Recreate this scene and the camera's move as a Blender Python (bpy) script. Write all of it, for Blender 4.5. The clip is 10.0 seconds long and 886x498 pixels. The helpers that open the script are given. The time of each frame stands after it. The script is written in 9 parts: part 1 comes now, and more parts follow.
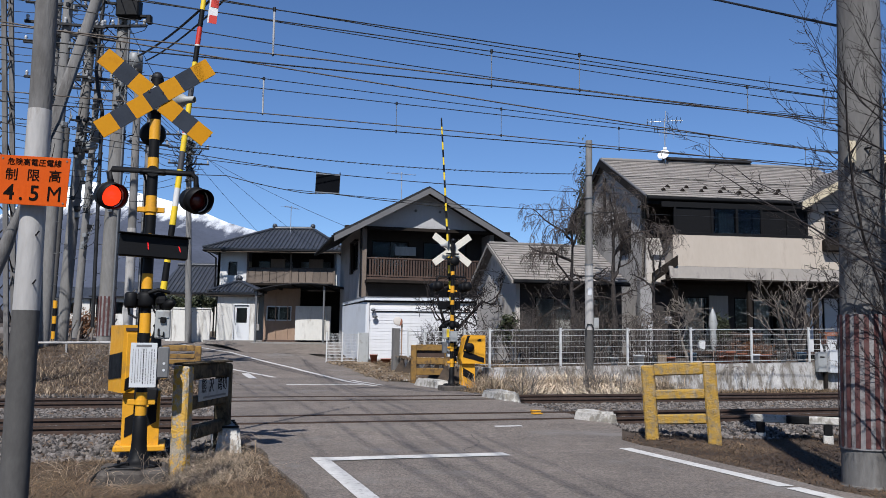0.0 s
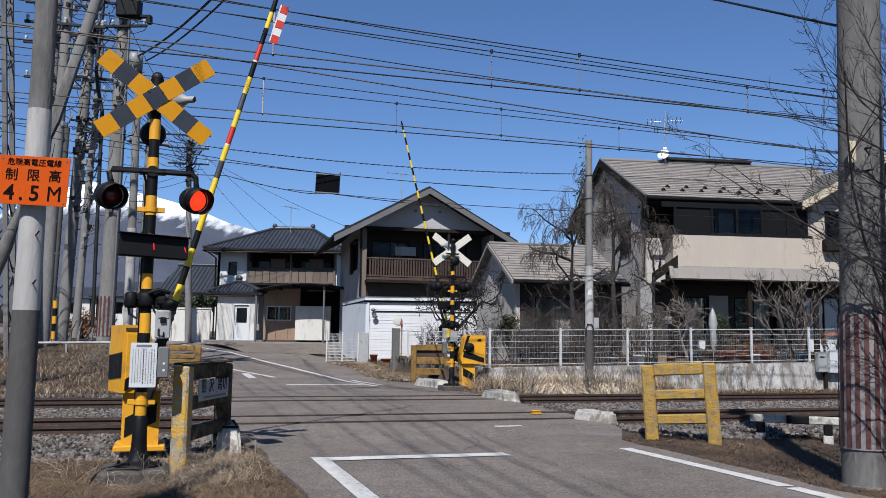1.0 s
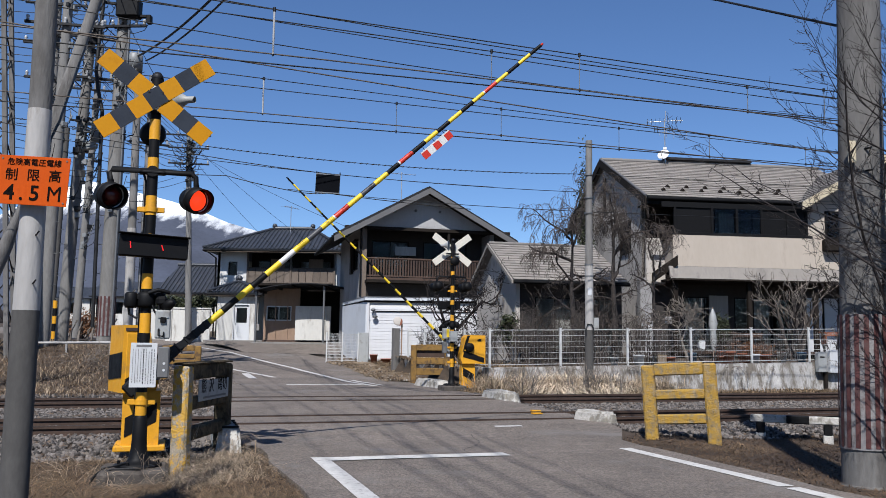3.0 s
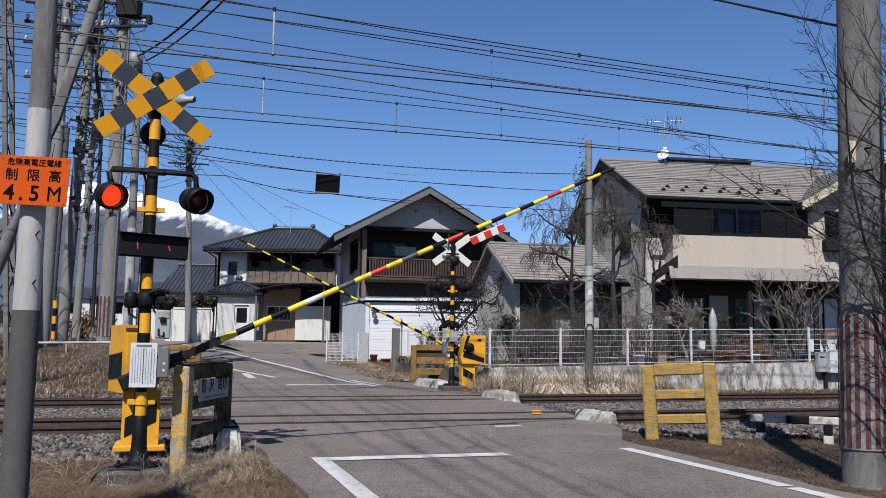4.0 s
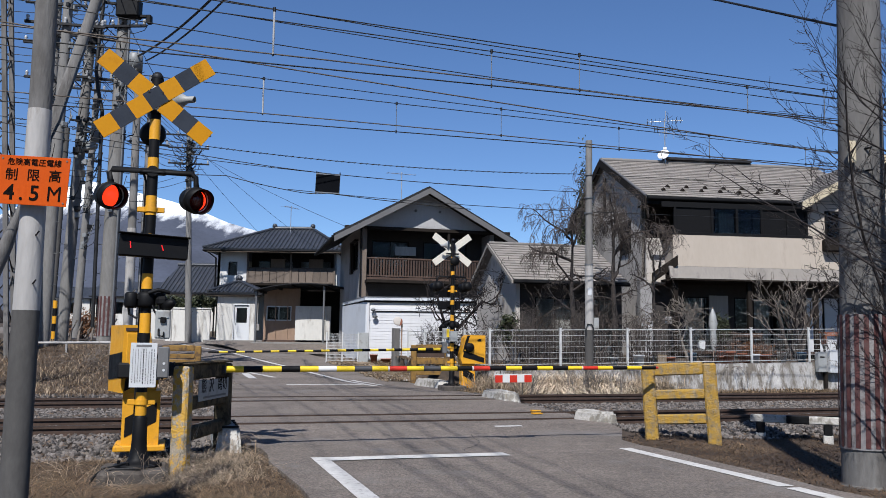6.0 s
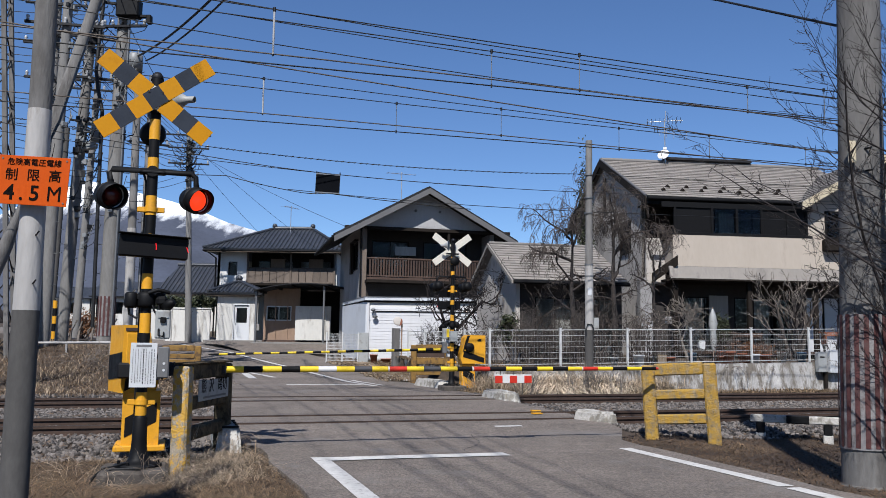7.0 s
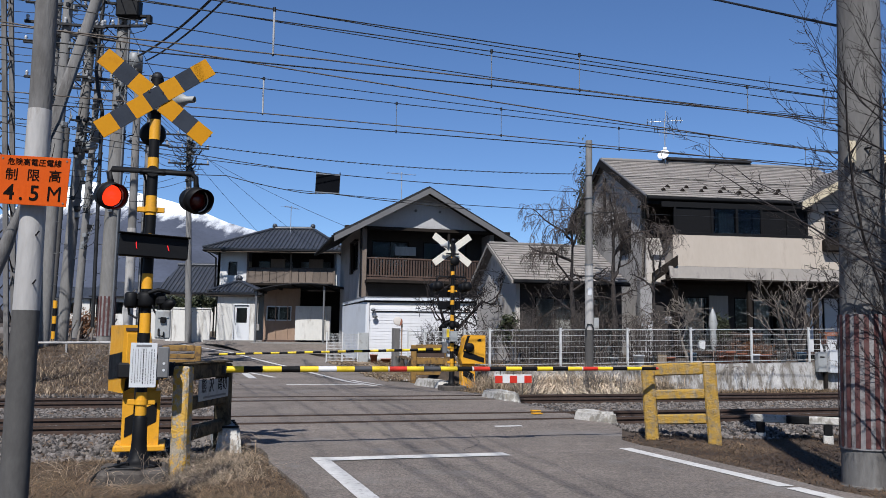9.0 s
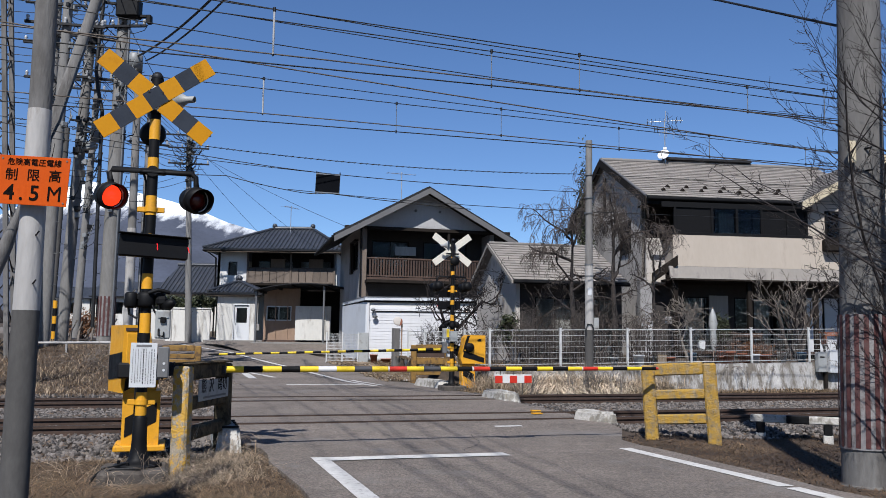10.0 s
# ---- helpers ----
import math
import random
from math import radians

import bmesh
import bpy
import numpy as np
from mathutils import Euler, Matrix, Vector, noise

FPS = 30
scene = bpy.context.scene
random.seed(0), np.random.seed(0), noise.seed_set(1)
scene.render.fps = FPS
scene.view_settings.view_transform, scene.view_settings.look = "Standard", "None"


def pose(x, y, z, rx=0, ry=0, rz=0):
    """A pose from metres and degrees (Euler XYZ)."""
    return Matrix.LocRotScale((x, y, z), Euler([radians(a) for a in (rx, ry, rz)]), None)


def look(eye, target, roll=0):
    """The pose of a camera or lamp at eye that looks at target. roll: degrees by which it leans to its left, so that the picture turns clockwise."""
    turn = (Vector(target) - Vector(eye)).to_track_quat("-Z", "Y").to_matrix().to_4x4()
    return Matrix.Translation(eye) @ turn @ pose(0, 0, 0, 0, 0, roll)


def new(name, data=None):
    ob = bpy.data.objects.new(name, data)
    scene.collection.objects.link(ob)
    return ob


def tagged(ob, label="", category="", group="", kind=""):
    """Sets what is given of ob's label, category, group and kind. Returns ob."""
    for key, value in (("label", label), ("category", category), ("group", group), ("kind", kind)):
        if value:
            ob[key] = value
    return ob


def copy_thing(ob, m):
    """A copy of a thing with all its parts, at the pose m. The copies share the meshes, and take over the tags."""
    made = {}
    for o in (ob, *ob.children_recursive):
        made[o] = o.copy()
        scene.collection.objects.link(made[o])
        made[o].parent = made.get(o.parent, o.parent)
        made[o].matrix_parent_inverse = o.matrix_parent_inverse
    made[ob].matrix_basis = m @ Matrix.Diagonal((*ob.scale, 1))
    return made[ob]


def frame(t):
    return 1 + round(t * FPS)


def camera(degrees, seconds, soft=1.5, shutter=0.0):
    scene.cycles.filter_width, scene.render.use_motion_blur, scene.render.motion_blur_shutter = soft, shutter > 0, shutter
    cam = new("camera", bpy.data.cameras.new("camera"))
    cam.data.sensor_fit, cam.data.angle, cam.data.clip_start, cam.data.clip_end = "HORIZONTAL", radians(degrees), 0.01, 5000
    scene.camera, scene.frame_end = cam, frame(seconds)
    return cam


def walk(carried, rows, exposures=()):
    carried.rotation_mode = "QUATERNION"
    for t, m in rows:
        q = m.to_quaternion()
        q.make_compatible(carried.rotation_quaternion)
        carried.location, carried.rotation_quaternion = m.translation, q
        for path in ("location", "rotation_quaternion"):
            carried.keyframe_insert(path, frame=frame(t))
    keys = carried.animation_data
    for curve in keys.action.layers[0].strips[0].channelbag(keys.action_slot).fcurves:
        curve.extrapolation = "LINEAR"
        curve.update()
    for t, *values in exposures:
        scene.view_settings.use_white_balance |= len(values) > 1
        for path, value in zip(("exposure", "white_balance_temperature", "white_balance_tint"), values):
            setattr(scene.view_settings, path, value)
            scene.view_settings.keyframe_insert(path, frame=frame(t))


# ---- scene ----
import itertools

# ---------------------------------------------------------------- camera
EYE = Vector((0.0, 0.0, 1.15))
TILT = math.atan(167 / 1500)
cam = camera(2 * math.degrees(math.atan(784 / 1500)), 10.0, soft=0.85)
VIEW = look(EYE, EYE + Vector((0, math.cos(TILT), math.sin(TILT))), 0.7)
walk(cam, [(0.0, VIEW), (10.0, VIEW)], exposures=[(0.0, 0.62, 5750, 13), (10.0, 0.62, 5750, 13)])

# ---------------------------------------------------------------- light
SUN_AZ, SUN_EL = 189.5, 49.2
world = bpy.data.worlds.new("sky")
scene.world = world
world.use_nodes = True
wn = world.node_tree
sky = wn.nodes.new("ShaderNodeTexSky")
sky.sky_type = "NISHITA"
sky.sun_disc = False
sky.sun_elevation = radians(SUN_EL)
sky.sun_rotation = radians(SUN_AZ)
sky.altitude = 900
sky.air_density = 1.0
sky.dust_density = 0.0
sky.ozone_density = 6.0
bg = wn.nodes["Background"]
bg.inputs["Strength"].default_value = 0.067
wn.links.new(sky.outputs[0], bg.inputs["Color"])
sun_data = bpy.data.lights.new("sun", "SUN")
sun_data.energy = 5.0
sun_data.angle = radians(0.55)
sun_data.color = (1.0, 0.93, 0.80)
sun = new("sun", sun_data)
az, el = radians(SUN_AZ), radians(SUN_EL)
sun.matrix_world = look((math.sin(az) * math.cos(el) * 60, math.cos(az) * math.cos(el) * 60, math.sin(el) * 60), (0, 0, 0))

# ---------------------------------------------------------------- frame of the crossing
# s runs along the track, r along the road, away from the camera
TURN = 17.5
CT, ST = math.cos(radians(TURN)), math.sin(radians(TURN))


def at(s, r, z=0.0):
    return Vector((s * CT - r * ST, s * ST + r * CT, z))


def sr_of(x, y):
    return x * CT + y * ST, -x * ST + y * CT


def srm(s, r, z=0.0, turn=0.0, rx=0.0, ry=0.0):
    return Matrix.Translation(at(s, r, z)) @ pose(0, 0, 0, rx, ry, TURN + turn)


# ---------------------------------------------------------------- mesh building
class Shape:
    """Collects faces of one mesh."""

    def __init__(self):
        self.v, self.f, self.s = [], [], []

    def add(self, verts, faces, smooth=False, m=None):
        n = len(self.v)
        for p in verts:
            p = Vector(p)
            self.v.append(tuple(m @ p) if m else tuple(p))
        for fc in faces:
            self.f.append(tuple(i + n for i in fc))
            self.s.append(smooth)
        return self

    def box(self, c, size, b=0.0, m=None):
        hx, hy, hz = (a / 2 for a in size)
        b = min(b, hx * 0.9, hy * 0.9, hz * 0.9)
        cx, cy, cz = c
        if b <= 0:
            vs = [(cx + x * hx, cy + y * hy, cz + z * hz) for x in (-1, 1) for y in (-1, 1) for z in (-1, 1)]
            return self.add(vs, [(0, 1, 3, 2), (4, 6, 7, 5), (0, 4, 5, 1), (2, 3, 7, 6), (0, 2, 6, 4), (1, 5, 7, 3)], False, m)
        vs, idx = [], {}
        for x, y, z in itertools.product((-1, 1), repeat=3):
            for k, (ax, ay, az_) in enumerate(((0, b, b), (b, 0, b), (b, b, 0))):
                idx[x, y, z, k] = len(vs)
                vs.append((cx + x * (hx - ax), cy + y * (hy - ay), cz + z * (hz - az_)))
        fs = []
        ring = [(-1, -1), (1, -1), (1, 1), (-1, 1)]
        for d in (-1, 1):
            q = [idx[d, p, r, 0] for p, r in ring]
            fs.append(q if d > 0 else q[::-1])
            q = [idx[r, d, p, 1] for p, r in ring]
            fs.append(q if d > 0 else q[::-1])
            q = [idx[p, r, d, 2] for p, r in ring]
            fs.append(q if d > 0 else q[::-1])
        for p in (-1, 1):
            for q in (-1, 1):
                a = [idx[p, q, -1, 0], idx[p, q, 1, 0], idx[p, q, 1, 1], idx[p, q, -1, 1]]
                fs.append(a if p * q < 0 else a[::-1])
                a = [idx[p, -1, q, 2], idx[p, 1, q, 2], idx[p, 1, q, 0], idx[p, -1, q, 0]]
                fs.append(a if p * q < 0 else a[::-1])
                a = [idx[-1, p, q, 1], idx[1, p, q, 1], idx[1, p, q, 2], idx[-1, p, q, 2]]
                fs.append(a if p * q < 0 else a[::-1])
        for x, y, z in itertools.product((-1, 1), repeat=3):
            a = [idx[x, y, z, 0], idx[x, y, z, 1], idx[x, y, z, 2]]
            fs.append(a if x * y * z > 0 else a[::-1])
        return self.add(vs, fs, False, m)

    def tube(self, pts, rad, n=10, caps=True, m=None, smooth=True):
        pts = [Vector(p) for p in pts]
        rads = list(rad) if isinstance(rad, (list, tuple)) else [rad] * len(pts)
        vs, fs = [], []
        for i, p in enumerate(pts):
            d = (pts[min(i + 1, len(pts) - 1)] - pts[max(i - 1, 0)]).normalized()
            u = d.cross(Vector((0, 0, 1)) if abs(d.z) < 0.95 else Vector((1, 0, 0))).normalized()
            w = d.cross(u)
            for k in range(n):
                a = 2 * math.pi * k / n
                vs.append(p + (u * math.cos(a) + w * math.sin(a)) * rads[i])
        for i in range(len(pts) - 1):
            for k in range(n):
                k2 = (k + 1) % n
                fs.append((i * n + k, i * n + k2, (i + 1) * n + k2, (i + 1) * n + k))
        self.add(vs, fs, smooth, m)
        if caps and n > 3:
            self.add(vs[:n], [tuple(range(n))[::-1]], False, m)
            self.add(vs[-n:], [tuple(range(n))], False, m)
        return self

    def lathe(self, prof, n=16, m=None, smooth=True):
        vs, fs = [], []
        for r, z in prof:
            for k in range(n):
                a = 2 * math.pi * k / n
                vs.append((r * math.cos(a), r * math.sin(a), z))
        for i in range(len(prof) - 1):
            for k in range(n):
                k2 = (k + 1) % n
                fs.append((i * n + k, i * n + k2, (i + 1) * n + k2, (i + 1) * n + k))
        return self.add(vs, fs, smooth, m)

    def prism(self, poly, y0, y1, m=None):
        """A polygon in x and z, counterclockwise seen from -y, pushed from y0 to y1."""
        n = len(poly)
        vs = [(x, y0, z) for x, z in poly] + [(x, y1, z) for x, z in poly]
        fs = [tuple(range(n)), tuple(range(2 * n - 1, n - 1, -1))]
        fs += [(i, i + n, (i + 1) % n + n, (i + 1) % n) for i in range(n)]
        return self.add(vs, fs, False, m)

    def slab(self, a, b, c, d, th, m=None):
        """A quad a b c d with thickness th against its normal."""
        a, b, c, d = (Vector(p) for p in (a, b, c, d))
        nrm = (b - a).cross(d - a).normalized() * th
        top = [a, b, c, d]
        low = [p - nrm for p in top]
        fs = [(0, 1, 2, 3), (7, 6, 5, 4)] + [(i, i + 4, (i + 1) % 4 + 4, (i + 1) % 4) for i in range(4)]
        return self.add(top + low, fs, False, m)

    def ball(self, c, r, n=12, m=None, squash=1.0):
        c = Vector(c)
        vs, fs = [], []
        h = n // 2
        for i in range(h + 1):
            ph = math.pi * i / h
            for k in range(n):
                a = 2 * math.pi * k / n
                vs.append(c + Vector((math.sin(ph) * math.cos(a) * r, math.sin(ph) * math.sin(a) * r, math.cos(ph) * r * squash)))
        for i in range(h):
            for k in range(n):
                k2 = (k + 1) % n
                fs.append((i * n + k, (i + 1) * n + k, (i + 1) * n + k2, i * n + k2))
        return self.add(vs, fs, True, m)

    def mesh(self, name):
        me = bpy.data.meshes.new(name)
        me.from_pydata(self.v, [], self.f)
        me.polygons.foreach_set("use_smooth", self.s)
        me.update()
        return me


def part(name, shape, material, parent=None, label=""):
    me = shape.mesh(name) if isinstance(shape, Shape) else shape
    if not me.materials:
        me.materials.append(material)
    ob = new(name, me)
    ob.parent = parent
    if label:
        tagged(ob, label)
    return ob


def piece(name, mesh, parent, m):
    """One of many alike pieces that share a mesh."""
    ob = new(name, mesh)
    ob.parent = parent
    ob.matrix_basis = m
    return ob


def thing(name, m, label, category, group="", kind=""):
    ob = new(name)
    ob.empty_display_size = 0.2
    ob.matrix_basis = m
    return tagged(ob, label, category, group, kind)


def solo(name, shape, material, label, category, m=None, group="", kind=""):
    ob = part(name, shape, material)
    if m:
        ob.matrix_basis = m
    return tagged(ob, label, category, group, kind)


def sag(a, b, drop, n=14):
    a, b = Vector(a), Vector(b)
    return [a.lerp(b, i / n) - Vector((0, 0, drop * 4 * (i / n) * (1 - i / n))) for i in range(n + 1)]


def lettering(text, size, depth=0.002, bold=0.0):
    """A mesh of words in the built-in font, centred, in the x-z plane and facing -y."""
    cu = bpy.data.curves.new("lettering", "FONT")
    cu.body, cu.size, cu.extrude, cu.offset = text, size, depth, bold
    cu.align_x, cu.align_y = "CENTER", "CENTER"
    cu.resolution_u = 3
    ob = bpy.data.objects.new("lettering", cu)
    scene.collection.objects.link(ob)
    dg = bpy.context.evaluated_depsgraph_get()
    me = bpy.data.meshes.new_from_object(ob.evaluated_get(dg))
    me.transform(pose(0, 0, 0, 90, 0, 0))
    bpy.data.objects.remove(ob)
    bpy.data.curves.remove(cu)
    me.materials.clear()
    return me


# ---------------------------------------------------------------- materials
def mat(name, base, vary=0.15, scale=3.0, rough=0.7, metal=0.0, bump=0.15, bscale=60.0, stain=None, sscale=1.2, amount=0.5,
        each=0.0, island=0.0, streak=1.0, emit=0.0, spec=0.4, speck=0.0, sharp=1.0):
    """base colour with broad tone shifts, fine grain, stains of another colour and relief. each/island: spread of tone from piece to piece."""
    k = 0.435 + 0.31 * max(base)  # darkens every base colour, dark ones most, so rendered shade gets deeper
    base = tuple(c * k for c in base)
    stain = tuple(c * k for c in stain) if stain else None
    m = bpy.data.materials.new(name)
    m.use_nodes = True
    nt = m.node_tree
    N, L = nt.nodes, nt.links
    bs = N["Principled BSDF"]
    tc = N.new("ShaderNodeTexCoord")
    mp = N.new("ShaderNodeMapping")
    mp.inputs["Scale"].default_value = (1, 1, 1 / streak)
    L.new(tc.outputs["Object"], mp.inputs["Vector"])
    vec = mp.outputs[0]

    def nz(sc, detail=6.0, ro=0.6):
        n = N.new("ShaderNodeTexNoise")
        n.inputs["Scale"].default_value, n.inputs["Detail"].default_value, n.inputs["Roughness"].default_value = sc, detail, ro
        L.new(vec, n.inputs["Vector"])
        return n.outputs["Fac"]

    def ramp(fac, lo, hi, a, b):
        r = N.new("ShaderNodeMapRange")
        r.inputs["From Min"].default_value, r.inputs["From Max"].default_value = lo, hi
        r.inputs["To Min"].default_value, r.inputs["To Max"].default_value = a, b
        L.new(fac, r.inputs["Value"])
        return r.outputs[0]

    def math_(op, a, b):
        r = N.new("ShaderNodeMath")
        r.operation = op
        for i, x in enumerate((a, b)):
            if isinstance(x, (int, float)):
                r.inputs[i].default_value = x
            else:
                L.new(x, r.inputs[i])
        return r.outputs[0]

    tone = math_("MULTIPLY", ramp(nz(scale), 0.3, 0.7, 1 - vary, 1 + vary), ramp(nz(scale * 14, 3.0), 0.3, 0.7, 1 - vary * 0.6, 1 + vary * 0.6))
    if speck:
        tone = math_("MULTIPLY", tone, ramp(nz(38.0, 2.0, 0.8), 0.36, 0.64, 1 - speck, 1 + speck))
        tone = math_("MULTIPLY", tone, ramp(nz(7.0, 6.0, 0.75), 0.34, 0.66, 1 - speck * 0.4, 1 + speck * 0.4))
        tone = math_("MULTIPLY", tone, ramp(nz(0.35, 5.0, 0.7), 0.3, 0.7, 1 - speck * 0.45, 1 + speck * 0.45))
    if each:
        oi = N.new("ShaderNodeObjectInfo")
        tone = math_("MULTIPLY", tone, ramp(oi.outputs["Random"], 0, 1, 1 - each, 1 + each))
    if island:
        ge = N.new("ShaderNodeNewGeometry")
        tone = math_("MULTIPLY", tone, ramp(ge.outputs["Random Per Island"], 0, 1, 1 - island, 1 + island))
    col = N.new("ShaderNodeMix")
    col.data_type, col.blend_type = "RGBA", "MULTIPLY"
    col.inputs["Factor"].default_value = 1.0
    col.inputs["A"].default_value = (*base, 1)
    L.new(tone, col.inputs["B"])
    out = col.outputs["Result"]
    rv = ramp(nz(scale * 3), 0.3, 0.7, max(0.02, rough - 0.1), min(1, rough + 0.1))
    if stain:
        mx = N.new("ShaderNodeMix")
        mx.data_type = "RGBA"
        L.new(ramp(nz(sscale, 8.0, 0.7), 0.67 - amount * 0.22 - 0.05 * sharp, 0.67 - amount * 0.22 + 0.05 * sharp, 0.0, 0.92), mx.inputs["Factor"])
        L.new(out, mx.inputs["A"])
        mx.inputs["B"].default_value = (*stain, 1)
        out = mx.outputs["Result"]
    L.new(out, bs.inputs["Base Color"])
    L.new(rv, bs.inputs["Roughness"])
    bs.inputs["Metallic"].default_value = metal
    bs.inputs["Specular IOR Level"].default_value = spec
    if bump:
        bp = N.new("ShaderNodeBump")
        bp.inputs["Strength"].default_value = bump
        bp.inputs["Distance"].default_value = 0.02
        L.new(math_("ADD", nz(bscale, 4.0), math_("MULTIPLY", nz(bscale * 0.2, 3.0), 1.5)), bp.inputs["Height"])
        L.new(bp.outputs[0], bs.inputs["Normal"])
    if emit:
        L.new(out, bs.inputs["Emission Color"])
        bs.inputs["Emission Strength"].default_value = emit
    return m


M = {}


def mk(key, *a, **k):
    M[key] = mat(key, *a, **k)


mk("asphalt", (0.236, 0.198, 0.168), 0.16, 0.9, 0.88, bump=0.6, bscale=70, speck=0.44, stain=(0.27, 0.245, 0.225), sscale=0.5, amount=0.35)
mk("panel_asphalt", (0.240, 0.200, 0.168), 0.16, 0.9, 0.88, bump=0.6, bscale=65, speck=0.46, stain=(0.27, 0.232, 0.195), sscale=0.6, amount=0.4)
mk("line_paint", (0.66, 0.64, 0.61), 0.14, 4, 0.75, bump=0.2, bscale=120, stain=(0.30, 0.28, 0.26), sscale=14, amount=0.30, sharp=1.2)
mk("footing_dark", (0.135, 0.115, 0.098), 0.3, 5, 0.95, bump=0.6, bscale=30, stain=(0.065, 0.054, 0.044), sscale=6, amount=0.55)
mk("tar", (0.03, 0.028, 0.026), 0.3, 4, 0.8)
mk("soil", (0.105, 0.073, 0.048), 0.3, 0.6, 0.95, bump=0.6, bscale=25, stain=(0.062, 0.046, 0.032), sscale=1.6, amount=0.5)
mk("straw", (0.27, 0.185, 0.105), 0.2, 2, 0.9, bump=0, island=0.65)
mk("dead_stem", (0.42, 0.325, 0.23), 0.2, 2, 0.9, bump=0, island=0.6)
mk("brown_straw", (0.20, 0.130, 0.073), 0.2, 2, 0.9, bump=0, island=0.65)
mk("pampas", (0.78, 0.64, 0.47), 0.15, 2, 0.9, bump=0, island=0.3)
mk("pale_straw", (0.46, 0.355, 0.24), 0.2, 2, 0.9, bump=0, island=0.6)
mk("ballast", (0.168, 0.148, 0.134), 0.25, 8, 0.9, bump=0.3, bscale=80, island=0.85, stain=(0.20, 0.125, 0.07), sscale=7, amount=0.35)
mk("rail_steel", (0.10, 0.060, 0.042), 0.3, 6, 0.75, metal=0.2, bump=0.2, bscale=50)
mk("rail_top", (0.09, 0.065, 0.05), 0.2, 6, 0.6, metal=0.3, bump=0.05)
mk("sleeper", (0.17, 0.145, 0.125), 0.25, 5, 0.9, bump=0.3)
mk("concrete", (0.30, 0.285, 0.265), 0.14, 1.4, 0.88, bump=0.2, bscale=70, stain=(0.24, 0.225, 0.205), sscale=2.0, amount=0.45, streak=3)
mk("pole_concrete", (0.225, 0.215, 0.204), 0.20, 1.3, 0.9, bump=0.3, bscale=60, stain=(0.15, 0.14, 0.13), sscale=3.0, amount=0.5, streak=4, spec=0.2)
mk("old_concrete", (0.56, 0.54, 0.51), 0.28, 2.0, 0.92, bump=0.5, bscale=40, stain=(0.19, 0.16, 0.125), sscale=4.5, amount=0.75, streak=2.6, sharp=1.2)
mk("pole_pale", (0.29, 0.28, 0.265), 0.18, 1.3, 0.9, bump=0.3, bscale=60, stain=(0.23, 0.215, 0.20), sscale=3.0, amount=0.5, streak=4, spec=0.2)
mk("white_pole", (0.50, 0.48, 0.455), 0.14, 2, 0.75, bump=0.2, bscale=50, stain=(0.30, 0.265, 0.23), sscale=4, amount=0.35, streak=5, spec=0.25)
mk("grey_pole", (0.135, 0.129, 0.122), 0.18, 2, 0.9, bump=0.12, bscale=50, stain=(0.095, 0.09, 0.085), sscale=4, amount=0.4, streak=3, spec=0.15)
mk("galv", (0.26, 0.265, 0.27), 0.12, 3, 0.5, metal=0.5, bump=0.05)
mk("yellow", (0.74, 0.355, 0.006), 0.1, 3, 0.55, bump=0.05, stain=(0.42, 0.24, 0.05), sscale=5, amount=0.22)
mk("yellow_arm", (0.82, 0.58, 0.012), 0.08, 5, 0.55, bump=0.03, stain=(0.45, 0.33, 0.06), sscale=9, amount=0.2)
mk("buck_yellow", (0.60, 0.265, 0.0), 0.06, 3, 0.65, spec=0.12, bump=0.02, stain=(0.50, 0.21, 0.0), sscale=4, amount=0.2)
mk("buck_black", (0.052, 0.062, 0.082), 0.14, 4, 0.8, spec=0.1, bump=0.02)
mk("black", (0.007, 0.007, 0.008), 0.25, 3, 0.6, bump=0.04, spec=0.16)
mk("board_black", (0.010, 0.011, 0.014), 0.2, 3, 0.95, bump=0.0, spec=0.02)
mk("dark_iron", (0.016, 0.016, 0.018), 0.3, 5, 0.55, metal=0.4, bump=0.1)
mk("arm_red", (0.60, 0.028, 0.008), 0.08, 5, 0.5, bump=0.02)
mk("arm_grey", (0.085, 0.085, 0.092), 0.15, 5, 0.55, bump=0.02)
mk("arm_white", (0.72, 0.71, 0.69), 0.06, 5, 0.5, bump=0.02, stain=(0.5, 0.48, 0.44), sscale=8, amount=0.2)
mk("cream", (0.74, 0.70, 0.60), 0.08, 3, 0.55, bump=0.03, stain=(0.5, 0.43, 0.33), sscale=3, amount=0.2)
mk("orange_sign", (0.60, 0.085, 0.0), 0.07, 4, 0.7, spec=0.12, bump=0.02, stain=(0.52, 0.07, 0.0), sscale=5, amount=0.15)
mk("ink", (0.014, 0.011, 0.010), 0.1, 5, 0.95, bump=0, spec=0.03)
mk("ink_grey", (0.20, 0.20, 0.20), 0.1, 5, 0.7, bump=0)
mk("board_white", (0.66, 0.67, 0.68), 0.06, 3, 0.6, bump=0.02, stain=(0.5, 0.5, 0.48), sscale=6, amount=0.2)
mk("box_grey", (0.42, 0.43, 0.42), 0.1, 3, 0.55, bump=0.04, stain=(0.3, 0.29, 0.27), sscale=4, amount=0.3)
mk("guard_yellow", (0.34, 0.27, 0.17), 0.45, 9, 0.95, bump=0.9, bscale=40, stain=(0.56, 0.335, 0.05), sscale=13, amount=0.92, sharp=1.8, spec=0.15)
mk("guard_pale", (0.43, 0.375, 0.285), 0.45, 6, 0.88, bump=0.6, bscale=45, stain=(0.70, 0.40, 0.04), sscale=11, amount=0.80, sharp=0.7)
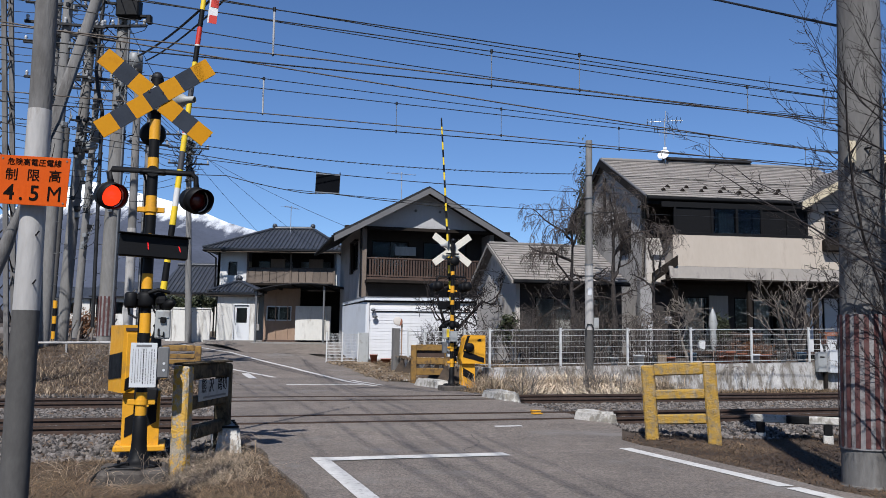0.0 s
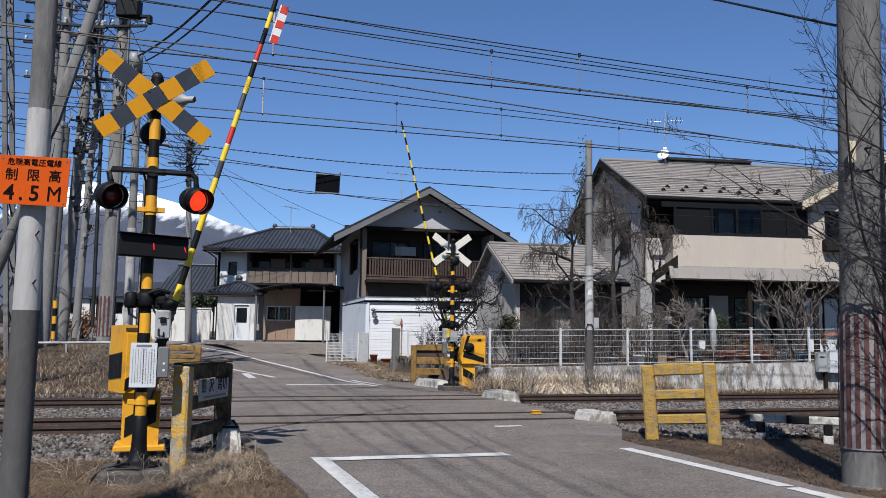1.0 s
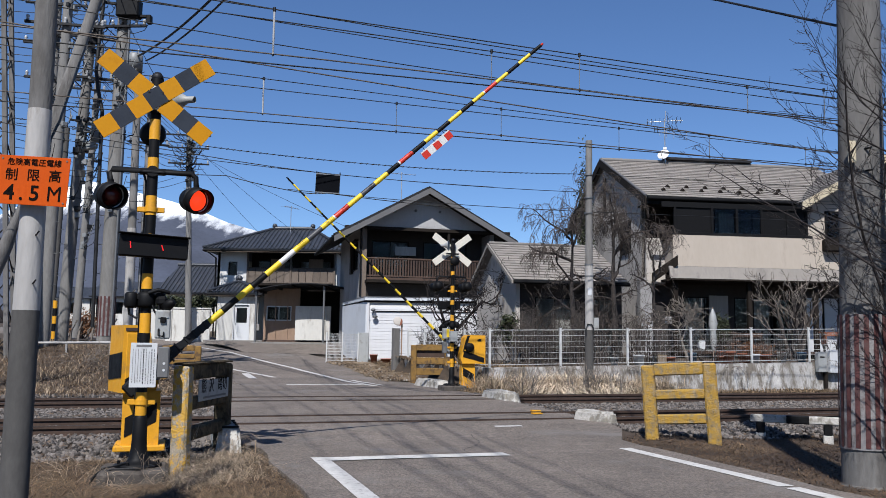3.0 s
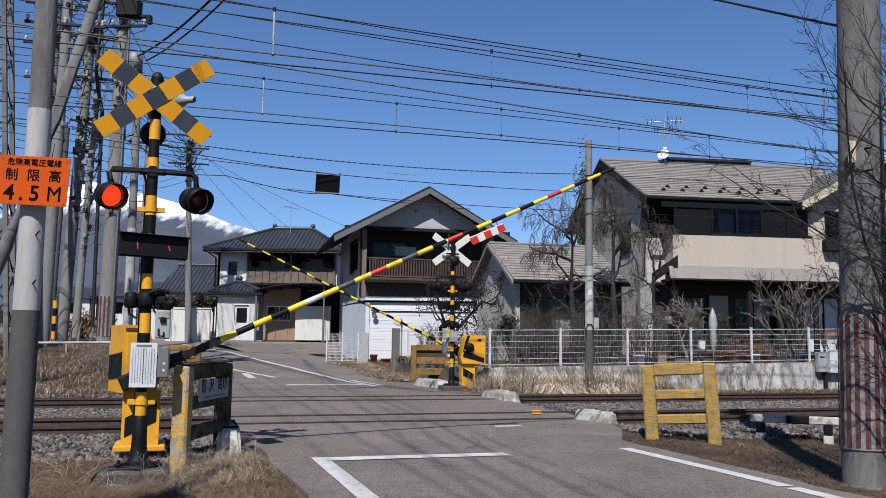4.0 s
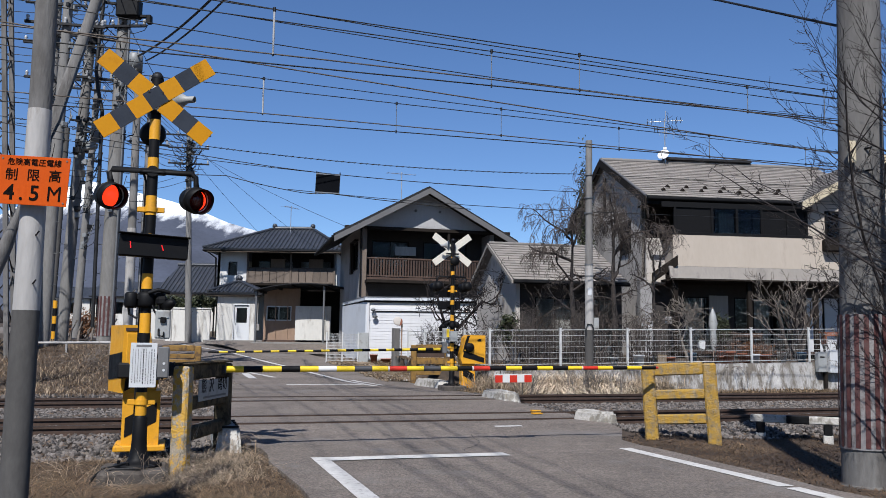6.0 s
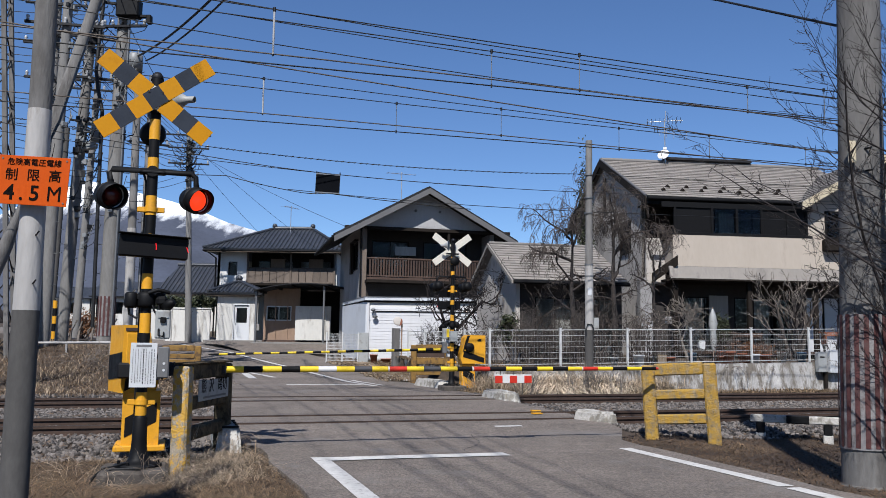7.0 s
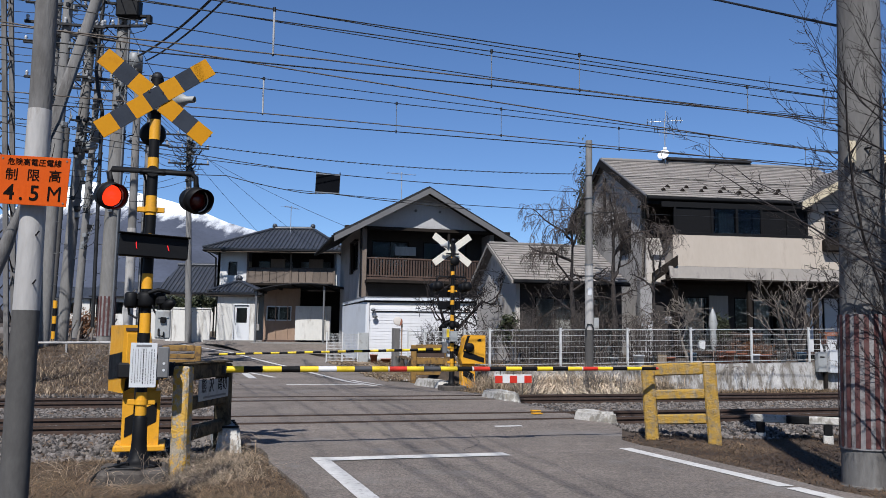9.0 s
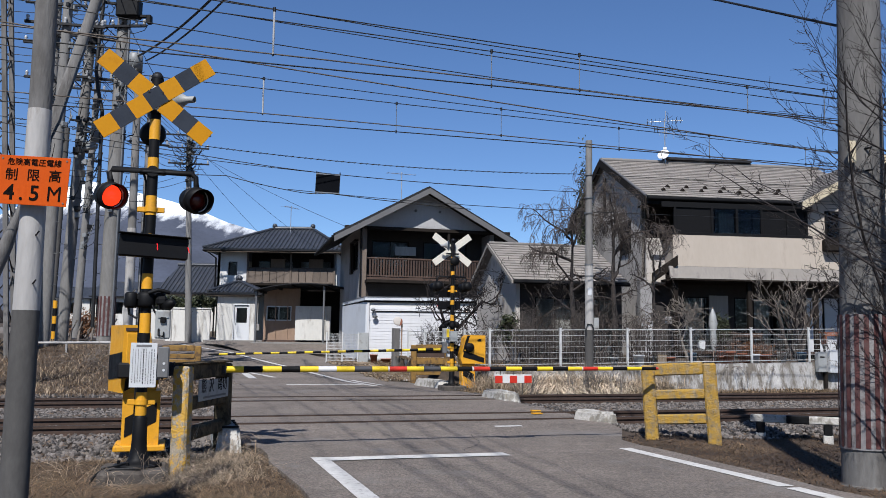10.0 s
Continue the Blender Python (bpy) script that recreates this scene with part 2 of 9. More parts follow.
mk("guard_ochre", (0.31, 0.175, 0.04), 0.25, 4, 0.88, bump=0.4, bscale=45, stain=(0.13, 0.078, 0.04), sscale=5, amount=0.55)
mk("guard_rust", (0.165, 0.125, 0.075), 0.35, 6, 0.95, bump=0.6, bscale=45, stain=(0.060, 0.050, 0.034), sscale=9, amount=0.68, spec=0.1)
mk("stone_white", (0.58, 0.55, 0.50), 0.18, 4, 0.9, bump=0.6, bscale=25, stain=(0.26, 0.235, 0.19), sscale=5, amount=0.62)
mk("lens_dark", (0.13, 0.012, 0.008), 0.15, 30, 0.25, bump=0.05, bscale=90)
mk("lens_lit", (1.0, 0.040, 0.006), 0.04, 30, 0.4, bump=0, emit=1.25)
mk("led_lit", (0.9, 0.012, 0.012), 0.02, 30, 0.4, bump=0, emit=0.4)
mk("wire", (0.028, 0.026, 0.024), 0.2, 3, 0.6, metal=0.3, bump=0)
mk("copper_wire", (0.15, 0.118, 0.09), 0.2, 3, 0.55, metal=0.4, bump=0)
mk("cable", (0.009, 0.009, 0.010), 0.2, 3, 0.6, bump=0)
mk("porcelain", (0.50, 0.50, 0.50), 0.1, 8, 0.3, bump=0)
mk("transformer", (0.30, 0.31, 0.31), 0.1, 3, 0.5, bump=0.05)
mk("stripe_red", (0.12, 0.040, 0.037), 0.25, 5, 0.75, bump=0.15, stain=(0.12, 0.06, 0.055), sscale=6, amount=0.5)
mk("stripe_white", (0.30, 0.285, 0.28), 0.2, 5, 0.75, bump=0.15, stain=(0.17, 0.13, 0.125), sscale=7, amount=0.6)
mk("fence_white", (0.64, 0.64, 0.63), 0.06, 3, 0.5, bump=0.02, stain=(0.5, 0.48, 0.44), sscale=6, amount=0.2)
mk("plaster_white", (0.74, 0.73, 0.70), 0.05, 0.8, 0.85, bump=0.08, bscale=50, stain=(0.55, 0.53, 0.5), sscale=0.9, amount=0.3, streak=3)
mk("plaster_old", (0.68, 0.66, 0.61), 0.08, 0.8, 0.88, bump=0.1, bscale=50, stain=(0.38, 0.35, 0.31), sscale=1.0, amount=0.45, streak=3)
mk("gable_plaster", (0.50, 0.49, 0.485), 0.06, 0.8, 0.88, bump=0.08, bscale=50, stain=(0.40, 0.39, 0.385), sscale=0.9, amount=0.3, streak=3)
mk("plaster_grey", (0.40, 0.39, 0.385), 0.08, 0.8, 0.88, bump=0.08, bscale=50, stain=(0.28, 0.27, 0.27), sscale=0.8, amount=0.3, streak=2)
mk("plaster_beige", (0.56, 0.485, 0.40), 0.05, 0.7, 0.9, bump=0.08, bscale=60, stain=(0.42, 0.36, 0.30), sscale=0.7, amount=0.3, streak=3)
mk("skirt_grey", (0.36, 0.325, 0.285), 0.10, 1.0, 0.7, bump=0.05, stain=(0.25, 0.225, 0.20), sscale=2.0, amount=0.4, streak=4)
# wall colour kept very dark: the shade under eaves and balconies is in it
mk("painted_shade_wall", (0.060, 0.051, 0.046), 0.12, 0.9, 0.9, bump=0.08)
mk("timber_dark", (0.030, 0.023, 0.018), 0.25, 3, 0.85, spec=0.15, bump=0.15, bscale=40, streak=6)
mk("timber_brown", (0.095, 0.054, 0.036), 0.25, 3, 0.75, bump=0.15, bscale=40, streak=6, each=0.2)
mk("timber_grey", (0.21, 0.165, 0.13), 0.2, 3, 0.85, bump=0.15, bscale=40, streak=6, each=0.18)
mk("ply", (0.37, 0.25, 0.17), 0.12, 1.5, 0.85, bump=0.08, stain=(0.33, 0.22, 0.15), sscale=1.5, amount=0.35, streak=3)
mk("roof_tile", (0.060, 0.066, 0.080), 0.15, 2, 0.42, bump=0.1, each=0.12, stain=(0.10, 0.10, 0.105), sscale=2, amount=0.3)
mk("slate", (0.36, 0.325, 0.29), 0.12, 0.9, 0.85, bump=0.15, bscale=30, island=0.16, stain=(0.26, 0.23, 0.205), sscale=0.9, amount=0.4)
mk("slate_old", (0.27, 0.25, 0.23), 0.12, 0.9, 0.85, bump=0.15, bscale=30, island=0.16, stain=(0.18, 0.165, 0.15), sscale=0.9, amount=0.4)
mk("roof_metal", (0.040, 0.041, 0.045), 0.1, 2, 0.75, bump=0.02, spec=0.15)
mk("fascia_grey", (0.185, 0.18, 0.18), 0.08, 2, 0.6, bump=0.02)
mk("fascia_cream", (0.62, 0.53, 0.37), 0.08, 2, 0.6, bump=0.02)
mk("sash", (0.010, 0.010, 0.011), 0.1, 3, 0.65, bump=0, spec=0.12)
mk("curtain", (0.52, 0.49, 0.44), 0.12, 1.5, 0.9, bump=0.1, bscale=20, streak=10)
mk("siding", (0.68, 0.68, 0.69), 0.04, 1, 0.55, bump=0.02, stain=(0.62, 0.61, 0.6), sscale=0.8, amount=0.25, each=0.03)
mk("panel_bluewhite", (0.66, 0.69, 0.73), 0.04, 1, 0.6, bump=0.02, stain=(0.55, 0.56, 0.58), sscale=0.8, amount=0.25)
mk("bark", (0.095, 0.076, 0.064), 0.25, 6, 0.9, bump=0.3, bscale=50)
mk("bark_wet", (0.058, 0.047, 0.041), 0.25, 6, 0.9, bump=0.3, bscale=50)
mk("twig", (0.132, 0.104, 0.086), 0.2, 6, 0.9, bump=0)
mk("gable_beige", (0.58, 0.535, 0.48), 0.06, 0.8, 0.9, bump=0.08, bscale=50, stain=(0.36, 0.33, 0.30), sscale=0.8, amount=0.35, streak=2)
mk("bark_pale", (0.28, 0.238, 0.20), 0.2, 6, 0.9, bump=0.3, bscale=50)
mk("bark_dark", (0.034, 0.025, 0.023), 0.25, 6, 0.9, bump=0.2, bscale=50)
mk("litter", (0.15, 0.095, 0.055), 0.2, 4, 0.9, bump=0, island=0.6)
mk("leaf", (0.055, 0.065, 0.022), 0.2, 4, 0.7, bump=0, island=0.45)
mk("leaf_rust", (0.20, 0.085, 0.03), 0.2, 4, 0.7, bump=0, island=0.4)
mk("blue_plastic", (0.06, 0.16, 0.28), 0.12, 4, 0.5, bump=0.02)
mk("terracotta", (0.36, 0.13, 0.07), 0.15, 4, 0.8, bump=0.1)
mk("sand", (0.36, 0.275, 0.185), 0.4, 1.6, 0.95, bump=0.7, bscale=22, stain=(0.20, 0.15, 0.10), sscale=3.0, amount=0.55)
mk("dish_white", (0.8, 0.8, 0.8), 0.04, 3, 0.4, bump=0)
mk("alu", (0.62, 0.62, 0.63), 0.08, 3, 0.4, metal=0.7, bump=0)


def glass_mat():
    """Window glass over a dark room: a thin sheet that mirrors and lets through."""
    m = bpy.data.materials.new("window_glass")
    m.use_nodes = True
    nt = m.node_tree
    bs = nt.nodes["Principled BSDF"]
    bs.inputs["Base Color"].default_value = (0.55, 0.58, 0.6, 1)
    bs.inputs["Roughness"].default_value = 0.03
    bs.inputs["Transmission Weight"].default_value = 1.0
    bs.inputs["IOR"].default_value = 1.22
    return m


M["glass"] = glass_mat()
# ---------------------------------------------------------------- ground, road, track
def smooth(a, b, x):
    t = min(1.0, max(0.0, (x - a) / (b - a)))
    return t * t * (3 - 2 * t)


def road_z(r):
    """Height of the road: a low hump at the rails, then uphill."""
    hump = 0.05 * smooth(9.5, 11.4, r) * (1 - smooth(17.8, 20.5, r))
    d = max(0.0, min(r, 62.0) - 25.0)
    return hump + 0.022 * d + 0.001 * d * d


R_KEYS = [-14, 4, 7, 9.4, 10.4, 11.2, 17.9, 19.0, 21.5, 27, 31, 36, 42, 48, 58]
ROAD_L = [1.05, 1.05, 1.02, 0.95, 0.72, 0.70, 0.95, 0.95, 0.8, 0.6, 0.0, -1.5, -4.0, -8.0, -15.0]
ROAD_R = [5.25, 5.25, 5.22, 5.30, 5.85, 6.05, 6.40, 6.55, 6.62, 6.75, 7.0, 6.6, 6.0, 4.0, 0.0]


def road_edges(r):
    return float(np.interp(r, R_KEYS, ROAD_L)), float(np.interp(r, R_KEYS, ROAD_R))


def ground_z(x, y):
    s, r = sr_of(x, y)
    a, b = road_edges(min(max(r, -14), 58))
    z = road_z(r)
    out = max(a - s, s - b, 0.0)
    n = noise.fractal(Vector((x * 0.5, y * 0.5, 0.3)), 1.0, 2.0, 4)
    if out == 0.0 and -14 < r < 58:
        return z - 0.07
    wide = smooth(0.0, 0.5, out)
    track = smooth(9.1 if s < a else 10.2, 9.9 if s < a else 10.9, r) * (1 - smooth(18.4, 19.2, r))
    side = -0.03
    if s < a:
        bank = smooth(19.0, 27.5, r) * 0.95 * smooth(0.2, 1.6, out)
        side += bank - 0.0 * out
        z *= 1 - smooth(26, 34, r) * 0.4
        side += 0.05 * smooth(0.1, 0.8, out) * (1 - smooth(8.5, 10, r)) - 0.10 * smooth(0.2, 0.9, out) * (1 - smooth(9.0, 10.2, r))
    else:
        if r > 20.78 and s > 7.6:
            return max(z, 0.0) + 0.50 * (1 - 0.94 * smooth(29.3, 31.3, r) * (1 - smooth(10.5, 13.5, s))) + 0.02 * (s - 7.8) * (1 - smooth(20, 30, s)) + 0.03 * n
        if r > 18:
            side += -0.10 * smooth(0.3, 2.5, out)
        side += -0.10 * smooth(0.2, 2.5, out) * (1 - smooth(9, 11, r)) * smooth(4, 6, r)
    side = side * wide + (1 - wide) * -0.05
    side -= 0.10 * track * wide
    far = 1 - smooth(60, 200, abs(y) + abs(x) * 0.3)
    return z + side + 0.05 * n * wide * far * (1 - track)


def steps(fine0, fine1, step, lo, hi, grow=1.3):
    xs = [fine0 + i * step for i in range(int(round((fine1 - fine0) / step)) + 1)]
    d = step
    while xs[-1] < hi:
        d *= grow
        xs.append(min(hi, xs[-1] + d))
    d = step
    while xs[0] > lo:
        d *= grow
        xs.insert(0, max(lo, xs[0] - d))
    return xs


gx, gy = steps(-14, 16, 0.3, -4600, 4600), steps(2, 34, 0.3, -400, 4800)
gs = Shape()
gs.v = [(x, y, ground_z(x, y)) for y in gy for x in gx]
nx = len(gx)
gs.f = [(j * nx + i, j * nx + i + 1, (j + 1) * nx + i + 1, (j + 1) * nx + i) for j in range(len(gy) - 1) for i in range(nx - 1)]
gs.s = [True] * len(gs.f)
solo("ground", gs, M["soil"], "brown winter earth with dry grass remains", "ground", kind="structure")

# rails: four lines across the road
GAUGE = 1.067
TRACKS = (12.33, 16.68)
RAILS = [c + d * (GAUGE / 2 + 0.033) for c in TRACKS for d in (-1, 1)]


def road_sheet(r0, r1, step=0.5):
    sh = Shape()
    n = max(1, int(round((r1 - r0) / step)))
    k = 10
    for i in range(n + 1):
        r = r0 + (r1 - r0) * i / n
        a, b = road_edges(r)
        for j in range(k + 1):
            s = a + (b - a) * j / k
            if j in (0, k):
                s += 0.09 * noise.noise(Vector((s * 0.7, r * 1.6, 2.0)))
            x, y, _ = at(s, r)
            sh.v.append((x, y, road_z(r) + 0.006 * noise.noise(Vector((x * 0.7, y * 0.7, 0)))))
    top = len(sh.v)
    sh.f = [(i * (k + 1) + j, i * (k + 1) + j + 1, (i + 1) * (k + 1) + j + 1, (i + 1) * (k + 1) + j) for i in range(n) for j in range(k)]
    sh.v += [(x, y, z - 0.09) for x, y, z in sh.v]
    rim = [j for j in range(k + 1)] + [i * (k + 1) + k for i in range(1, n + 1)] + [n * (k + 1) + j for j in range(k - 1, -1, -1)] + [i * (k + 1) for i in range(n - 1, 0, -1)]
    sh.f += [(rim[i], rim[i] + top, rim[(i + 1) % len(rim)] + top, rim[(i + 1) % len(rim)]) for i in range(len(rim))]
    sh.s = [False] * len(sh.f)
    return sh


road = thing("road", Matrix(), "grey worn asphalt road over a level crossing", "road", kind="structure")
cuts = [-14.0, 10.45] + [10.45] + [c for r in RAILS for c in (r - 0.105, r + 0.105)] + [18.25] + [18.28, 58.0]
for i in range(0, len(cuts), 2):
    inside = 0 < i < len(cuts) - 2
    part("crossing_panel" if inside else "carriageway", road_sheet(cuts[i], cuts[i + 1]), M["panel_asphalt" if inside else "asphalt"], road)
for r in RAILS:
    sh = Shape()
    a, b = road_edges(r)
    for d in (-0.07, 0.07):
        sh.slab(at(a, r + d - 0.033, road_z(r) - 0.080), at(b, r + d - 0.033, road_z(r) - 0.080), at(b, r + d + 0.033, road_z(r) - 0.080), at(a, r + d + 0.033, road_z(r) - 0.080), 0.03)
    part("flangeway", sh, M["tar"], road)


def stripe(name, pts, width, lift=0.005):
    """A painted line along points of the crossing's plan."""
    sh = Shape()
    fine = []
    for (s0, r0), (s1, r1) in zip(pts, pts[1:]):
        n = max(1, int(math.hypot(s1 - s0, r1 - r0) / 0.5))
        fine += [(s0 + (s1 - s0) * i / n, r0 + (r1 - r0) * i / n) for i in range(n)]
    fine.append(pts[-1])
    for i, (s, r) in enumerate(fine):
        s0, r0 = fine[max(0, i - 1)]
        s1, r1 = fine[min(len(fine) - 1, i + 1)]
        d = math.hypot(s1 - s0, r1 - r0)
        u, w = -(r1 - r0) / d * width / 2, (s1 - s0) / d * width / 2
        for k in (-1, 1):
            p = at(s + u * k, r + w * k)
            sh.v.append((p.x, p.y, road_z(r + w * k) + 0.006 * noise.noise(Vector((p.x * 0.7, p.y * 0.7, 0))) + lift))
    sh.f = [(2 * i, 2 * i + 1, 2 * i + 3, 2 * i + 2) for i in range(len(fine) - 1)]
    sh.s = [False] * len(sh.f)
    part(name, sh, M["line_paint"], road, "worn white road paint")


stripe("edge_line", [(1.44, -12), (1.44, 8.62)], 0.16)
stripe("edge_line", [(4.92, -12), (4.92, 5.95)], 0.15)
stripe("edge_line", [(4.92, 6.02), (4.90, 8.66)], 0.15)
stripe("stop_line", [(1.49, 8.44), (3.40, 8.46)], 0.24, 0.009)
stripe("stop_line", [(2.95, 23.1), (5.0, 23.1)], 0.28)
stripe("edge_line", [(5.2, 22.3), (4.75, 27), (4.25, 31.5), (3.5, 36), (2.6, 41), (0.3, 47)], 0.16)
stripe("edge_line", [(5.5, 22.6), (5.2, 25.5)], 0.13)
stripe("arrow_shaft", [(2.35, 26.3), (2.3, 28.6)], 0.24)
stripe("arrow_head", [(3.05, 26.8), (2.05, 30.6)], 0.16)
stripe("arrow_head", [(2.05, 30.6), (1.35, 34.0)], 0.16)
stripe("old_marking", [(4.2, 10.9), (4.6, 10.9)], 0.12)

# cracks and sealed seams in the worn surface
rngc = random.Random(12)
for k in range(7):
    s_, r_ = rngc.uniform(1.3, 5.0), rngc.choice([rngc.uniform(5.5, 10.2), rngc.uniform(12.9, 16.0), rngc.uniform(18.4, 24)])
    a_ = rngc.choice([rngc.uniform(-0.25, 0.25), rngc.uniform(1.2, 1.9)])
    sh = Shape()
    w_ = rngc.uniform(0.002, 0.005)
    for i in range(rngc.randint(6, 16)):
        p = at(s_, r_)
        if not (1.2 < s_ < 5.1) or abs(r_ - 10.43) < 0.1 or abs(r_ - 18.26) < 0.1 or any(abs(r_ - q) < 0.16 for q in RAILS):
            break
        z_ = road_z(r_) + 0.006 * noise.noise(Vector((p.x * 0.7, p.y * 0.7, 0))) + 0.003
        n_ = at(-math.sin(a_) * w_, math.cos(a_) * w_)
        sh.v += [(p.x - n_.x, p.y - n_.y, z_), (p.x + n_.x, p.y + n_.y, z_)]
        a_ += rngc.gauss(0, 0.16)
        s_, r_ = s_ + 0.13 * math.cos(a_), r_ + 0.13 * math.sin(a_)
    m_ = len(sh.v) // 2 - 1
    if m_ > 2:
        sh.f = [(2 * i, 2 * i + 2, 2 * i + 3, 2 * i + 1) for i in range(m_)]
        sh.s = [False] * m_
        part("crack", sh, M["tar"], road)

# sandy verge in front of the garage
sh = Shape()
for i in range(57):
    r = 24.6 + i * 0.1875
    wide = 0.25 + 0.45 * math.sin(math.pi * min(1, i / 44)) + 0.30 * noise.fractal(Vector((i * 0.12, 1, 1)), 0.8, 2.0, 4)
    for k in range(5):
        s = road_edges(r)[1] - wide + (wide + 1.6) * k / 4
        sh.v.append((*at(s, r).xy, road_z(r) + 0.012 + 0.08 * math.sin(math.pi * k / 4) * (0.6 + 0.5 * noise.fractal(Vector((i * 0.25, k, 0)), 0.8, 2.0, 4))))
sh.f = [(i * 5 + k, i * 5 + k + 1, i * 5 + k + 6, i * 5 + k + 5) for i in range(56) for k in range(4)]
sh.s = [True] * len(sh.f)
solo("verge", sh, M["sand"], "pale sandy verge beside the road", "verge", kind="structure")

# paved forecourt that climbs from the road to the carport
sh = Shape()
for j in range(9):
    f = j / 8
    for i in range(9):
        g = i / 8
        x0, x1 = -9.3 - 3.6 * f, -4.9 + 0.4 * f
        y = 40.2 + 5.0 * f
        x = x0 + (x1 - x0) * g
        sh.v.append((x, y, road_z(sr_of(x, y)[1]) * (1 - f) + 1.12 * f + 0.012 + 0.015 * noise.noise(Vector((x, y, 3)))))
sh.f = [(j * 9 + i, j * 9 + i + 1, j * 9 + i + 10, j * 9 + i + 9) for j in range(8) for i in range(8)]
sh.s = [True] * len(sh.f)
solo("forecourt", sh, M["panel_asphalt"], "worn paved forecourt in front of the carport", "pavement", kind="structure")

# the rails and sleepers of both tracks
RAIL_PROFILE = [(-0.061, -0.15), (0.061, -0.15), (0.061, -0.138), (0.012, -0.12), (0.010, -0.045), (0.032, -0.035), (0.032, -0.004), (-0.032, -0.004), (-0.032, -0.035), (-0.010, -0.045), (-0.012, -0.12), (-0.061, -0.138)]
RAIL_Z = 0.062
for c in TRACKS:
    tr = thing("railway_track", srm(0, c, 0), "rusty steel rails of a railway track on wooden sleepers", "railway track", "tracks", "structure")
    for d in (-1, 1):
        sh = Shape()
        prof = [(d * (GAUGE / 2 + 0.033) + y, RAIL_Z + z) for y, z in RAIL_PROFILE]
        n = len(prof)
        sh.add([(x, y, z) for x in (-70, 70) for y, z in prof], [(i, (i + 1) % n, (i + 1) % n + n, i + n) for i in range(n)])
        rail = part("rail", sh, M["rail_steel"], tr)
        top = Shape().box((0, d * (GAUGE / 2 + 0.033), RAIL_Z - 0.001), (140, 0.05, 0.006))
        part("rail_head", top, M["rail_top"], rail)
    slp = Shape().box((0, 0, 0), (0.21, 2.1, 0.14), 0.015).mesh("sleeper")
    slp.materials.append(M["sleeper"])
    for i in range(-46, 47):
        x = i * 0.65
        a, b = road_edges(c)
        if a - 0.2 < x < b + 0.2:
            continue
        piece("sleeper", slp, tr, pose(x, 0, RAIL_Z - 0.225, 0, 0, random.uniform(-1, 1)))


def pebbles(n, place, lo, hi, seed):
    """Many broken stones in one mesh; place(rng, n) gives their centres."""
    rng = np.random.default_rng(seed)
    g = (1 + 5 ** 0.5) / 2
    base = np.array([(-1, g, 0), (1, g, 0), (-1, -g, 0), (1, -g, 0), (0, -1, g), (0, 1, g), (0, -1, -g), (0, 1, -g), (g, 0, -1), (g, 0, 1), (-g, 0, -1), (-g, 0, 1)]) / 1.9
    tri = np.array([(0, 11, 5), (0, 5, 1), (0, 1, 7), (0, 7, 10), (0, 10, 11), (1, 5, 9), (5, 11, 4), (11, 10, 2), (10, 7, 6), (7, 1, 8), (3, 9, 4), (3, 4, 2), (3, 2, 6), (3, 6, 8), (3, 8, 9), (4, 9, 5), (2, 4, 11), (6, 2, 10), (8, 6, 7), (9, 8, 1)])
    c = place(rng, n)
    n = len(c)
    size = rng.uniform(lo, hi, (n, 1, 1)) * rng.uniform(0.6, 1.15, (n, 1, 3))
    v = base[None] * rng.uniform(0.72, 1.2, (n, 12, 1))
    ang = rng.uniform(0, 6.28, n)
    ca, sa = np.cos(ang)[:, None], np.sin(ang)[:, None]
    v = np.stack((v[..., 0] * ca - v[..., 1] * sa, v[..., 0] * sa + v[..., 1] * ca, v[..., 2]), -1) * size + c[:, None]
    f = (tri[None] + (np.arange(n) * 12)[:, None, None]).reshape(-1, 3)
    me = bpy.data.meshes.new("stones")
    me.from_pydata(v.reshape(-1, 3).tolist(), [], f.tolist())
    return me


def on_plan(s, r, lift=0.0):
    x, y = s * CT - r * ST, s * ST + r * CT
    return np.array([(a, b, ground_z(a, b) + lift) for a, b in zip(x, y)])


def ballast_left(rng, n):
    return on_plan(rng.uniform(-8, 0.75, n), 9.35 + 9.55 * rng.uniform(0, 1, n) ** 1.15, 0.02)


def ballast_right(rng, n):
    return on_plan(6.05 + 13.5 * rng.uniform(0, 1, n) ** 1.2, rng.uniform(9.75, 18.9, n), 0.02)


for fn, n, seed in ((ballast_left, 30000, 3), (ballast_right, 36000, 4)):
    ob = new("ballast", pebbles(n, fn, 0.019, 0.044, seed))
    ob.data.materials.append(M["ballast"])
    tagged(ob, "grey and brown broken stone ballast between the rails", "gravel", kind="stuff")


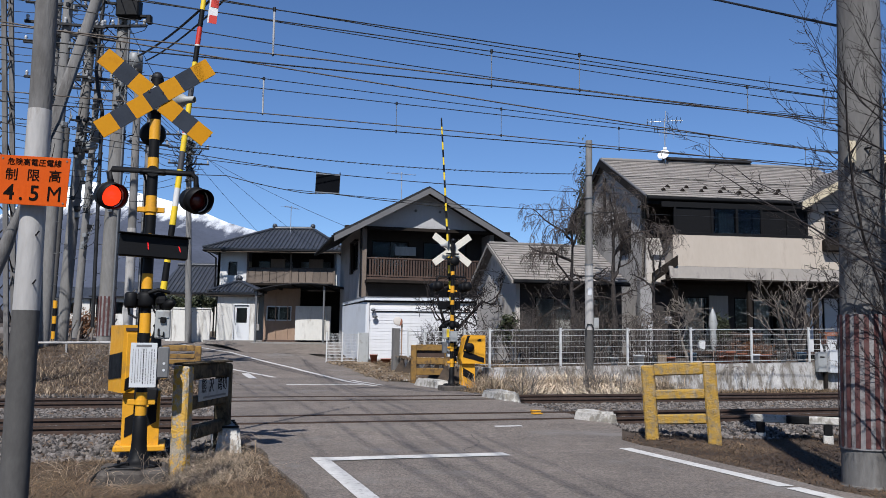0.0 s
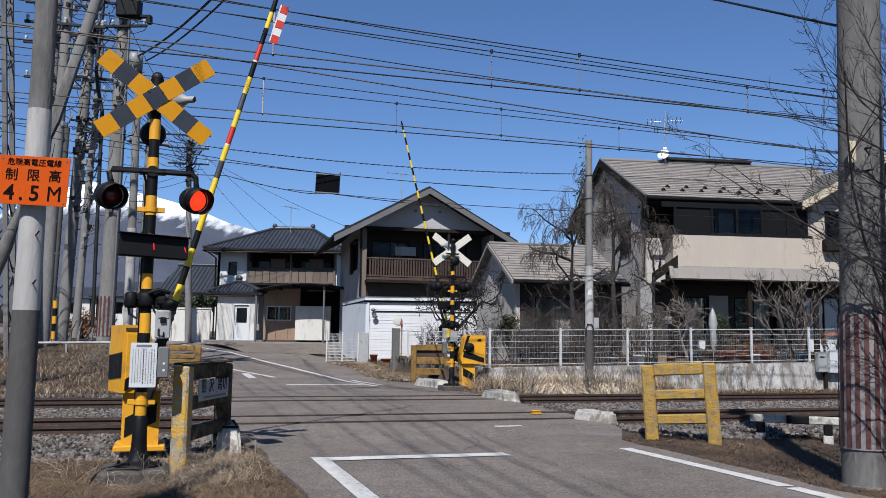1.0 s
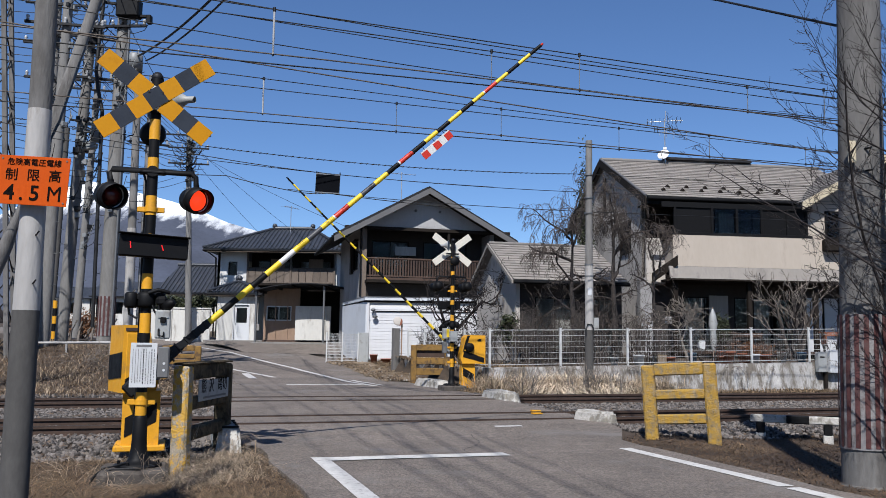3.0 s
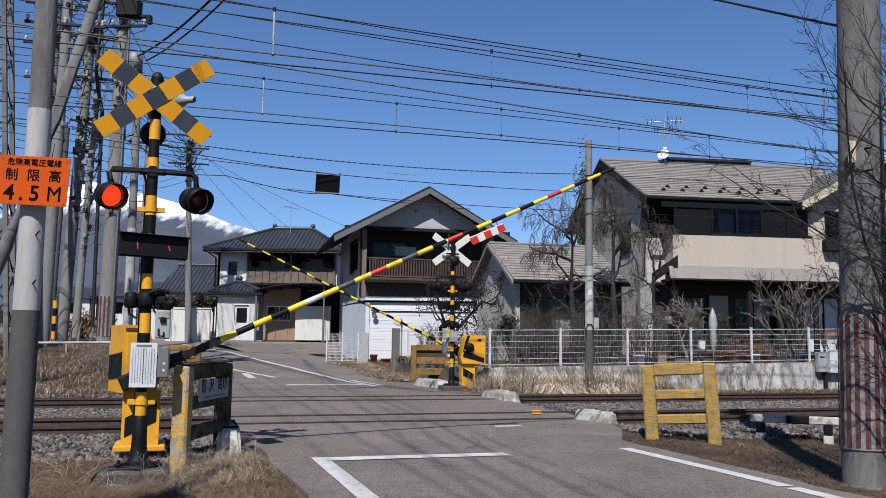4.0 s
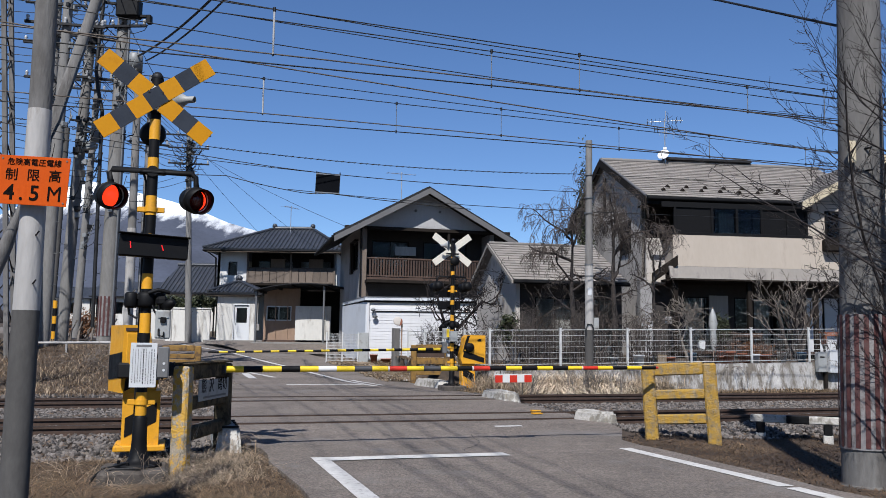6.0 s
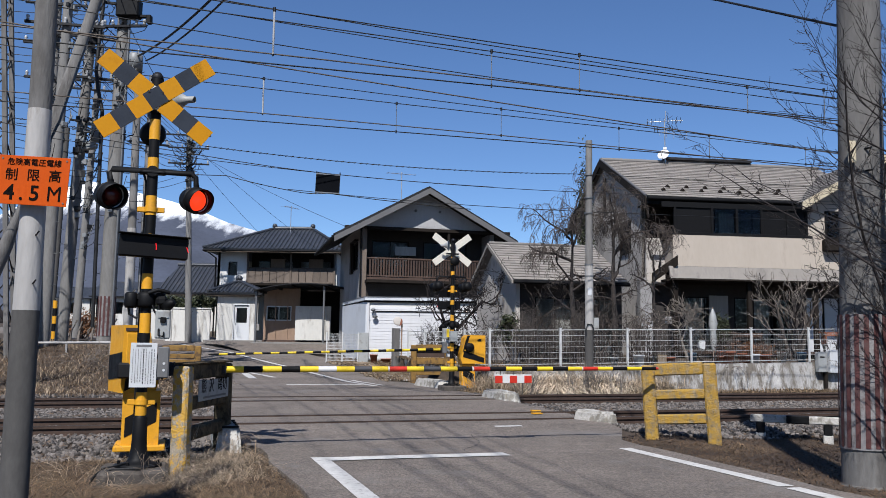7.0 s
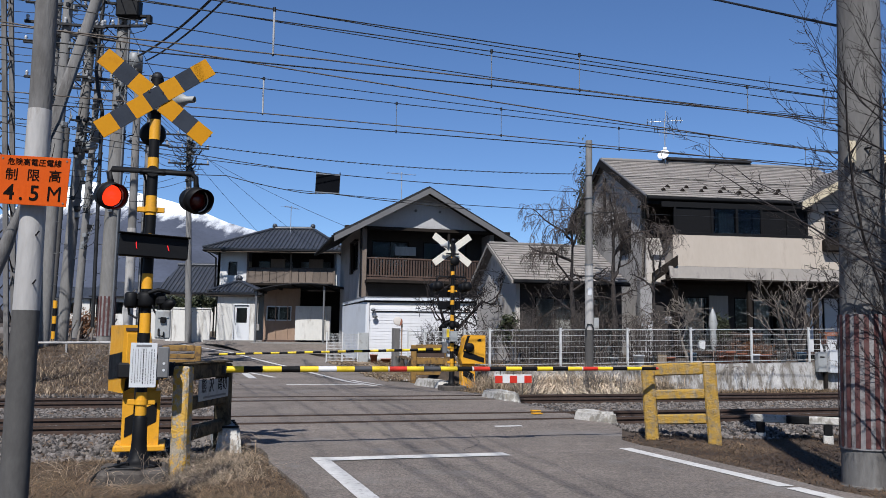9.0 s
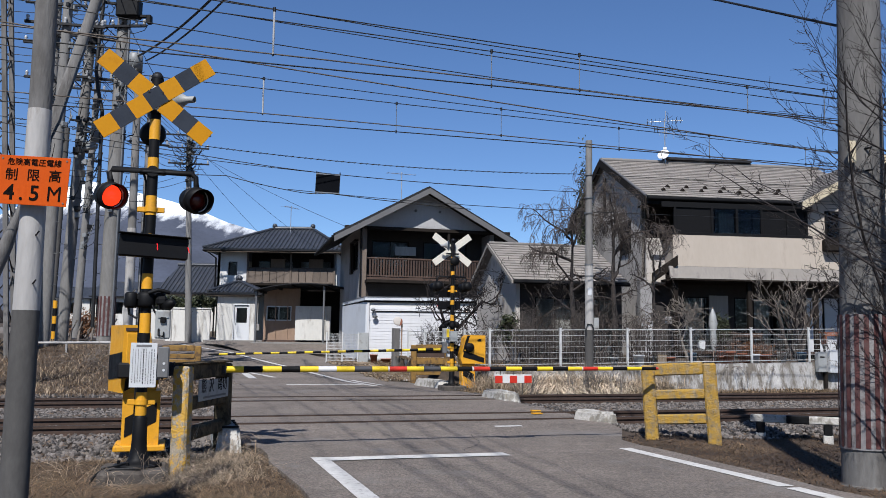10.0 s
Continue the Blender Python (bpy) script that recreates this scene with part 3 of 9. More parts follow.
def grass(name, n, place, height, material, seed, lean=0.5, width=0.006, label="", flat=0.0):
    """Dry blades: two bent quads each; place gives feet, height the least and greatest length."""
    rng = np.random.default_rng(seed)
    c = place(rng, n)
    n = len(c)
    h = rng.uniform(height[0], height[1], n)
    a = rng.uniform(0, 2 * np.pi, n)
    ln = rng.uniform(0.1, lean, n) + flat
    d = np.stack((np.cos(a), np.sin(a), np.zeros(n)), -1)
    w = np.stack((-np.sin(a), np.cos(a), np.zeros(n)), -1) * (width * rng.uniform(0.6, 1.5, n))[:, None]
    up = np.array((0, 0, 1.0))
    p1 = c + d * (h * ln * 0.35)[:, None] + up * (h * 0.6 / (1 + ln * 0.5))[:, None]
    p2 = c + d * (h * ln)[:, None] + up * (h * np.maximum(0.08, 1 - ln * 0.75))[:, None]
    v = np.stack((c - w, c + w, p1 - w * 0.8, p1 + w * 0.8, p2), 1).reshape(-1, 3)
    k = np.arange(n)[:, None] * 5
    quads = (k + np.array((0, 1, 3, 2))).tolist()
    tris = (k + np.array((2, 3, 4))).tolist()
    me = bpy.data.meshes.new(name)
    me.from_pydata(v.tolist(), [], quads + tris)
    me.materials.append(M[material])
    ob = new(name, me)
    return tagged(ob, label, "grass", kind="stuff")


def scatter(s0, s1, r0, r1, clump=0.0, keep=None, power=1.0):
    def place(rng, n):
        if clump:
            m = max(1, n // 28)
            cs, cr = rng.uniform(s0, s1, m), rng.uniform(r0, r1, m)
            i = rng.integers(0, m, n)
            s, r = cs[i] + rng.normal(0, clump, n), cr[i] + rng.normal(0, clump, n)
        else:
            s, r = s0 + (s1 - s0) * rng.uniform(0, 1, n) ** power, rng.uniform(r0, r1, n)
        edge = np.array([road_edges(min(max(q, -14), 58)) for q in r])
        ok = (s < edge[:, 0] - 0.02 + 0.12 * rng.random(n)) | (s > edge[:, 1] + 0.0 - 0.1 * rng.random(n))
        if keep:
            ok &= keep(s, r)
        ok &= (np.abs(s + 0.30) > 0.34) | (np.abs(r - 8.10) > 0.42)
        return on_plan(s[ok], r[ok])
    return place


DRY = "dry straw-coloured winter grass"


def litter(n, place, seed):
    """Fallen leaves lying flat, as one sheet of small curled quads."""
    rng = np.random.default_rng(seed)
    c = place(rng, n)
    n = len(c)
    c = c + np.array((0, 0, 0.012))
    a = rng.uniform(0, 6.28, n)
    u = np.stack((np.cos(a), np.sin(a), rng.normal(0, 0.35, n)), -1) * rng.uniform(0.006, 0.020, (n, 1))
    w = np.stack((-np.sin(a), np.cos(a), rng.normal(0, 0.35, n)), -1) * rng.uniform(0.003, 0.010, (n, 1))
    v = np.stack((c - u, c - w, c + u, c + w), 1).reshape(-1, 3)
    me = bpy.data.meshes.new("leaf_litter")
    me.from_pydata(v.tolist(), [], (np.arange(n)[:, None] * 4 + np.arange(4)).tolist())
    me.materials.append(M["litter"])
    return tagged(new("leaf_litter", me), "brown fallen leaves and grass litter", "leaf litter", kind="stuff")


grass("dry_grass", 30000, scatter(-5.5, 1.15, 4.6, 9.35), (0.05, 0.15), "brown_straw", 11, 1.2, 0.0018, label=DRY, flat=1.4)
grass("dry_grass", 17000, scatter(-5, 1.1, 5.0, 9.3, 0.13), (0.06, 0.20), "straw", 12, 1.4, 0.0016, label=DRY, flat=1.5)
grass("dry_grass", 600, scatter(-5, 1.1, 5.0, 9.9, 0.10), (0.12, 0.30), "straw", 20, 1.0, 0.0022, label=DRY, flat=0.3)
litter(22000, scatter(-5.5, 1.1, 4.6, 9.6), 41)
litter(18000, scatter(5.2, 9.5, 4.5, 10.2), 42)
litter(3000, scatter(5.0, 7.4, 24.6, 35.5), 44)
litter(4000, scatter(-12, 0.6, 18.9, 27), 43)
grass("dry_grass", 42000, scatter(-14, 0.7, 18.9, 30), (0.06, 0.22), "brown_straw", 13, 1.1, 0.0042, label=DRY, flat=0.6)
grass("dry_grass", 12000, scatter(-14, 0.7, 19.0, 30, 0.25), (0.10, 0.34), "pale_straw", 14, 0.9, 0.0038, label=DRY, flat=0.5)
grass("dry_grass", 15000, scatter(5.15, 9.5, 4.5, 9.85), (0.03, 0.10), "litter", 15, 1.2, 0.0022, label=DRY, flat=1.0)
grass("dry_grass", 1800, scatter(5.2, 9.5, 4.5, 9.7, 0.08), (0.05, 0.18), "straw", 21, 1.2, 0.002, label=DRY, flat=0.9)
grass("dry_grass", 7000, scatter(6.6, 19, 18.7, 20.55), (0.08, 0.28), "straw", 16, 0.9, 0.007, label=DRY, flat=0.3)
grass("dry_grass", 7500, scatter(7.2, 12.6, 19.3, 20.4, 0.15), (0.30, 0.85), "pale_straw", 17, 1.1, 0.006, label="tall pale dry grass tufts below the wall", flat=0.15)
grass("dry_grass", 3500, scatter(6.6, 9.5, 21, 33), (0.06, 0.22), "straw", 18, 1.0, 0.010, label=DRY, flat=0.4)
grass("dry_grass", 2000, scatter(-0.05, 0.75, 7.6, 9.4, 0.10), (0.08, 0.26), "dead_stem", 19, 1.1, 0.0018, label="long bleached weeds round the guard frame", flat=0.7)
def raised(place, dz):
    return lambda rng, n: place(rng, n) + np.array((0, 0, dz))


# straw, litter and rubble on the sandy verge by the garage
grass("dry_grass", 9000, raised(scatter(5.2, 8.4, 25.5, 36.6, 0.30), 0.06), (0.04, 0.16), "straw", 26, 1.3, 0.006, label="matted straw on the sandy verge", flat=1.6)
grass("dry_grass", 5000, raised(scatter(6.2, 8.4, 24.3, 30.5), 0.05), (0.04, 0.18), "straw", 27, 1.2, 0.006, label="matted straw on the sandy verge", flat=1.2)
def verge_place(lo, hi, r0, r1):
    def place(rng, n):
        r = rng.uniform(r0, r1, n)
        s = np.array([road_edges(q)[1] for q in r]) + rng.uniform(lo, hi, n)
        heap = np.array([0.05 * noise.noise(Vector((a * 1.3, b * 1.3, 2.0))) for a, b in zip(s, r)])
        return np.stack((s * CT - r * ST, s * ST + r * CT, np.array([road_z(q) for q in r]) + 0.035 + heap), -1)
    return place


for n_, lo_, hi_, sd_, mt_ in ((900, -0.75, 0.9, 51, "sand"), (900, -0.55, 1.2, 52, "soil"), (250, -0.5, 0.8, 53, "old_concrete")):
    ob = new("rubble", pebbles(n_, verge_place(lo_, hi_, 24.6, 34.5), 0.012, 0.05, sd_))
    ob.data.materials.append(M[mt_])
    tagged(ob, "broken stones and clods on the sandy verge", "rubble", kind="stuff")
grass("dry_grass", 7000, verge_place(-0.6, 1.4, 24.8, 35), (0.05, 0.17), "straw", 28, 1.3, 0.006, label="matted straw on the sandy verge", flat=1.3)
for lo_, hi_, sd_ in ((8.71, 9.48, 22), (9.96, 10.52, 24)):
    grass("dry_grass", 3200, scatter(lo_, hi_, 19.1, 20.1, 0.14), (0.40, 0.95), "pampas", sd_, 1.5, 0.008, label="tall bleached grass tufts below the wall", flat=0.2)
grass("dry_grass", 900, scatter(-0.35, 0.85, 7.2, 9.3, 0.10), (0.10, 0.28), "pale_straw", 23, 1.3, 0.0014, label="long bleached weeds round the guard frame", flat=0.9)
# ---------------------------------------------------------------- level crossing equipment
def text_part(text, size, m, material, parent, squeeze=1.0, bold=0.0):
    me = lettering(text, size, 0.002, bold)
    me.transform(Matrix.Diagonal((squeeze, 1, 1, 1)))
    ob = part("lettering", me, material, parent)
    ob.matrix_basis = m
    return ob


def crossing_signal(m):
    """Warning post: striped pole, crossed plates, two red lamps under hoods, direction panel, boxes and horn."""
    t = thing("crossing_signal", m, "striped level crossing signal with red lamps and crossed plates", "crossing signal", "crossing signals")
    part("footing", Shape().box((-0.03, -0.04, -0.09), (0.58, 0.56, 0.24), 0.03), M["footing_dark"], t, "dark weathered concrete footing")
    base = Shape().lathe([(0.0, 0.03), (0.205, 0.03), (0.205, 0.048), (0.115, 0.062), (0.085, 0.10), (0.070, 0.18), (0.064, 0.26), (0.062, 0.45), (0.0485, 0.475)], 20)
    for k in range(6):
        a = k * math.pi / 3
        base.tube([(0.165 * math.cos(a), 0.165 * math.sin(a), 0.04), (0.165 * math.cos(a), 0.165 * math.sin(a), 0.080)], 0.016, 6)
    part("pole_base", base, M["black"], t, "black cast-iron pole base")
    part("pole", Shape().tube([(0, 0, 0.2), (0, 0, 3.58)], 0.0475, 20), M["black"], t)
    for z, h in ((0.475, 0.205), (0.86, 0.19), (1.21, 0.18), (1.61, 0.14), (2.0, 0.115), (2.29, 0.18), (2.73, 0.10), (3.0, 0.19)):
        part("yellow_band", Shape().tube([(0, 0, z), (0, 0, z + h)], 0.0495, 20, False), M["yellow"], t)
    for z in (0.57, 0.93, 2.32):
        c = Shape().tube([(0, 0, z), (0, 0, z + 0.045)], 0.060, 16)
        c.box((0.085, 0, z + 0.022), (0.07, 0.03, 0.05), 0.005).box((-0.085, 0, z + 0.022), (0.07, 0.03, 0.05), 0.005)
        part("clamp", c, M["yellow"], t)
    # crossed plates, tilted a little
    hub = pose(-0.005, -0.085, 3.38, 0, 0.2, 0)
    for k, sgn in enumerate((1, -1)):
        arm = hub @ pose(0, -0.008 * k, 0, 0, sgn * 36.5, 0)
        plate = part("cross_plate", Shape().box((0, 0, 0), (1.18, 0.006, 0.172), 0.002, arm), M["cream"], t, "cream-backed crossed plate with yellow and black squares")
        for i in range(7):
            if k == 0 and i == 3:
                continue
            part("square", Shape().box((-1.18 / 2 + 1.18 / 7 * (i + 0.5), -0.005, 0), (1.18 / 7, 0.005, 0.170), 0, arm), M["buck_yellow" if i % 2 == 0 else "buck_black"], plate)
        part("bolt", Shape().tube([(0.06 * sgn, -0.02, 0.05), (0.06 * sgn, 0.06, 0.05)], 0.012, 6, True, hub), M["dark_iron"], plate)
    br = Shape().box((0, -0.03, 3.43), (0.10, 0.10, 0.07), 0.01).box((0, -0.03, 3.27), (0.34, 0.05, 0.035), 0.006)
    part("bracket", br, M["dark_iron"], t)
    # bell and horns
    part("bell", Shape().lathe([(0.0, 0.085), (0.03, 0.08), (0.052, 0.05), (0.060, 0.0), (0.0, 0.0)], 18, pose(0.0, 0.02, 3.57)), M["dark_iron"], t, "dark bell on top of the pole")
    part("rear_bell", Shape().lathe([(0.0, -0.04), (0.11, -0.04), (0.12, 0.0), (0.09, 0.035), (0.0, 0.045)], 20, pose(-0.02, 0.11, 3.08, 90)), M["black"], t)
    horn = Shape().lathe([(0.03, 0.12), (0.035, 0.04), (0.07, -0.02), (0.13, -0.07), (0.125, -0.075), (0.05, -0.02), (0.0, 0.0)], 18, pose(0.24, 0.16, 3.45, 90, 0, 60))
    part("horn", horn, M["box_grey"], t, "pale grey loudspeaker horn")
    # lamp yoke
    yoke = Shape().tube([(-0.355, -0.04, 2.58), (-0.375, -0.04, 2.66), (-0.35, -0.04, 2.695), (0.34, -0.04, 2.695), (0.385, -0.04, 2.66), (0.39, -0.04, 2.58)], 0.026, 10)
    yoke.tube([(0, -0.06, 2.695), (0, 0.06, 2.695)], 0.052, 12).box((0, -0.02, 2.695), (0.24, 0.09, 0.05), 0.01)
    for x in (-0.1, 0.1):
        yoke.tube([(x, -0.07, 2.695), (x, 0.09, 2.695)], 0.013, 6)
    part("lamp_yoke", yoke, M["black"], t)
    for side, x in (("first", -0.350), ("second", 0.395)):
        place = pose(x, -0.06, 2.445, 9, 0, 24)
        face = place @ Matrix.Scale(0.86, 4)
        hs = Shape().lathe([(0.0, 0.215), (0.07, 0.212), (0.125, 0.16), (0.135, 0.10), (0.135, 0.02), (0.145, 0.015), (0.148, -0.005), (0.112, -0.006), (0.108, 0.03), (0.0, 0.05)], 28, face @ pose(0, 0, 0, -90))
        hs.tube([(0, 0.03, 0.10), (0, 0.03, 0.17)], 0.03, 10, True, face)
        lamp = part("lamp", hs, M["black"], t, "black hooded warning lamp")
        hood = Shape()
        n = 26
        a0, a1 = radians(-90), radians(270)
        for rad in (0.139, 0.134):
            for i in range(n + 1):
                a = a0 + (a1 - a0) * i / n
                reach = -0.135 - 0.05 * max(0, math.sin(a)) ** 0.6
                hood.v += [(rad * math.cos(a), 0.0, rad * math.sin(a)), (rad * 0.99 * math.cos(a), reach, rad * 0.99 * math.sin(a) - 0.01)]
        o = 2 * (n + 1)
        for i in range(n):
            hood.f += [(2 * i, 2 * i + 1, 2 * i + 3, 2 * i + 2), (o + 2 * i, o + 2 * i + 2, o + 2 * i + 3, o + 2 * i + 1), (2 * i + 1, o + 2 * i + 1, o + 2 * i + 3, 2 * i + 3)]
        hood.s = [True] * len(hood.f)
        hood.v = [tuple(face @ Vector(p)) for p in hood.v]
        part("hood", hood, M["black"], lamp)
        # white arc added in place of the sunlit crescent inside the hood
        rim = [(0.125 * math.cos(a), -0.022, 0.125 * math.sin(a)) for a in (radians(-78 + 13 * i) for i in range(11))]
        part("lens_rim", Shape().tube([face @ Vector(p) for p in rim], [0.002] + [0.006] * 9 + [0.002], 6), M["board_white"], lamp, "pale arc standing for sunlight on the hood's inner edge")
        # the ball lens turns its bright half to the front when it flashes
        dark, lit = Shape(), Shape()
        n, rad = 20, 0.114
        for shp, sgn in ((dark, 1), (lit, -1)):
            for i in range(9):
                ph = math.pi / 2 * i / 8
                for k in range(n):
                    a = 2 * math.pi * k / n
                    shp.v.append((rad * math.sin(ph) * math.cos(a), sgn * rad * math.cos(ph), rad * math.sin(ph) * math.sin(a)))
            shp.f = [(i * n + k, i * n + (k + 1) % n, (i + 1) * n + (k + 1) % n, (i + 1) * n + k)[::sgn] for i in range(8) for k in range(n)]
            shp.s = [True] * len(shp.f)
        lens = part("lens", dark, M["lens_dark"], t, "dark red turning lens")
        lens["lamp_side"] = side
        lens.matrix_basis = place @ pose(0, 0.058, 0)
        part("bright_face", lit, M["lens_lit"], lens, "glowing red half of the lens")
    # direction panel with sliding light strokes
    pm = pose(0.05, -0.17, 1.985, 0, 1.6, 9)
    panel = part("direction_panel", Shape().box((0, 0.045, 0), (0.60, 0.09, 0.20), 0.012, pm), M["black"], t, "flat black train direction panel")
    part("panel_rim", Shape().box((0, -0.004, 0.102), (0.62, 0.10, 0.008), 0.002, pm), M["black"], panel)
    part("panel_bracket", Shape().box((0, 0.12, 0), (0.16, 0.09, 0.08), 0.01, pm), M["black"], panel)
    for k in range(2):
        lights = Shape()
        lights.prism([(-0.004 + 0.010 * k, -0.03), (0.004 + 0.010 * k, -0.03), (-0.004, 0.03 - 0.012 * k), (-0.012, 0.03 - 0.012 * k)], 0, 0.003)
        stroke = part("light_stroke", lights, M["led_lit"], t, "small glowing red stroke on the panel")
        stroke["stroke"] = k
        stroke.matrix_basis = pm @ pose(-0.05 + 0.27 * k, -0.006, 0)
    # boxes and boards
    for k, pts in enumerate(([(0.06, -0.1, 0.06), (0.14, -0.2, 0.05), (0.02, -0.30, 0.045), (-0.2, -0.28, 0.045), (-0.34, -0.2, -0.02), (-0.4, -0.15, -0.12)], [(-0.08, -0.06, 0.07), (-0.17, -0.16, 0.06), (-0.28, -0.2, 0.045), (-0.36, -0.12, -0.04), (-0.4, -0.05, -0.12)])):
        part("ground_cable", Shape().tube(pts, 0.009, 6), M["cable"], t)
    hub_box = Shape().lathe([(0.0, -0.06), (0.075, -0.06), (0.085, -0.03), (0.085, 0.05), (0.07, 0.08), (0.0, 0.08)], 16, pose(0, 0, 1.50))
    hub_box.lathe([(0.0, -0.07), (0.045, -0.07), (0.058, -0.05), (0.058, 0.05), (0.045, 0.07), (0.0, 0.07)], 16, pose(-0.13, -0.03, 1.505)).box((-0.07, -0.02, 1.53), (0.10, 0.07, 0.05), 0.012)
    hub_box.ball((0.12, -0.03, 1.54), 0.05, 12).box((0.135, -0.05, 1.50), (0.11, 0.10, 0.10), 0.03).lathe([(0.0, 0.07), (0.03, 0.06), (0.045, 0.01), (0.055, -0.05), (0.0, -0.04)], 14, pose(0.20, -0.09, 1.47, 70, 0, 35))
    for q in range(3):
        hub_box.tube([(0.06 + 0.05 * q, -0.07, 1.46), (0.07 + 0.05 * q, -0.09, 1.42 - 0.02 * q), (0.10 + 0.03 * q, -0.07, 1.37)], 0.010, 6)
    hub_box.tube([(0.13, -0.02, 1.47), (0.13, -0.05, 1.40), (0.10, -0.05, 1.36)], 0.02, 8).tube([(0.02, -0.08, 1.57), (0.10, -0.10, 1.60), (0.20, -0.06, 1.58)], 0.018, 8)
    part("junction_box", hub_box, M["black"], t, "black cable junction with rounded horns")
    gb = part("relay_box", Shape().box((0.155, -0.06, 1.29), (0.135, 0.11, 0.26), 0.012), M["box_grey"], t, "pale grey metal relay box")
    part("switch", Shape().box((0.155, -0.125, 1.33), (0.05, 0.03, 0.05), 0.006), M["black"], gb)
    part("cable_tail", Shape().tube([(0.12, -0.12, 1.25), (0.12, -0.14, 1.19), (0.16, -0.14, 1.18), (0.165, -0.12, 1.22)], 0.008, 6), M["black"], gb)
    part("box_lid", Shape().box((0.155, -0.118, 1.375), (0.10, 0.012, 0.06), 0.004), M["box_grey"], gb)
    nb = part("notice_board", Shape().box((0.005, -0.105, 0.925), (0.225, 0.006, 0.395), 0.001), M["board_white"], t, "white notice board with lines of small writing")
    part("heading_bar", Shape().box((0.005, -0.109, 1.095), (0.13, 0.002, 0.022)), M["ink_grey"], nb)
    for i in range(9):
        x = 0.095 - i * 0.0225
        y0, wid = 1.065 - (0.02 if i in (2, 5) else 0), 0.009 if i in (1, 4) else 0.0055
        z = y0
        rngb = random.Random(i)
        while z > 0.77:
            ln = rngb.uniform(0.010, 0.024)
            part("writing_bar", Shape().box((x, -0.109, z - ln / 2), (wid, 0.002, ln)), M["ink" if i == 4 else "ink_grey"], nb)
            z -= ln + rngb.uniform(0.004, 0.010)
    part("side_box", Shape().box((0.175, -0.06, 0.95), (0.10, 0.13, 0.28), 0.012), M["ink_grey"], t, "dark grey control box")
    for z in (0.88, 0.94):
        part("gland", Shape().tube([(0.18, -0.13, z), (0.18, -0.12, z)], 0.012, 8), M["board_white"], t)
    # steps and conduit
    part("conduit", Shape().tube([(-0.052, 0.035, 0.2), (-0.052, 0.035, 2.6), (-0.08, 0.0, 2.68)], 0.012, 8), M["black"], t)
    part("cable_loop", Shape().tube([(-0.10, -0.02, 1.6), (-0.16, -0.02, 1.5), (-0.14, -0.02, 1.38), (-0.07, -0.02, 1.34)], 0.012, 6), M["cable"], t)
    return t


near_signal = crossing_signal(srm(-0.248, 8.194, 0.0))
far_signal = copy_thing(near_signal, srm(6.55, 19.95, 0.10, 180))
tagged(far_signal, "striped level crossing signal seen from its cream back")
part("rear_box", Shape().box((0.0, 0.12, 1.22), (0.18, 0.10, 0.26), 0.012), M["box_grey"], far_signal, "pale grey rear relay box")
part("rear_tag", Shape().box((0.15, 0.14, 1.30), (0.07, 0.012, 0.20), 0.004), M["yellow_arm"], far_signal, "bright yellow warning tag")

BANDS = "Y K Y K Y W Y G Y R Y G Y K R K Y K Y K Y R Y K Y K".split()


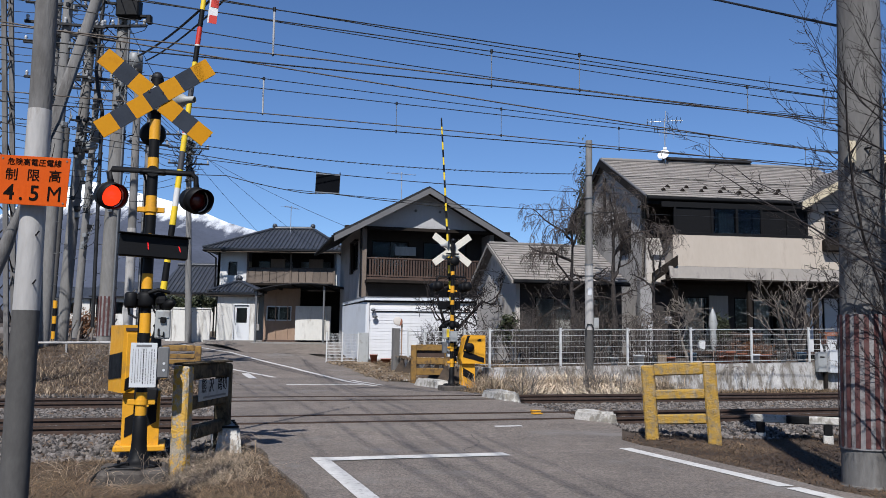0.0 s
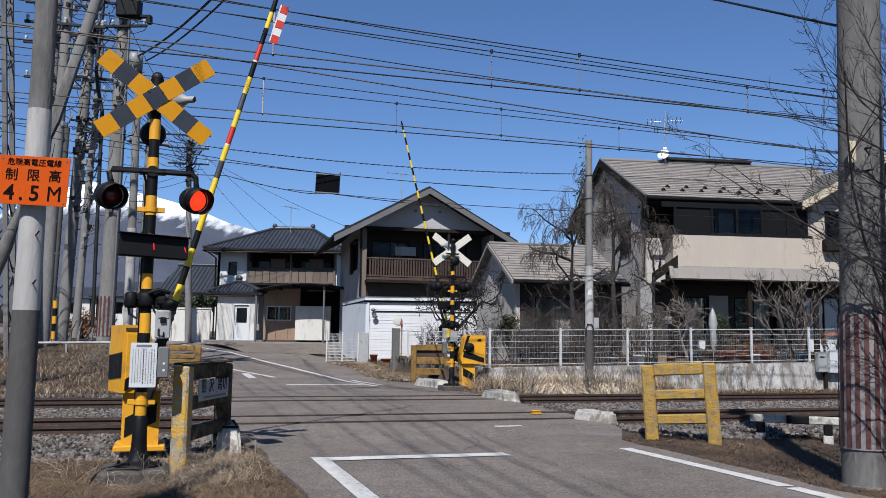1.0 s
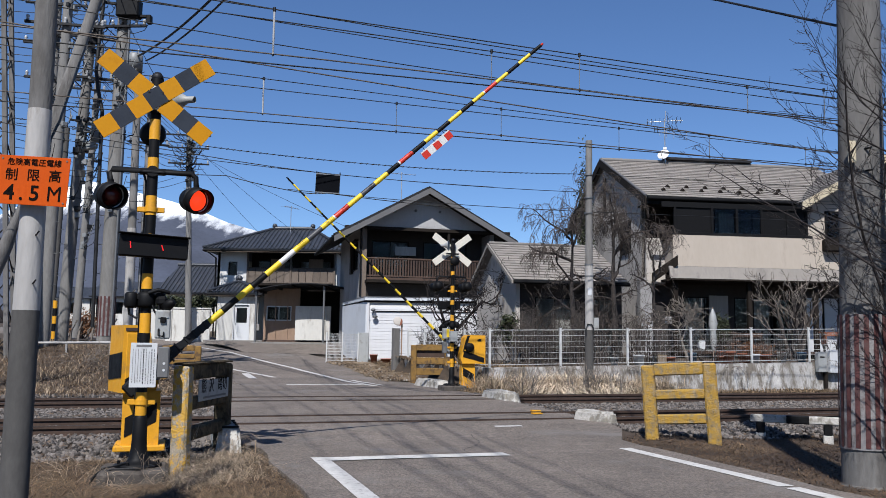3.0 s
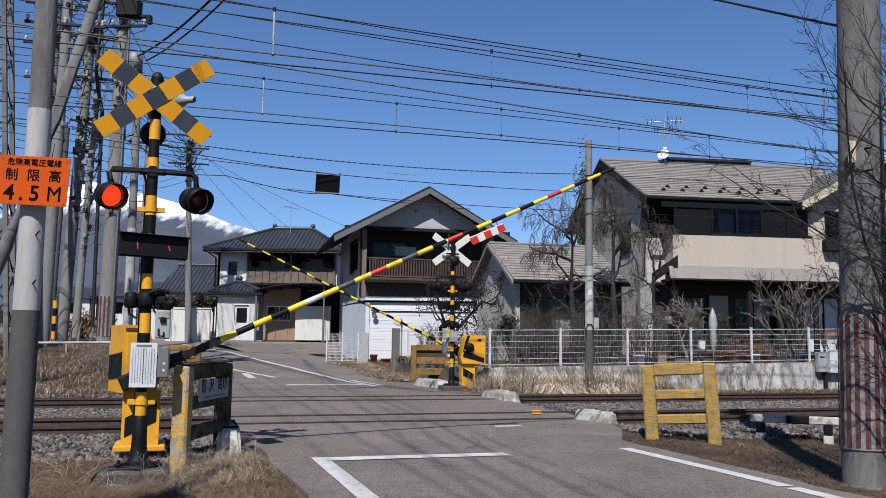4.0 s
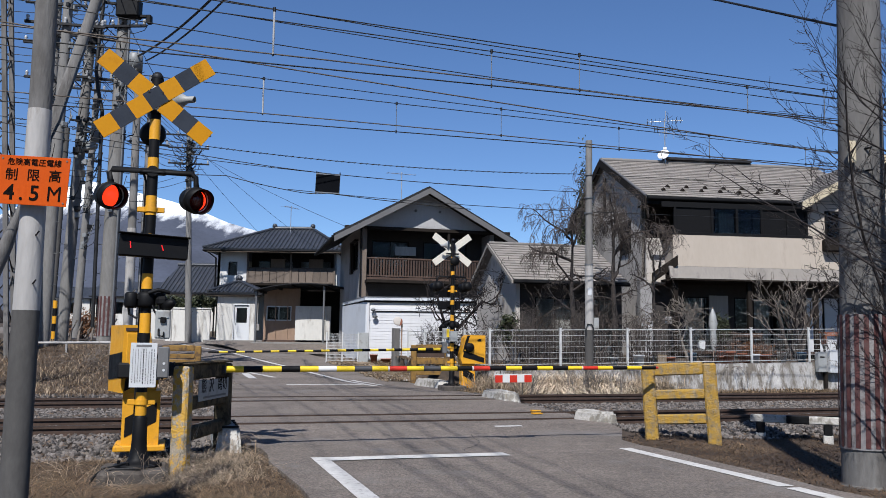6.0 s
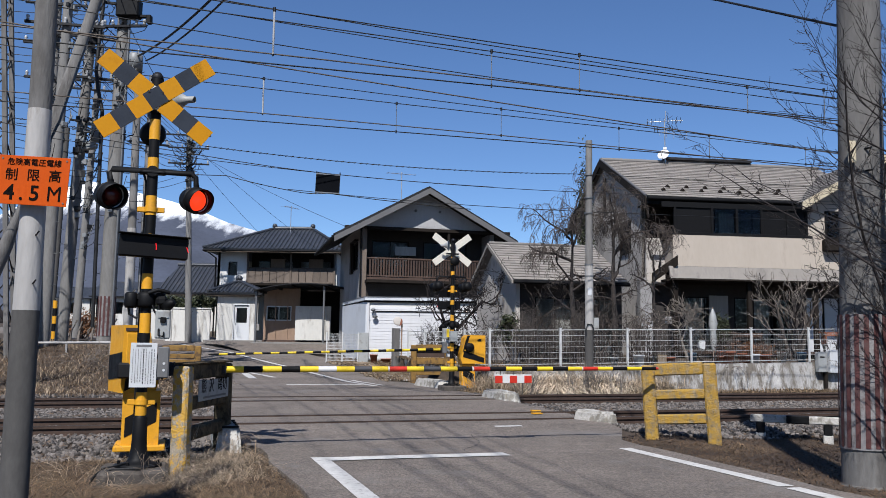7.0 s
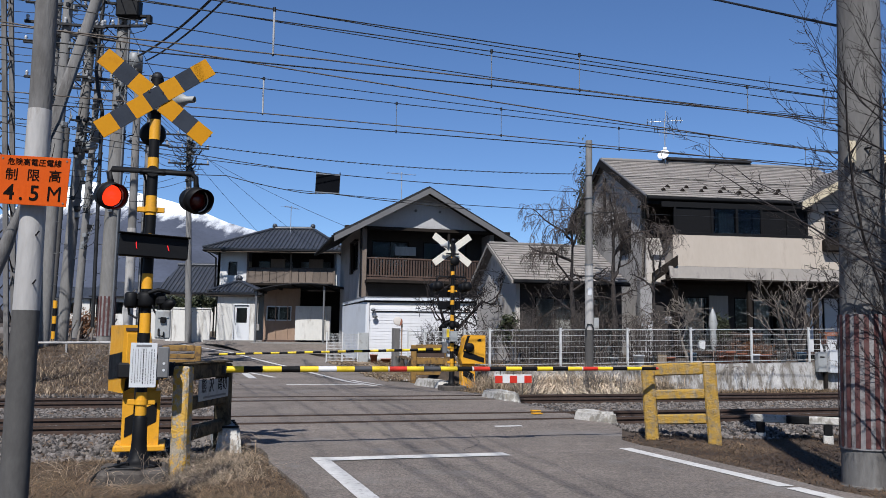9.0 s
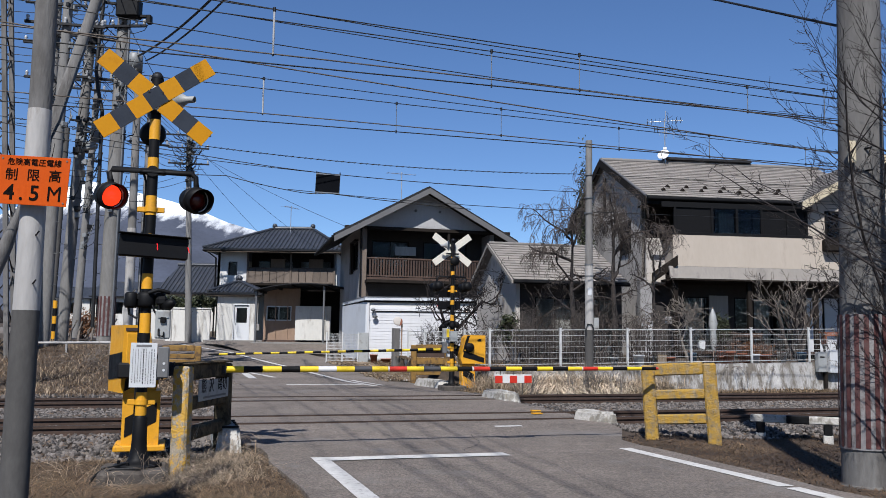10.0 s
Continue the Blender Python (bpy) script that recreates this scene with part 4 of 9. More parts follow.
def crossing_gate(m, cab, foot, deep, bands, start, twist=0.0):
    """Barrier machine with a striped arm; local x points to the road, the arm turns about the origin's axis at 0.86 m."""
    t = thing("crossing_gate", m, "yellow level crossing gate machine with a striped barrier arm", "crossing gate", "crossing gates")
    (c0, c1), (f0, f1), (d0, d1) = cab, foot, deep
    part("base_plate", Shape().box(((f0 + f1) / 2, (d0 + d1) / 2, 0.03), (f1 - f0 + 0.14, d1 - d0 + 0.04, 0.06), 0.01), M["yellow"], t)
    part("leg", Shape().prism([(f0, 0.05), (f1, 0.05), (f1, 0.62), (f0, 0.62)], d0 + 0.05, d1 - 0.08), M["yellow"], t)
    mid = Vector(((c0 + c1) / 2, (d0 + d1) / 2, 0))
    tw = Matrix.Translation(mid + Vector((0.045 if twist else 0.0, 0, 0))) @ pose(0, 0, 0, 0, 0, twist) @ Matrix.Translation(-mid)
    part("cabinet", Shape().prism([(c0, 0.60), (c1, 0.60), (c1 + 0.03, 0.72), (c1 - 0.08, 1.24), (c1 - 0.14, 1.30), (c0, 1.30)], d0, d1, tw), M["yellow"], t)
    part("cabinet_door", Shape().box(((c0 + c1) / 2 - 0.02, d0 - 0.006, 0.94), ((c1 - c0) * 0.7, 0.014, 0.56), 0.006, tw), M["yellow"], t)
    part("lid_seam", Shape().box(((c0 + c1) / 2 - 0.03, d0 - 0.004, 1.255), (c1 - c0 - 0.10, 0.012, 0.035), 0.003, tw), M["timber_brown"], t, "rusty seam of the lid")
    cw, fw = c1 - c0, f1 - f0
    for y in (d0 - 0.018, d1 + 0.002):
        part("black_stripe", Shape().prism([(c0 + 0.03, 0.62), (c1 - 0.02, 0.76), (c1 - 0.05, 0.92), (c0 + 0.03, 0.74)], y, y + 0.004, tw), M["black"], t)
    part("black_stripe", Shape().prism([(c1 - 0.20, 1.29), (c1 - 0.12, 1.04), (c1 - 0.01, 0.86), (c1 - 0.07, 1.12), (c1 - 0.13, 1.29)], d1 + 0.003, d1 + 0.007, tw), M["black"], t)
    part("black_stripe", Shape().slab((c0 - 0.004, d1 - 0.01, 0.98), (c0 - 0.004, d1 - 0.01, 0.72), (c0 - 0.004, d0 + 0.01, 0.76), (c0 - 0.004, d0 + 0.01, 1.02), -0.003, tw), M["black"], t)
    for y in (d0 + 0.045, d1 - 0.079):
        part("black_stripe", Shape().prism([(f0 + 0.03, 0.14), (f1 - 0.03, 0.30), (f1 - 0.03, 0.50), (f0 + 0.03, 0.34)], y, y + 0.004), M["black"], t)
    part("rear_hub", Shape().lathe([(0.0, 0.09), (0.09, 0.09), (0.115, 0.06), (0.115, 0.0), (0.0, 0.0)], 20, tw @ pose((c0 + c1) / 2 + 0.12, d1, 1.0, -90)), M["black"], t)
    part("front_hub", Shape().lathe([(0.0, 0.07), (0.10, 0.07), (0.14, 0.05), (0.14, 0.0), (0.0, 0.0)], 20, tw @ pose(-0.16, d0, 0.88, 90)), M["black"], t)
    part("shaft", Shape().tube([(0, -0.08, 0.86), (0, 0.25, 0.86)], 0.05, 14), M["dark_iron"], t)
    part("handle", Shape().box((c0 + 0.16, d1 + 0.01, 1.18), (0.10, 0.02, 0.05), 0.006), M["black"], t)
    arm = part("barrier_arm", Shape().tube([(0.2, 0, 0), (5.92, 0, 0)], [0.034, 0.02], 12), M["black"], t, "striped barrier arm")
    arm["gate_arm"] = 1
    arm.matrix_basis = pose(0, -0.06, 0.86)
    cast = Shape().prism([(-0.20, -0.07), (0.08, -0.075), (start * 0.55, -0.040), (start + 0.02, -0.041), (start + 0.02, 0.041), (start * 0.55, 0.040), (0.12, 0.085), (-0.10, 0.10), (-0.20, 0.05)], -0.040, 0.040)
    for k in range(4):
        x_ = 0.10 + (start * 0.62 - 0.10) * k / 3
        cast.box((x_, 0, 0.0), (0.022, 0.10, 0.19 - 0.03 * k), 0.004).tube([(x_ + 0.04, -0.058, 0.02), (x_ + 0.04, 0.058, 0.02)], 0.014, 6)
    for k in range(3):
        cast.box((start - 0.03 - 0.07 * k, 0, 0.0), (0.025, 0.096, 0.096), 0.006)
    cast.tube([(0.0, -0.07, 0), (0.0, 0.07, 0)], 0.12, 18).box((-0.26, 0, -0.01), (0.16, 0.12, 0.16), 0.02).tube([(start * 0.5, -0.055, 0.0), (start * 0.5, 0.055, 0.0)], 0.03, 10)
    part("arm_holder", cast, M["dark_iron"], arm, "black cast holder with counterweight")
    keys = {"Y": "yellow_arm", "K": "black", "G": "arm_grey", "W": "arm_white", "R": "arm_red"}
    for i, k in enumerate(bands):
        a, b = start + 0.2 * i, start + 0.2 + 0.2 * i
        if b > 5.95:
            break
        ra, rb = (0.036 - 0.015 * (u - 0.36) / 5.56 for u in (a, b))
        part("band", Shape().tube([(a, 0, 0), (b, 0, 0)], [ra, rb], 12, i % 2 == 0), M[keys[k]], arm)
        if k == "R":
            part("reflector_ring", Shape().tube([(a - 0.018, 0, 0), (a, 0, 0)], [ra + 0.001] * 2, 12), M["arm_white"], arm)
    part("arm_tip", Shape().tube([(5.92, 0, 0), (5.96, 0, 0)], [0.021, 0.012], 10), M["arm_red" if "R" in bands else "black"], arm)
    return t, arm


near_gate, near_arm = crossing_gate(srm(-0.19, 9.40, 0.0), (-0.43, -0.08), (-0.28, 0.09), (0.06, 0.60), BANDS, 0.72, 17.0)
far_gate, far_arm = crossing_gate(srm(6.75, 20.40, 0.06, 180 - 3), (-0.70, -0.10), (-0.46, -0.12), (0.06, 0.42), ["Y", "K"] * 14, 0.32)
# warning flag hung from the near arm
flag = part("warning_flag", Shape().box((4.02, 0, -0.115), (0.46, 0.005, 0.10), 0.001), M["arm_white"], near_arm, "red and white checked board under the arm")
for i in (0, 2, 4):
    w = 0.46 / 5
    part_x = 3.79 + w * (i + 0.5)
    red = part("flag_check", Shape().box((part_x, -0.0045, -0.122), (w, 0.003, 0.084)), M["arm_red"], near_arm)
for x in (3.86, 4.02, 4.18):
    part("flag_tie", Shape().tube([(x, 0, -0.02), (x, 0, -0.07)], 0.004, 5), M["cable"], near_arm)


def guard_frame(m, width, height=0.95, label="weathered yellow concrete guard frame with three rails", low=0.22, dark=False, ochre=False):
    """Two posts and three rails beside the crossing; local x along the frame."""
    t = thing("guard_frame", m, label, "guard frame", "guard frames")
    mats = (M["guard_pale" if dark else "guard_yellow"], M["guard_rust" if dark else "guard_yellow"])
    if ochre:
        mats = (M["guard_ochre"], M["guard_ochre"])
    for k, x in enumerate((0.08, width - 0.08)):
        p = Shape().box((x, 0, height / 2 - 0.10), (0.16, 0.15, height + 0.16), 0.02)
        part("post", p, mats[k if dark else 0], t)
    w = width - 0.16
    for z, h in ((height - 0.09, 0.18), (height * 0.56, 0.20), (low + 0.08, 0.20)) if ochre and height > 0.9 else ((height - 0.08, 0.15), (height * 0.59, 0.12), (low + 0.04, 0.12)):
        part("rail", Shape().box((width / 2, 0.0, z), (w - 0.15 + 0.0, 0.11, h), 0.014), mats[1], t)
    if ochre and height > 0.9:
        part("panel", Shape().box((width / 2, 0.03, height - 0.25), (w - 0.15, 0.03, 0.24), 0.004), M["timber_brown"], t, "dark recessed board under the top rail")
    if dark:
        part("cap", Shape().box((width / 2, 0.0, height + 0.0), (width * 0.98, 0.155, 0.02), 0.008), mats[1], t)
    return t


def line_frame(x0, y0, x1, y1, z, **k):
    """A guard frame from one ground point to another."""
    a = math.degrees(math.atan2(y1 - y0, x1 - x0))
    return guard_frame(pose(x0, y0, z, 0, 0, a), math.hypot(x1 - x0, y1 - y0), **k)


name_frame = line_frame(-2.43, 7.98, -2.35, 9.36, 0.0, height=0.93, dark=True, label="mossy yellow concrete guard frame carrying a name plate")
pl = part("name_plate", Shape().box((0.80, -0.066, 0.66), (0.95, 0.012, 0.20), 0.003), M["box_grey"], name_frame, "greyed white plate with dark writing")
text_part("沢", 0.15, pose(0.68, -0.0725, 0.695), M["ink"], pl)
text_part("踏切", 0.15, pose(1.03, -0.0725, 0.695), M["ink"], pl)
text_part("熊", 0.15, pose(0.46, -0.0725, 0.695), M["ink"], pl)
part("writing_bar", Shape().box((0.80, -0.0735, 0.592), (0.7, 0.003, 0.02)), M["ink_grey"], pl)
yf = line_frame(2.60, 10.92, 3.46, 10.62, -0.04, height=0.96)
yf.matrix_basis = yf.matrix_basis @ pose(0, 0, 0, 0, -3.2, 0)
line_frame(-0.90, 25.0, 0.24, 25.2, 0.02, height=1.09, ochre=True, label="rust-stained yellow guard frame beside the road")
line_frame(-6.98, 21.3, -6.05, 21.5, 0.35, height=0.68, ochre=True, label="yellow guard frame on the bank beside the road")


def kerb_block(name, p0, p1, width, height, seed, label):
    """A rough white-painted stone block lying from p0 to p1."""
    rng = random.Random(seed)
    p0, p1 = Vector(p0), Vector(p1)
    d = p1 - p0
    ln = d.length
    m = Matrix.Translation((p0 + p1) / 2) @ pose(0, 0, 0, 0, 0, math.degrees(math.atan2(d.y, d.x)))
    bm = bmesh.new()
    bmesh.ops.create_cube(bm, size=1.0, matrix=Matrix.Diagonal((ln, width, height, 1)))
    bmesh.ops.translate(bm, verts=bm.verts, vec=(0, 0, height / 2 - 0.06))
    for v in bm.verts:
        if v.co.z > 0:
            v.co.x *= 0.86
            v.co.y *= 0.72
    bmesh.ops.bevel(bm, geom=list(bm.edges), offset=0.035, segments=2, affect="EDGES")
    bmesh.ops.subdivide_edges(bm, edges=list(bm.edges), cuts=2, use_grid_fill=True)
    for v in bm.verts:
        v.co += Vector([noise.noise(v.co * 7 + Vector((seed, k * 9, 0))) for k in range(3)]) * 0.018
    me = bpy.data.meshes.new(name)
    bm.to_mesh(me)
    bm.free()
    ob = new(name, me)
    me.materials.append(M["stone_white"])
    ob.matrix_basis = m
    return tagged(ob, label, "kerb stone", "kerb stones")


STONE = "rough white-painted stone block at the crossing's edge"
kerb_block("kerb_stone", (2.06, 13.0, 0.0), (2.50, 12.42, 0.0), 0.30, 0.25, 1, STONE)
kerb_block("kerb_stone", (0.98, 18.1, 0.03), (1.42, 16.75, 0.03), 0.36, 0.25, 2, STONE)
kerb_block("kerb_stone", (-0.60, 23.7, 0.0), (0.12, 22.0, 0.0), 0.40, 0.26, 3, STONE)
near_kerb = kerb_block("kerb_stone", (-2.20, 9.02, -0.02), (-2.66, 10.45, -0.02), 0.27, 0.33, 4, "white-painted concrete block with black lines")

for k in range(4):
    part("black_line", Shape().box((-0.62 + 0.20 * k, 0, 0.262 + 0.004 * k), (0.035, 0.20, 0.02), 0.004), M["black"], near_kerb)

# low barrier on the verge
lb = thing("low_barrier", pose(4.32, 11.81, -0.16, 0, 0, -22.7), "low black and white weathered wooden barrier", "barrier")
for x in (0.06, 0.90):
    part("post", Shape().box((x, 0, 0.13), (0.11, 0.11, 0.36), 0.012), M["black"], lb)
    part("white_foot", Shape().box((x, 0, 0.06), (0.122, 0.122, 0.20), 0.012), M["stone_white"], lb, "white painted foot of the post")
part("beam", Shape().box((0.53, 0, 0.345), (1.20, 0.13, 0.10), 0.012), M["stone_white"], lb, "white painted beam")
part("black_section", Shape().box((0.53, 0, 0.345), (0.30, 0.136, 0.106), 0.012), M["black"], lb)

# height limit sign on its pole
NEARER = Matrix.Translation(EYE) @ Matrix.Scale(0.862, 4) @ Matrix.Translation(-EYE)
hp = thing("sign_pole", NEARER @ pose(-2.845, 5.80, -0.1), "grey and white concrete pole carrying a height limit sign", "pole")
part("shaft", Shape().tube([(0, 0, -0.3), (0.005, 0, 1.44)], [0.094, 0.088], 28), M["grey_pole"], hp, "dark grey painted foot")
part("shaft", Shape().tube([(0.005, 0, 1.44), (0.01, 0, 2.84)], [0.086, 0.078], 28, False), M["white_pole"], hp, "white painted middle")
part("shaft", Shape().tube([(0.01, 0, 2.84), (0.006, 0, 4.05)], [0.076, 0.071], 28), M["pole_concrete"], hp)
for z, a in ((1.95, 70), (1.62, 60), (2.3, 60)):
    part("step_bolt", Shape().tube([(0.06, -0.05, z), (0.09, -0.10, z), (0.115, -0.12, z + 0.02)], 0.006, 6), M["dark_iron"], hp)
sg = thing("height_limit_sign", NEARER @ pose(-2.785, 5.665, 2.212, 0, 2.3, 2), "orange height limit sign with black characters", "sign")
part("plate", Shape().box((0, 0, 0), (0.475, 0.006, 0.335), 0.001), M["orange_sign"], sg)
for x in (-0.215, 0.215):
    for z in (-0.145, 0.145):
        part("screw", Shape().tube([(x, -0.007, z), (x, 0.0, z)], 0.006, 8), M["galv"], sg)
text_part("危険高電圧電線", 0.052, pose(0.0, -0.0045, 0.122), M["ink"], sg)
for ch, x in (("制", -0.145), ("限", 0.0), ("高", 0.145)):
    text_part(ch, 0.088, pose(x + 0.0, -0.0045, 0.032), M["ink"], sg, 1.0, 0.0005)
for ch, x, wide in (("4", -0.150, 1.0), (".", -0.070, 1.0), ("5", 0.018, 1.0), ("M", 0.150, 0.92)):
    text_part(ch, 0.146, pose(x, -0.0045, -0.09), M["ink"], sg, wide, 0.0018 if ch != "M" else 0.0)
part("strap", Shape().tube([(-0.05, 0.115, 0.05), (-0.05, 0.115, 0.08)], 0.088, 20), M["galv"], sg)

# small yellow marker plates at the crossing's edge
for s_, r_ in ((5.55, 12.55), (5.75, 13.05)):
    solo("marker_plate", Shape().box((0, 0, 0.012), (0.16, 0.10, 0.02), 0.004), M["yellow"], "small yellow plate on the crossing's edge", "marker plate", srm(s_, r_, road_z(r_) + 0.004), "marker plates")
# ---------------------------------------------------------------- houses
def pierced(shape, x0, x1, z0, z1, y0, y1, holes=(), m=None):
    """A wall in the x-z plane, y0 to y1 thick, with rectangular openings (x0, z0, x1, z1) right through it: one joined mesh."""
    xs = sorted({x0, x1, *(v for h in holes for v in (h[0], h[2]) if x0 < v < x1)})
    zs = sorted({z0, z1, *(v for h in holes for v in (h[1], h[3]) if z0 < v < z1)})
    nx_, nz_ = len(xs), len(zs)
    solid = {}
    for i in range(nx_ - 1):
        for k in range(nz_ - 1):
            u, w = (xs[i] + xs[i + 1]) / 2, (zs[k] + zs[k + 1]) / 2
            solid[i, k] = not any(h[0] < u < h[2] and h[1] < w < h[3] for h in holes)
    idx, vs, fs = {}, [], []

    def vert(i, k, side):
        if (i, k, side) not in idx:
            idx[i, k, side] = len(vs)
            vs.append((xs[i], (y0, y1)[side], zs[k]))
        return idx[i, k, side]
    for (i, k), full in solid.items():
        if not full:
            continue
        ring = [(i, k), (i + 1, k), (i + 1, k + 1), (i, k + 1)]
        fs.append(tuple(vert(*c, 0) for c in ring))
        fs.append(tuple(vert(*c, 1) for c in ring[::-1]))
        for n, nb in enumerate(((i, k - 1), (i + 1, k), (i, k + 1), (i - 1, k))):
            if not solid.get(nb, False):
                a, b = ring[n], ring[(n + 1) % 4]
                fs.append((vert(*b, 0), vert(*a, 0), vert(*a, 1), vert(*b, 1)))
    return shape.add(vs, fs, False, m)


def window(parent, x0, z0, x1, z1, y, cols=2, rows=1, m=None, frame_mat="sash", bar=0.05, curtain=(), name="window", depth=0.08):
    """Frame, panes and perhaps a curtain behind some of them, in an opening of a wall in the x-z plane that looks to -y."""
    fr = Shape()
    for x in (x0 + bar / 2, x1 - bar / 2):
        fr.box((x, y, (z0 + z1) / 2), (bar, depth, z1 - z0), 0.004, m)
    for z in (z0 + bar / 2, z1 - bar / 2):
        fr.box(((x0 + x1) / 2, y, z), (x1 - x0 - 2 * bar, depth, bar), 0.004, m)
    w = part(name, fr, M[frame_mat], parent)
    cw, ch = (x1 - x0 - 2 * bar) / cols, (z1 - z0 - 2 * bar) / rows
    for i in range(cols):
        for j in range(rows):
            cx, cz = x0 + bar + cw * (i + 0.5), z0 + bar + ch * (j + 0.5)
            p = part("pane", Shape().box((cx, y + 0.012 * (i % 2), cz), (cw - 0.02, 0.006, ch - 0.02), 0, m), M["glass"], w)
            p.visible_shadow = False
            if i:
                part("mullion", Shape().box((cx - cw / 2, y, cz), (bar * 0.8, depth * 0.7, ch), 0.003, m), M[frame_mat], w)
            if i in curtain and j == 0:
                c = Shape()
                n = 12
                for k in range(n + 1):
                    x = cx - cw / 2 + cw * k / n
                    yy = y + 0.14 + 0.02 * (k % 2)
                    c.v += [(x, yy, z0 + bar), (x, yy, z1 - bar)]
                c.f = [(2 * k, 2 * k + 2, 2 * k + 3, 2 * k + 1) for k in range(n)]
                c.s = [False] * n
                if m:
                    c.v = [tuple(m @ Vector(v)) for v in c.v]
                part("curtain", c, M["curtain"], w, "pale drawn curtain")
    return w


def courses(a, b, c, d, rows, cols, th=0.025, seed=0):
    """Overlapping slates on the slope a b (eave) to d c (ridge), each a thin tilted plate."""
    rng = random.Random(seed)
    a, b, c, d = (Vector(p) for p in (a, b, c, d))
    nrm = (b - a).cross(d - a).normalized()
    sh = Shape()
    for i in range(rows):
        cuts = [0.0] + [min(1, max(0, (k + (0.5 if i % 2 else 0) + rng.uniform(-0.08, 0.08)) / cols)) for k in range(1 if not i % 2 else 0, cols)] + [1.0]
        for u0, u1 in zip(cuts, cuts[1:]):
            if u1 - u0 < 0.004:
                continue
            q = []
            for v, lift in ((i / rows - 0.15 / rows, th * 2.0), ((i + 1) / rows, th * 0.4)):
                l, r = a.lerp(d, v), b.lerp(c, v)
                q.append((l.lerp(r, u0 + 0.0008) + nrm * lift, l.lerp(r, u1 - 0.0008) + nrm * lift))
            sh.slab(q[0][0], q[0][1], q[1][1], q[1][0], th)
    return sh


def aerial(m, dish=False, label="thin aluminium television aerial on a mast"):
    t = thing("aerial", m, label, "aerial", "aerials")
    part("mast", Shape().tube([(0, 0, -0.3), (0, 0, 2.0)], 0.022, 8), M["alu"], t)
    part("boom", Shape().tube([(-0.75, 0, 1.9), (0.75, 0, 1.9)], 0.014, 6), M["alu"], t)
    for i in range(7):
        x = -0.7 + i * 0.23
        part("rod", Shape().tube([(x, -0.28 + i * 0.02, 1.9), (x, 0.28 - i * 0.02, 1.9)], 0.008, 5), M["alu"], t)
    if dish:
        part("lower_boom", Shape().tube([(-0.2, -0.4, 1.35), (0.9, 0.5, 1.35)], 0.014, 6), M["alu"], t)
        for i in range(5):
            p = Vector((-0.2, -0.4, 1.35)).lerp(Vector((0.9, 0.5, 1.35)), i / 4)
            part("rod", Shape().tube([p - Vector((0, 0, 0.22)), p + Vector((0, 0, 0.22))], 0.008, 5), M["alu"], t)
        for i in range(9):
            x = -0.7 + i * 0.17
            part("rod", Shape().tube([(x, 0, 1.9 - 0.13), (x, 0, 1.9 + 0.13)], 0.010, 5), M["dark_iron"], t)
        part("middle_boom", Shape().tube([(-0.45, 0, 1.55), (0.35, 0, 1.55)], 0.016, 6), M["dark_iron"], t)
        for x in (-0.42, -0.3, 0.2, 0.32):
            part("rod", Shape().tube([(x, 0, 1.43), (x, 0, 1.67)], 0.012, 5), M["dark_iron"], t)
        part("upper_mast", Shape().tube([(0.05, 0, 1.9), (0.05, 0, 2.35)], 0.015, 6), M["alu"], t)
        dm = pose(-0.06, -0.12, 0.42, 62, 0, -20)
        part("dish", Shape().lathe([(0.0, -0.02), (0.14, -0.005), (0.25, 0.045), (0.255, 0.03), (0.14, -0.02), (0.0, -0.035)], 24, dm), M["dish_white"], t, "white satellite dish")
        part("feed_arm", Shape().tube([(0, -0.24, 0.03), (0, -0.10, 0.30)], 0.012, 6, True, dm), M["galv"], t)
        part("preamp", Shape().box((0.0, 0, 0.72), (0.14, 0.06, 0.10), 0.01), M["dish_white"], t)
        for k in (-0.2, 0.2):
            part("stay", Shape().tube([(0, 0, 0.25), (k, 0, -0.12)], 0.014, 6), M["alu"], t)
    return t


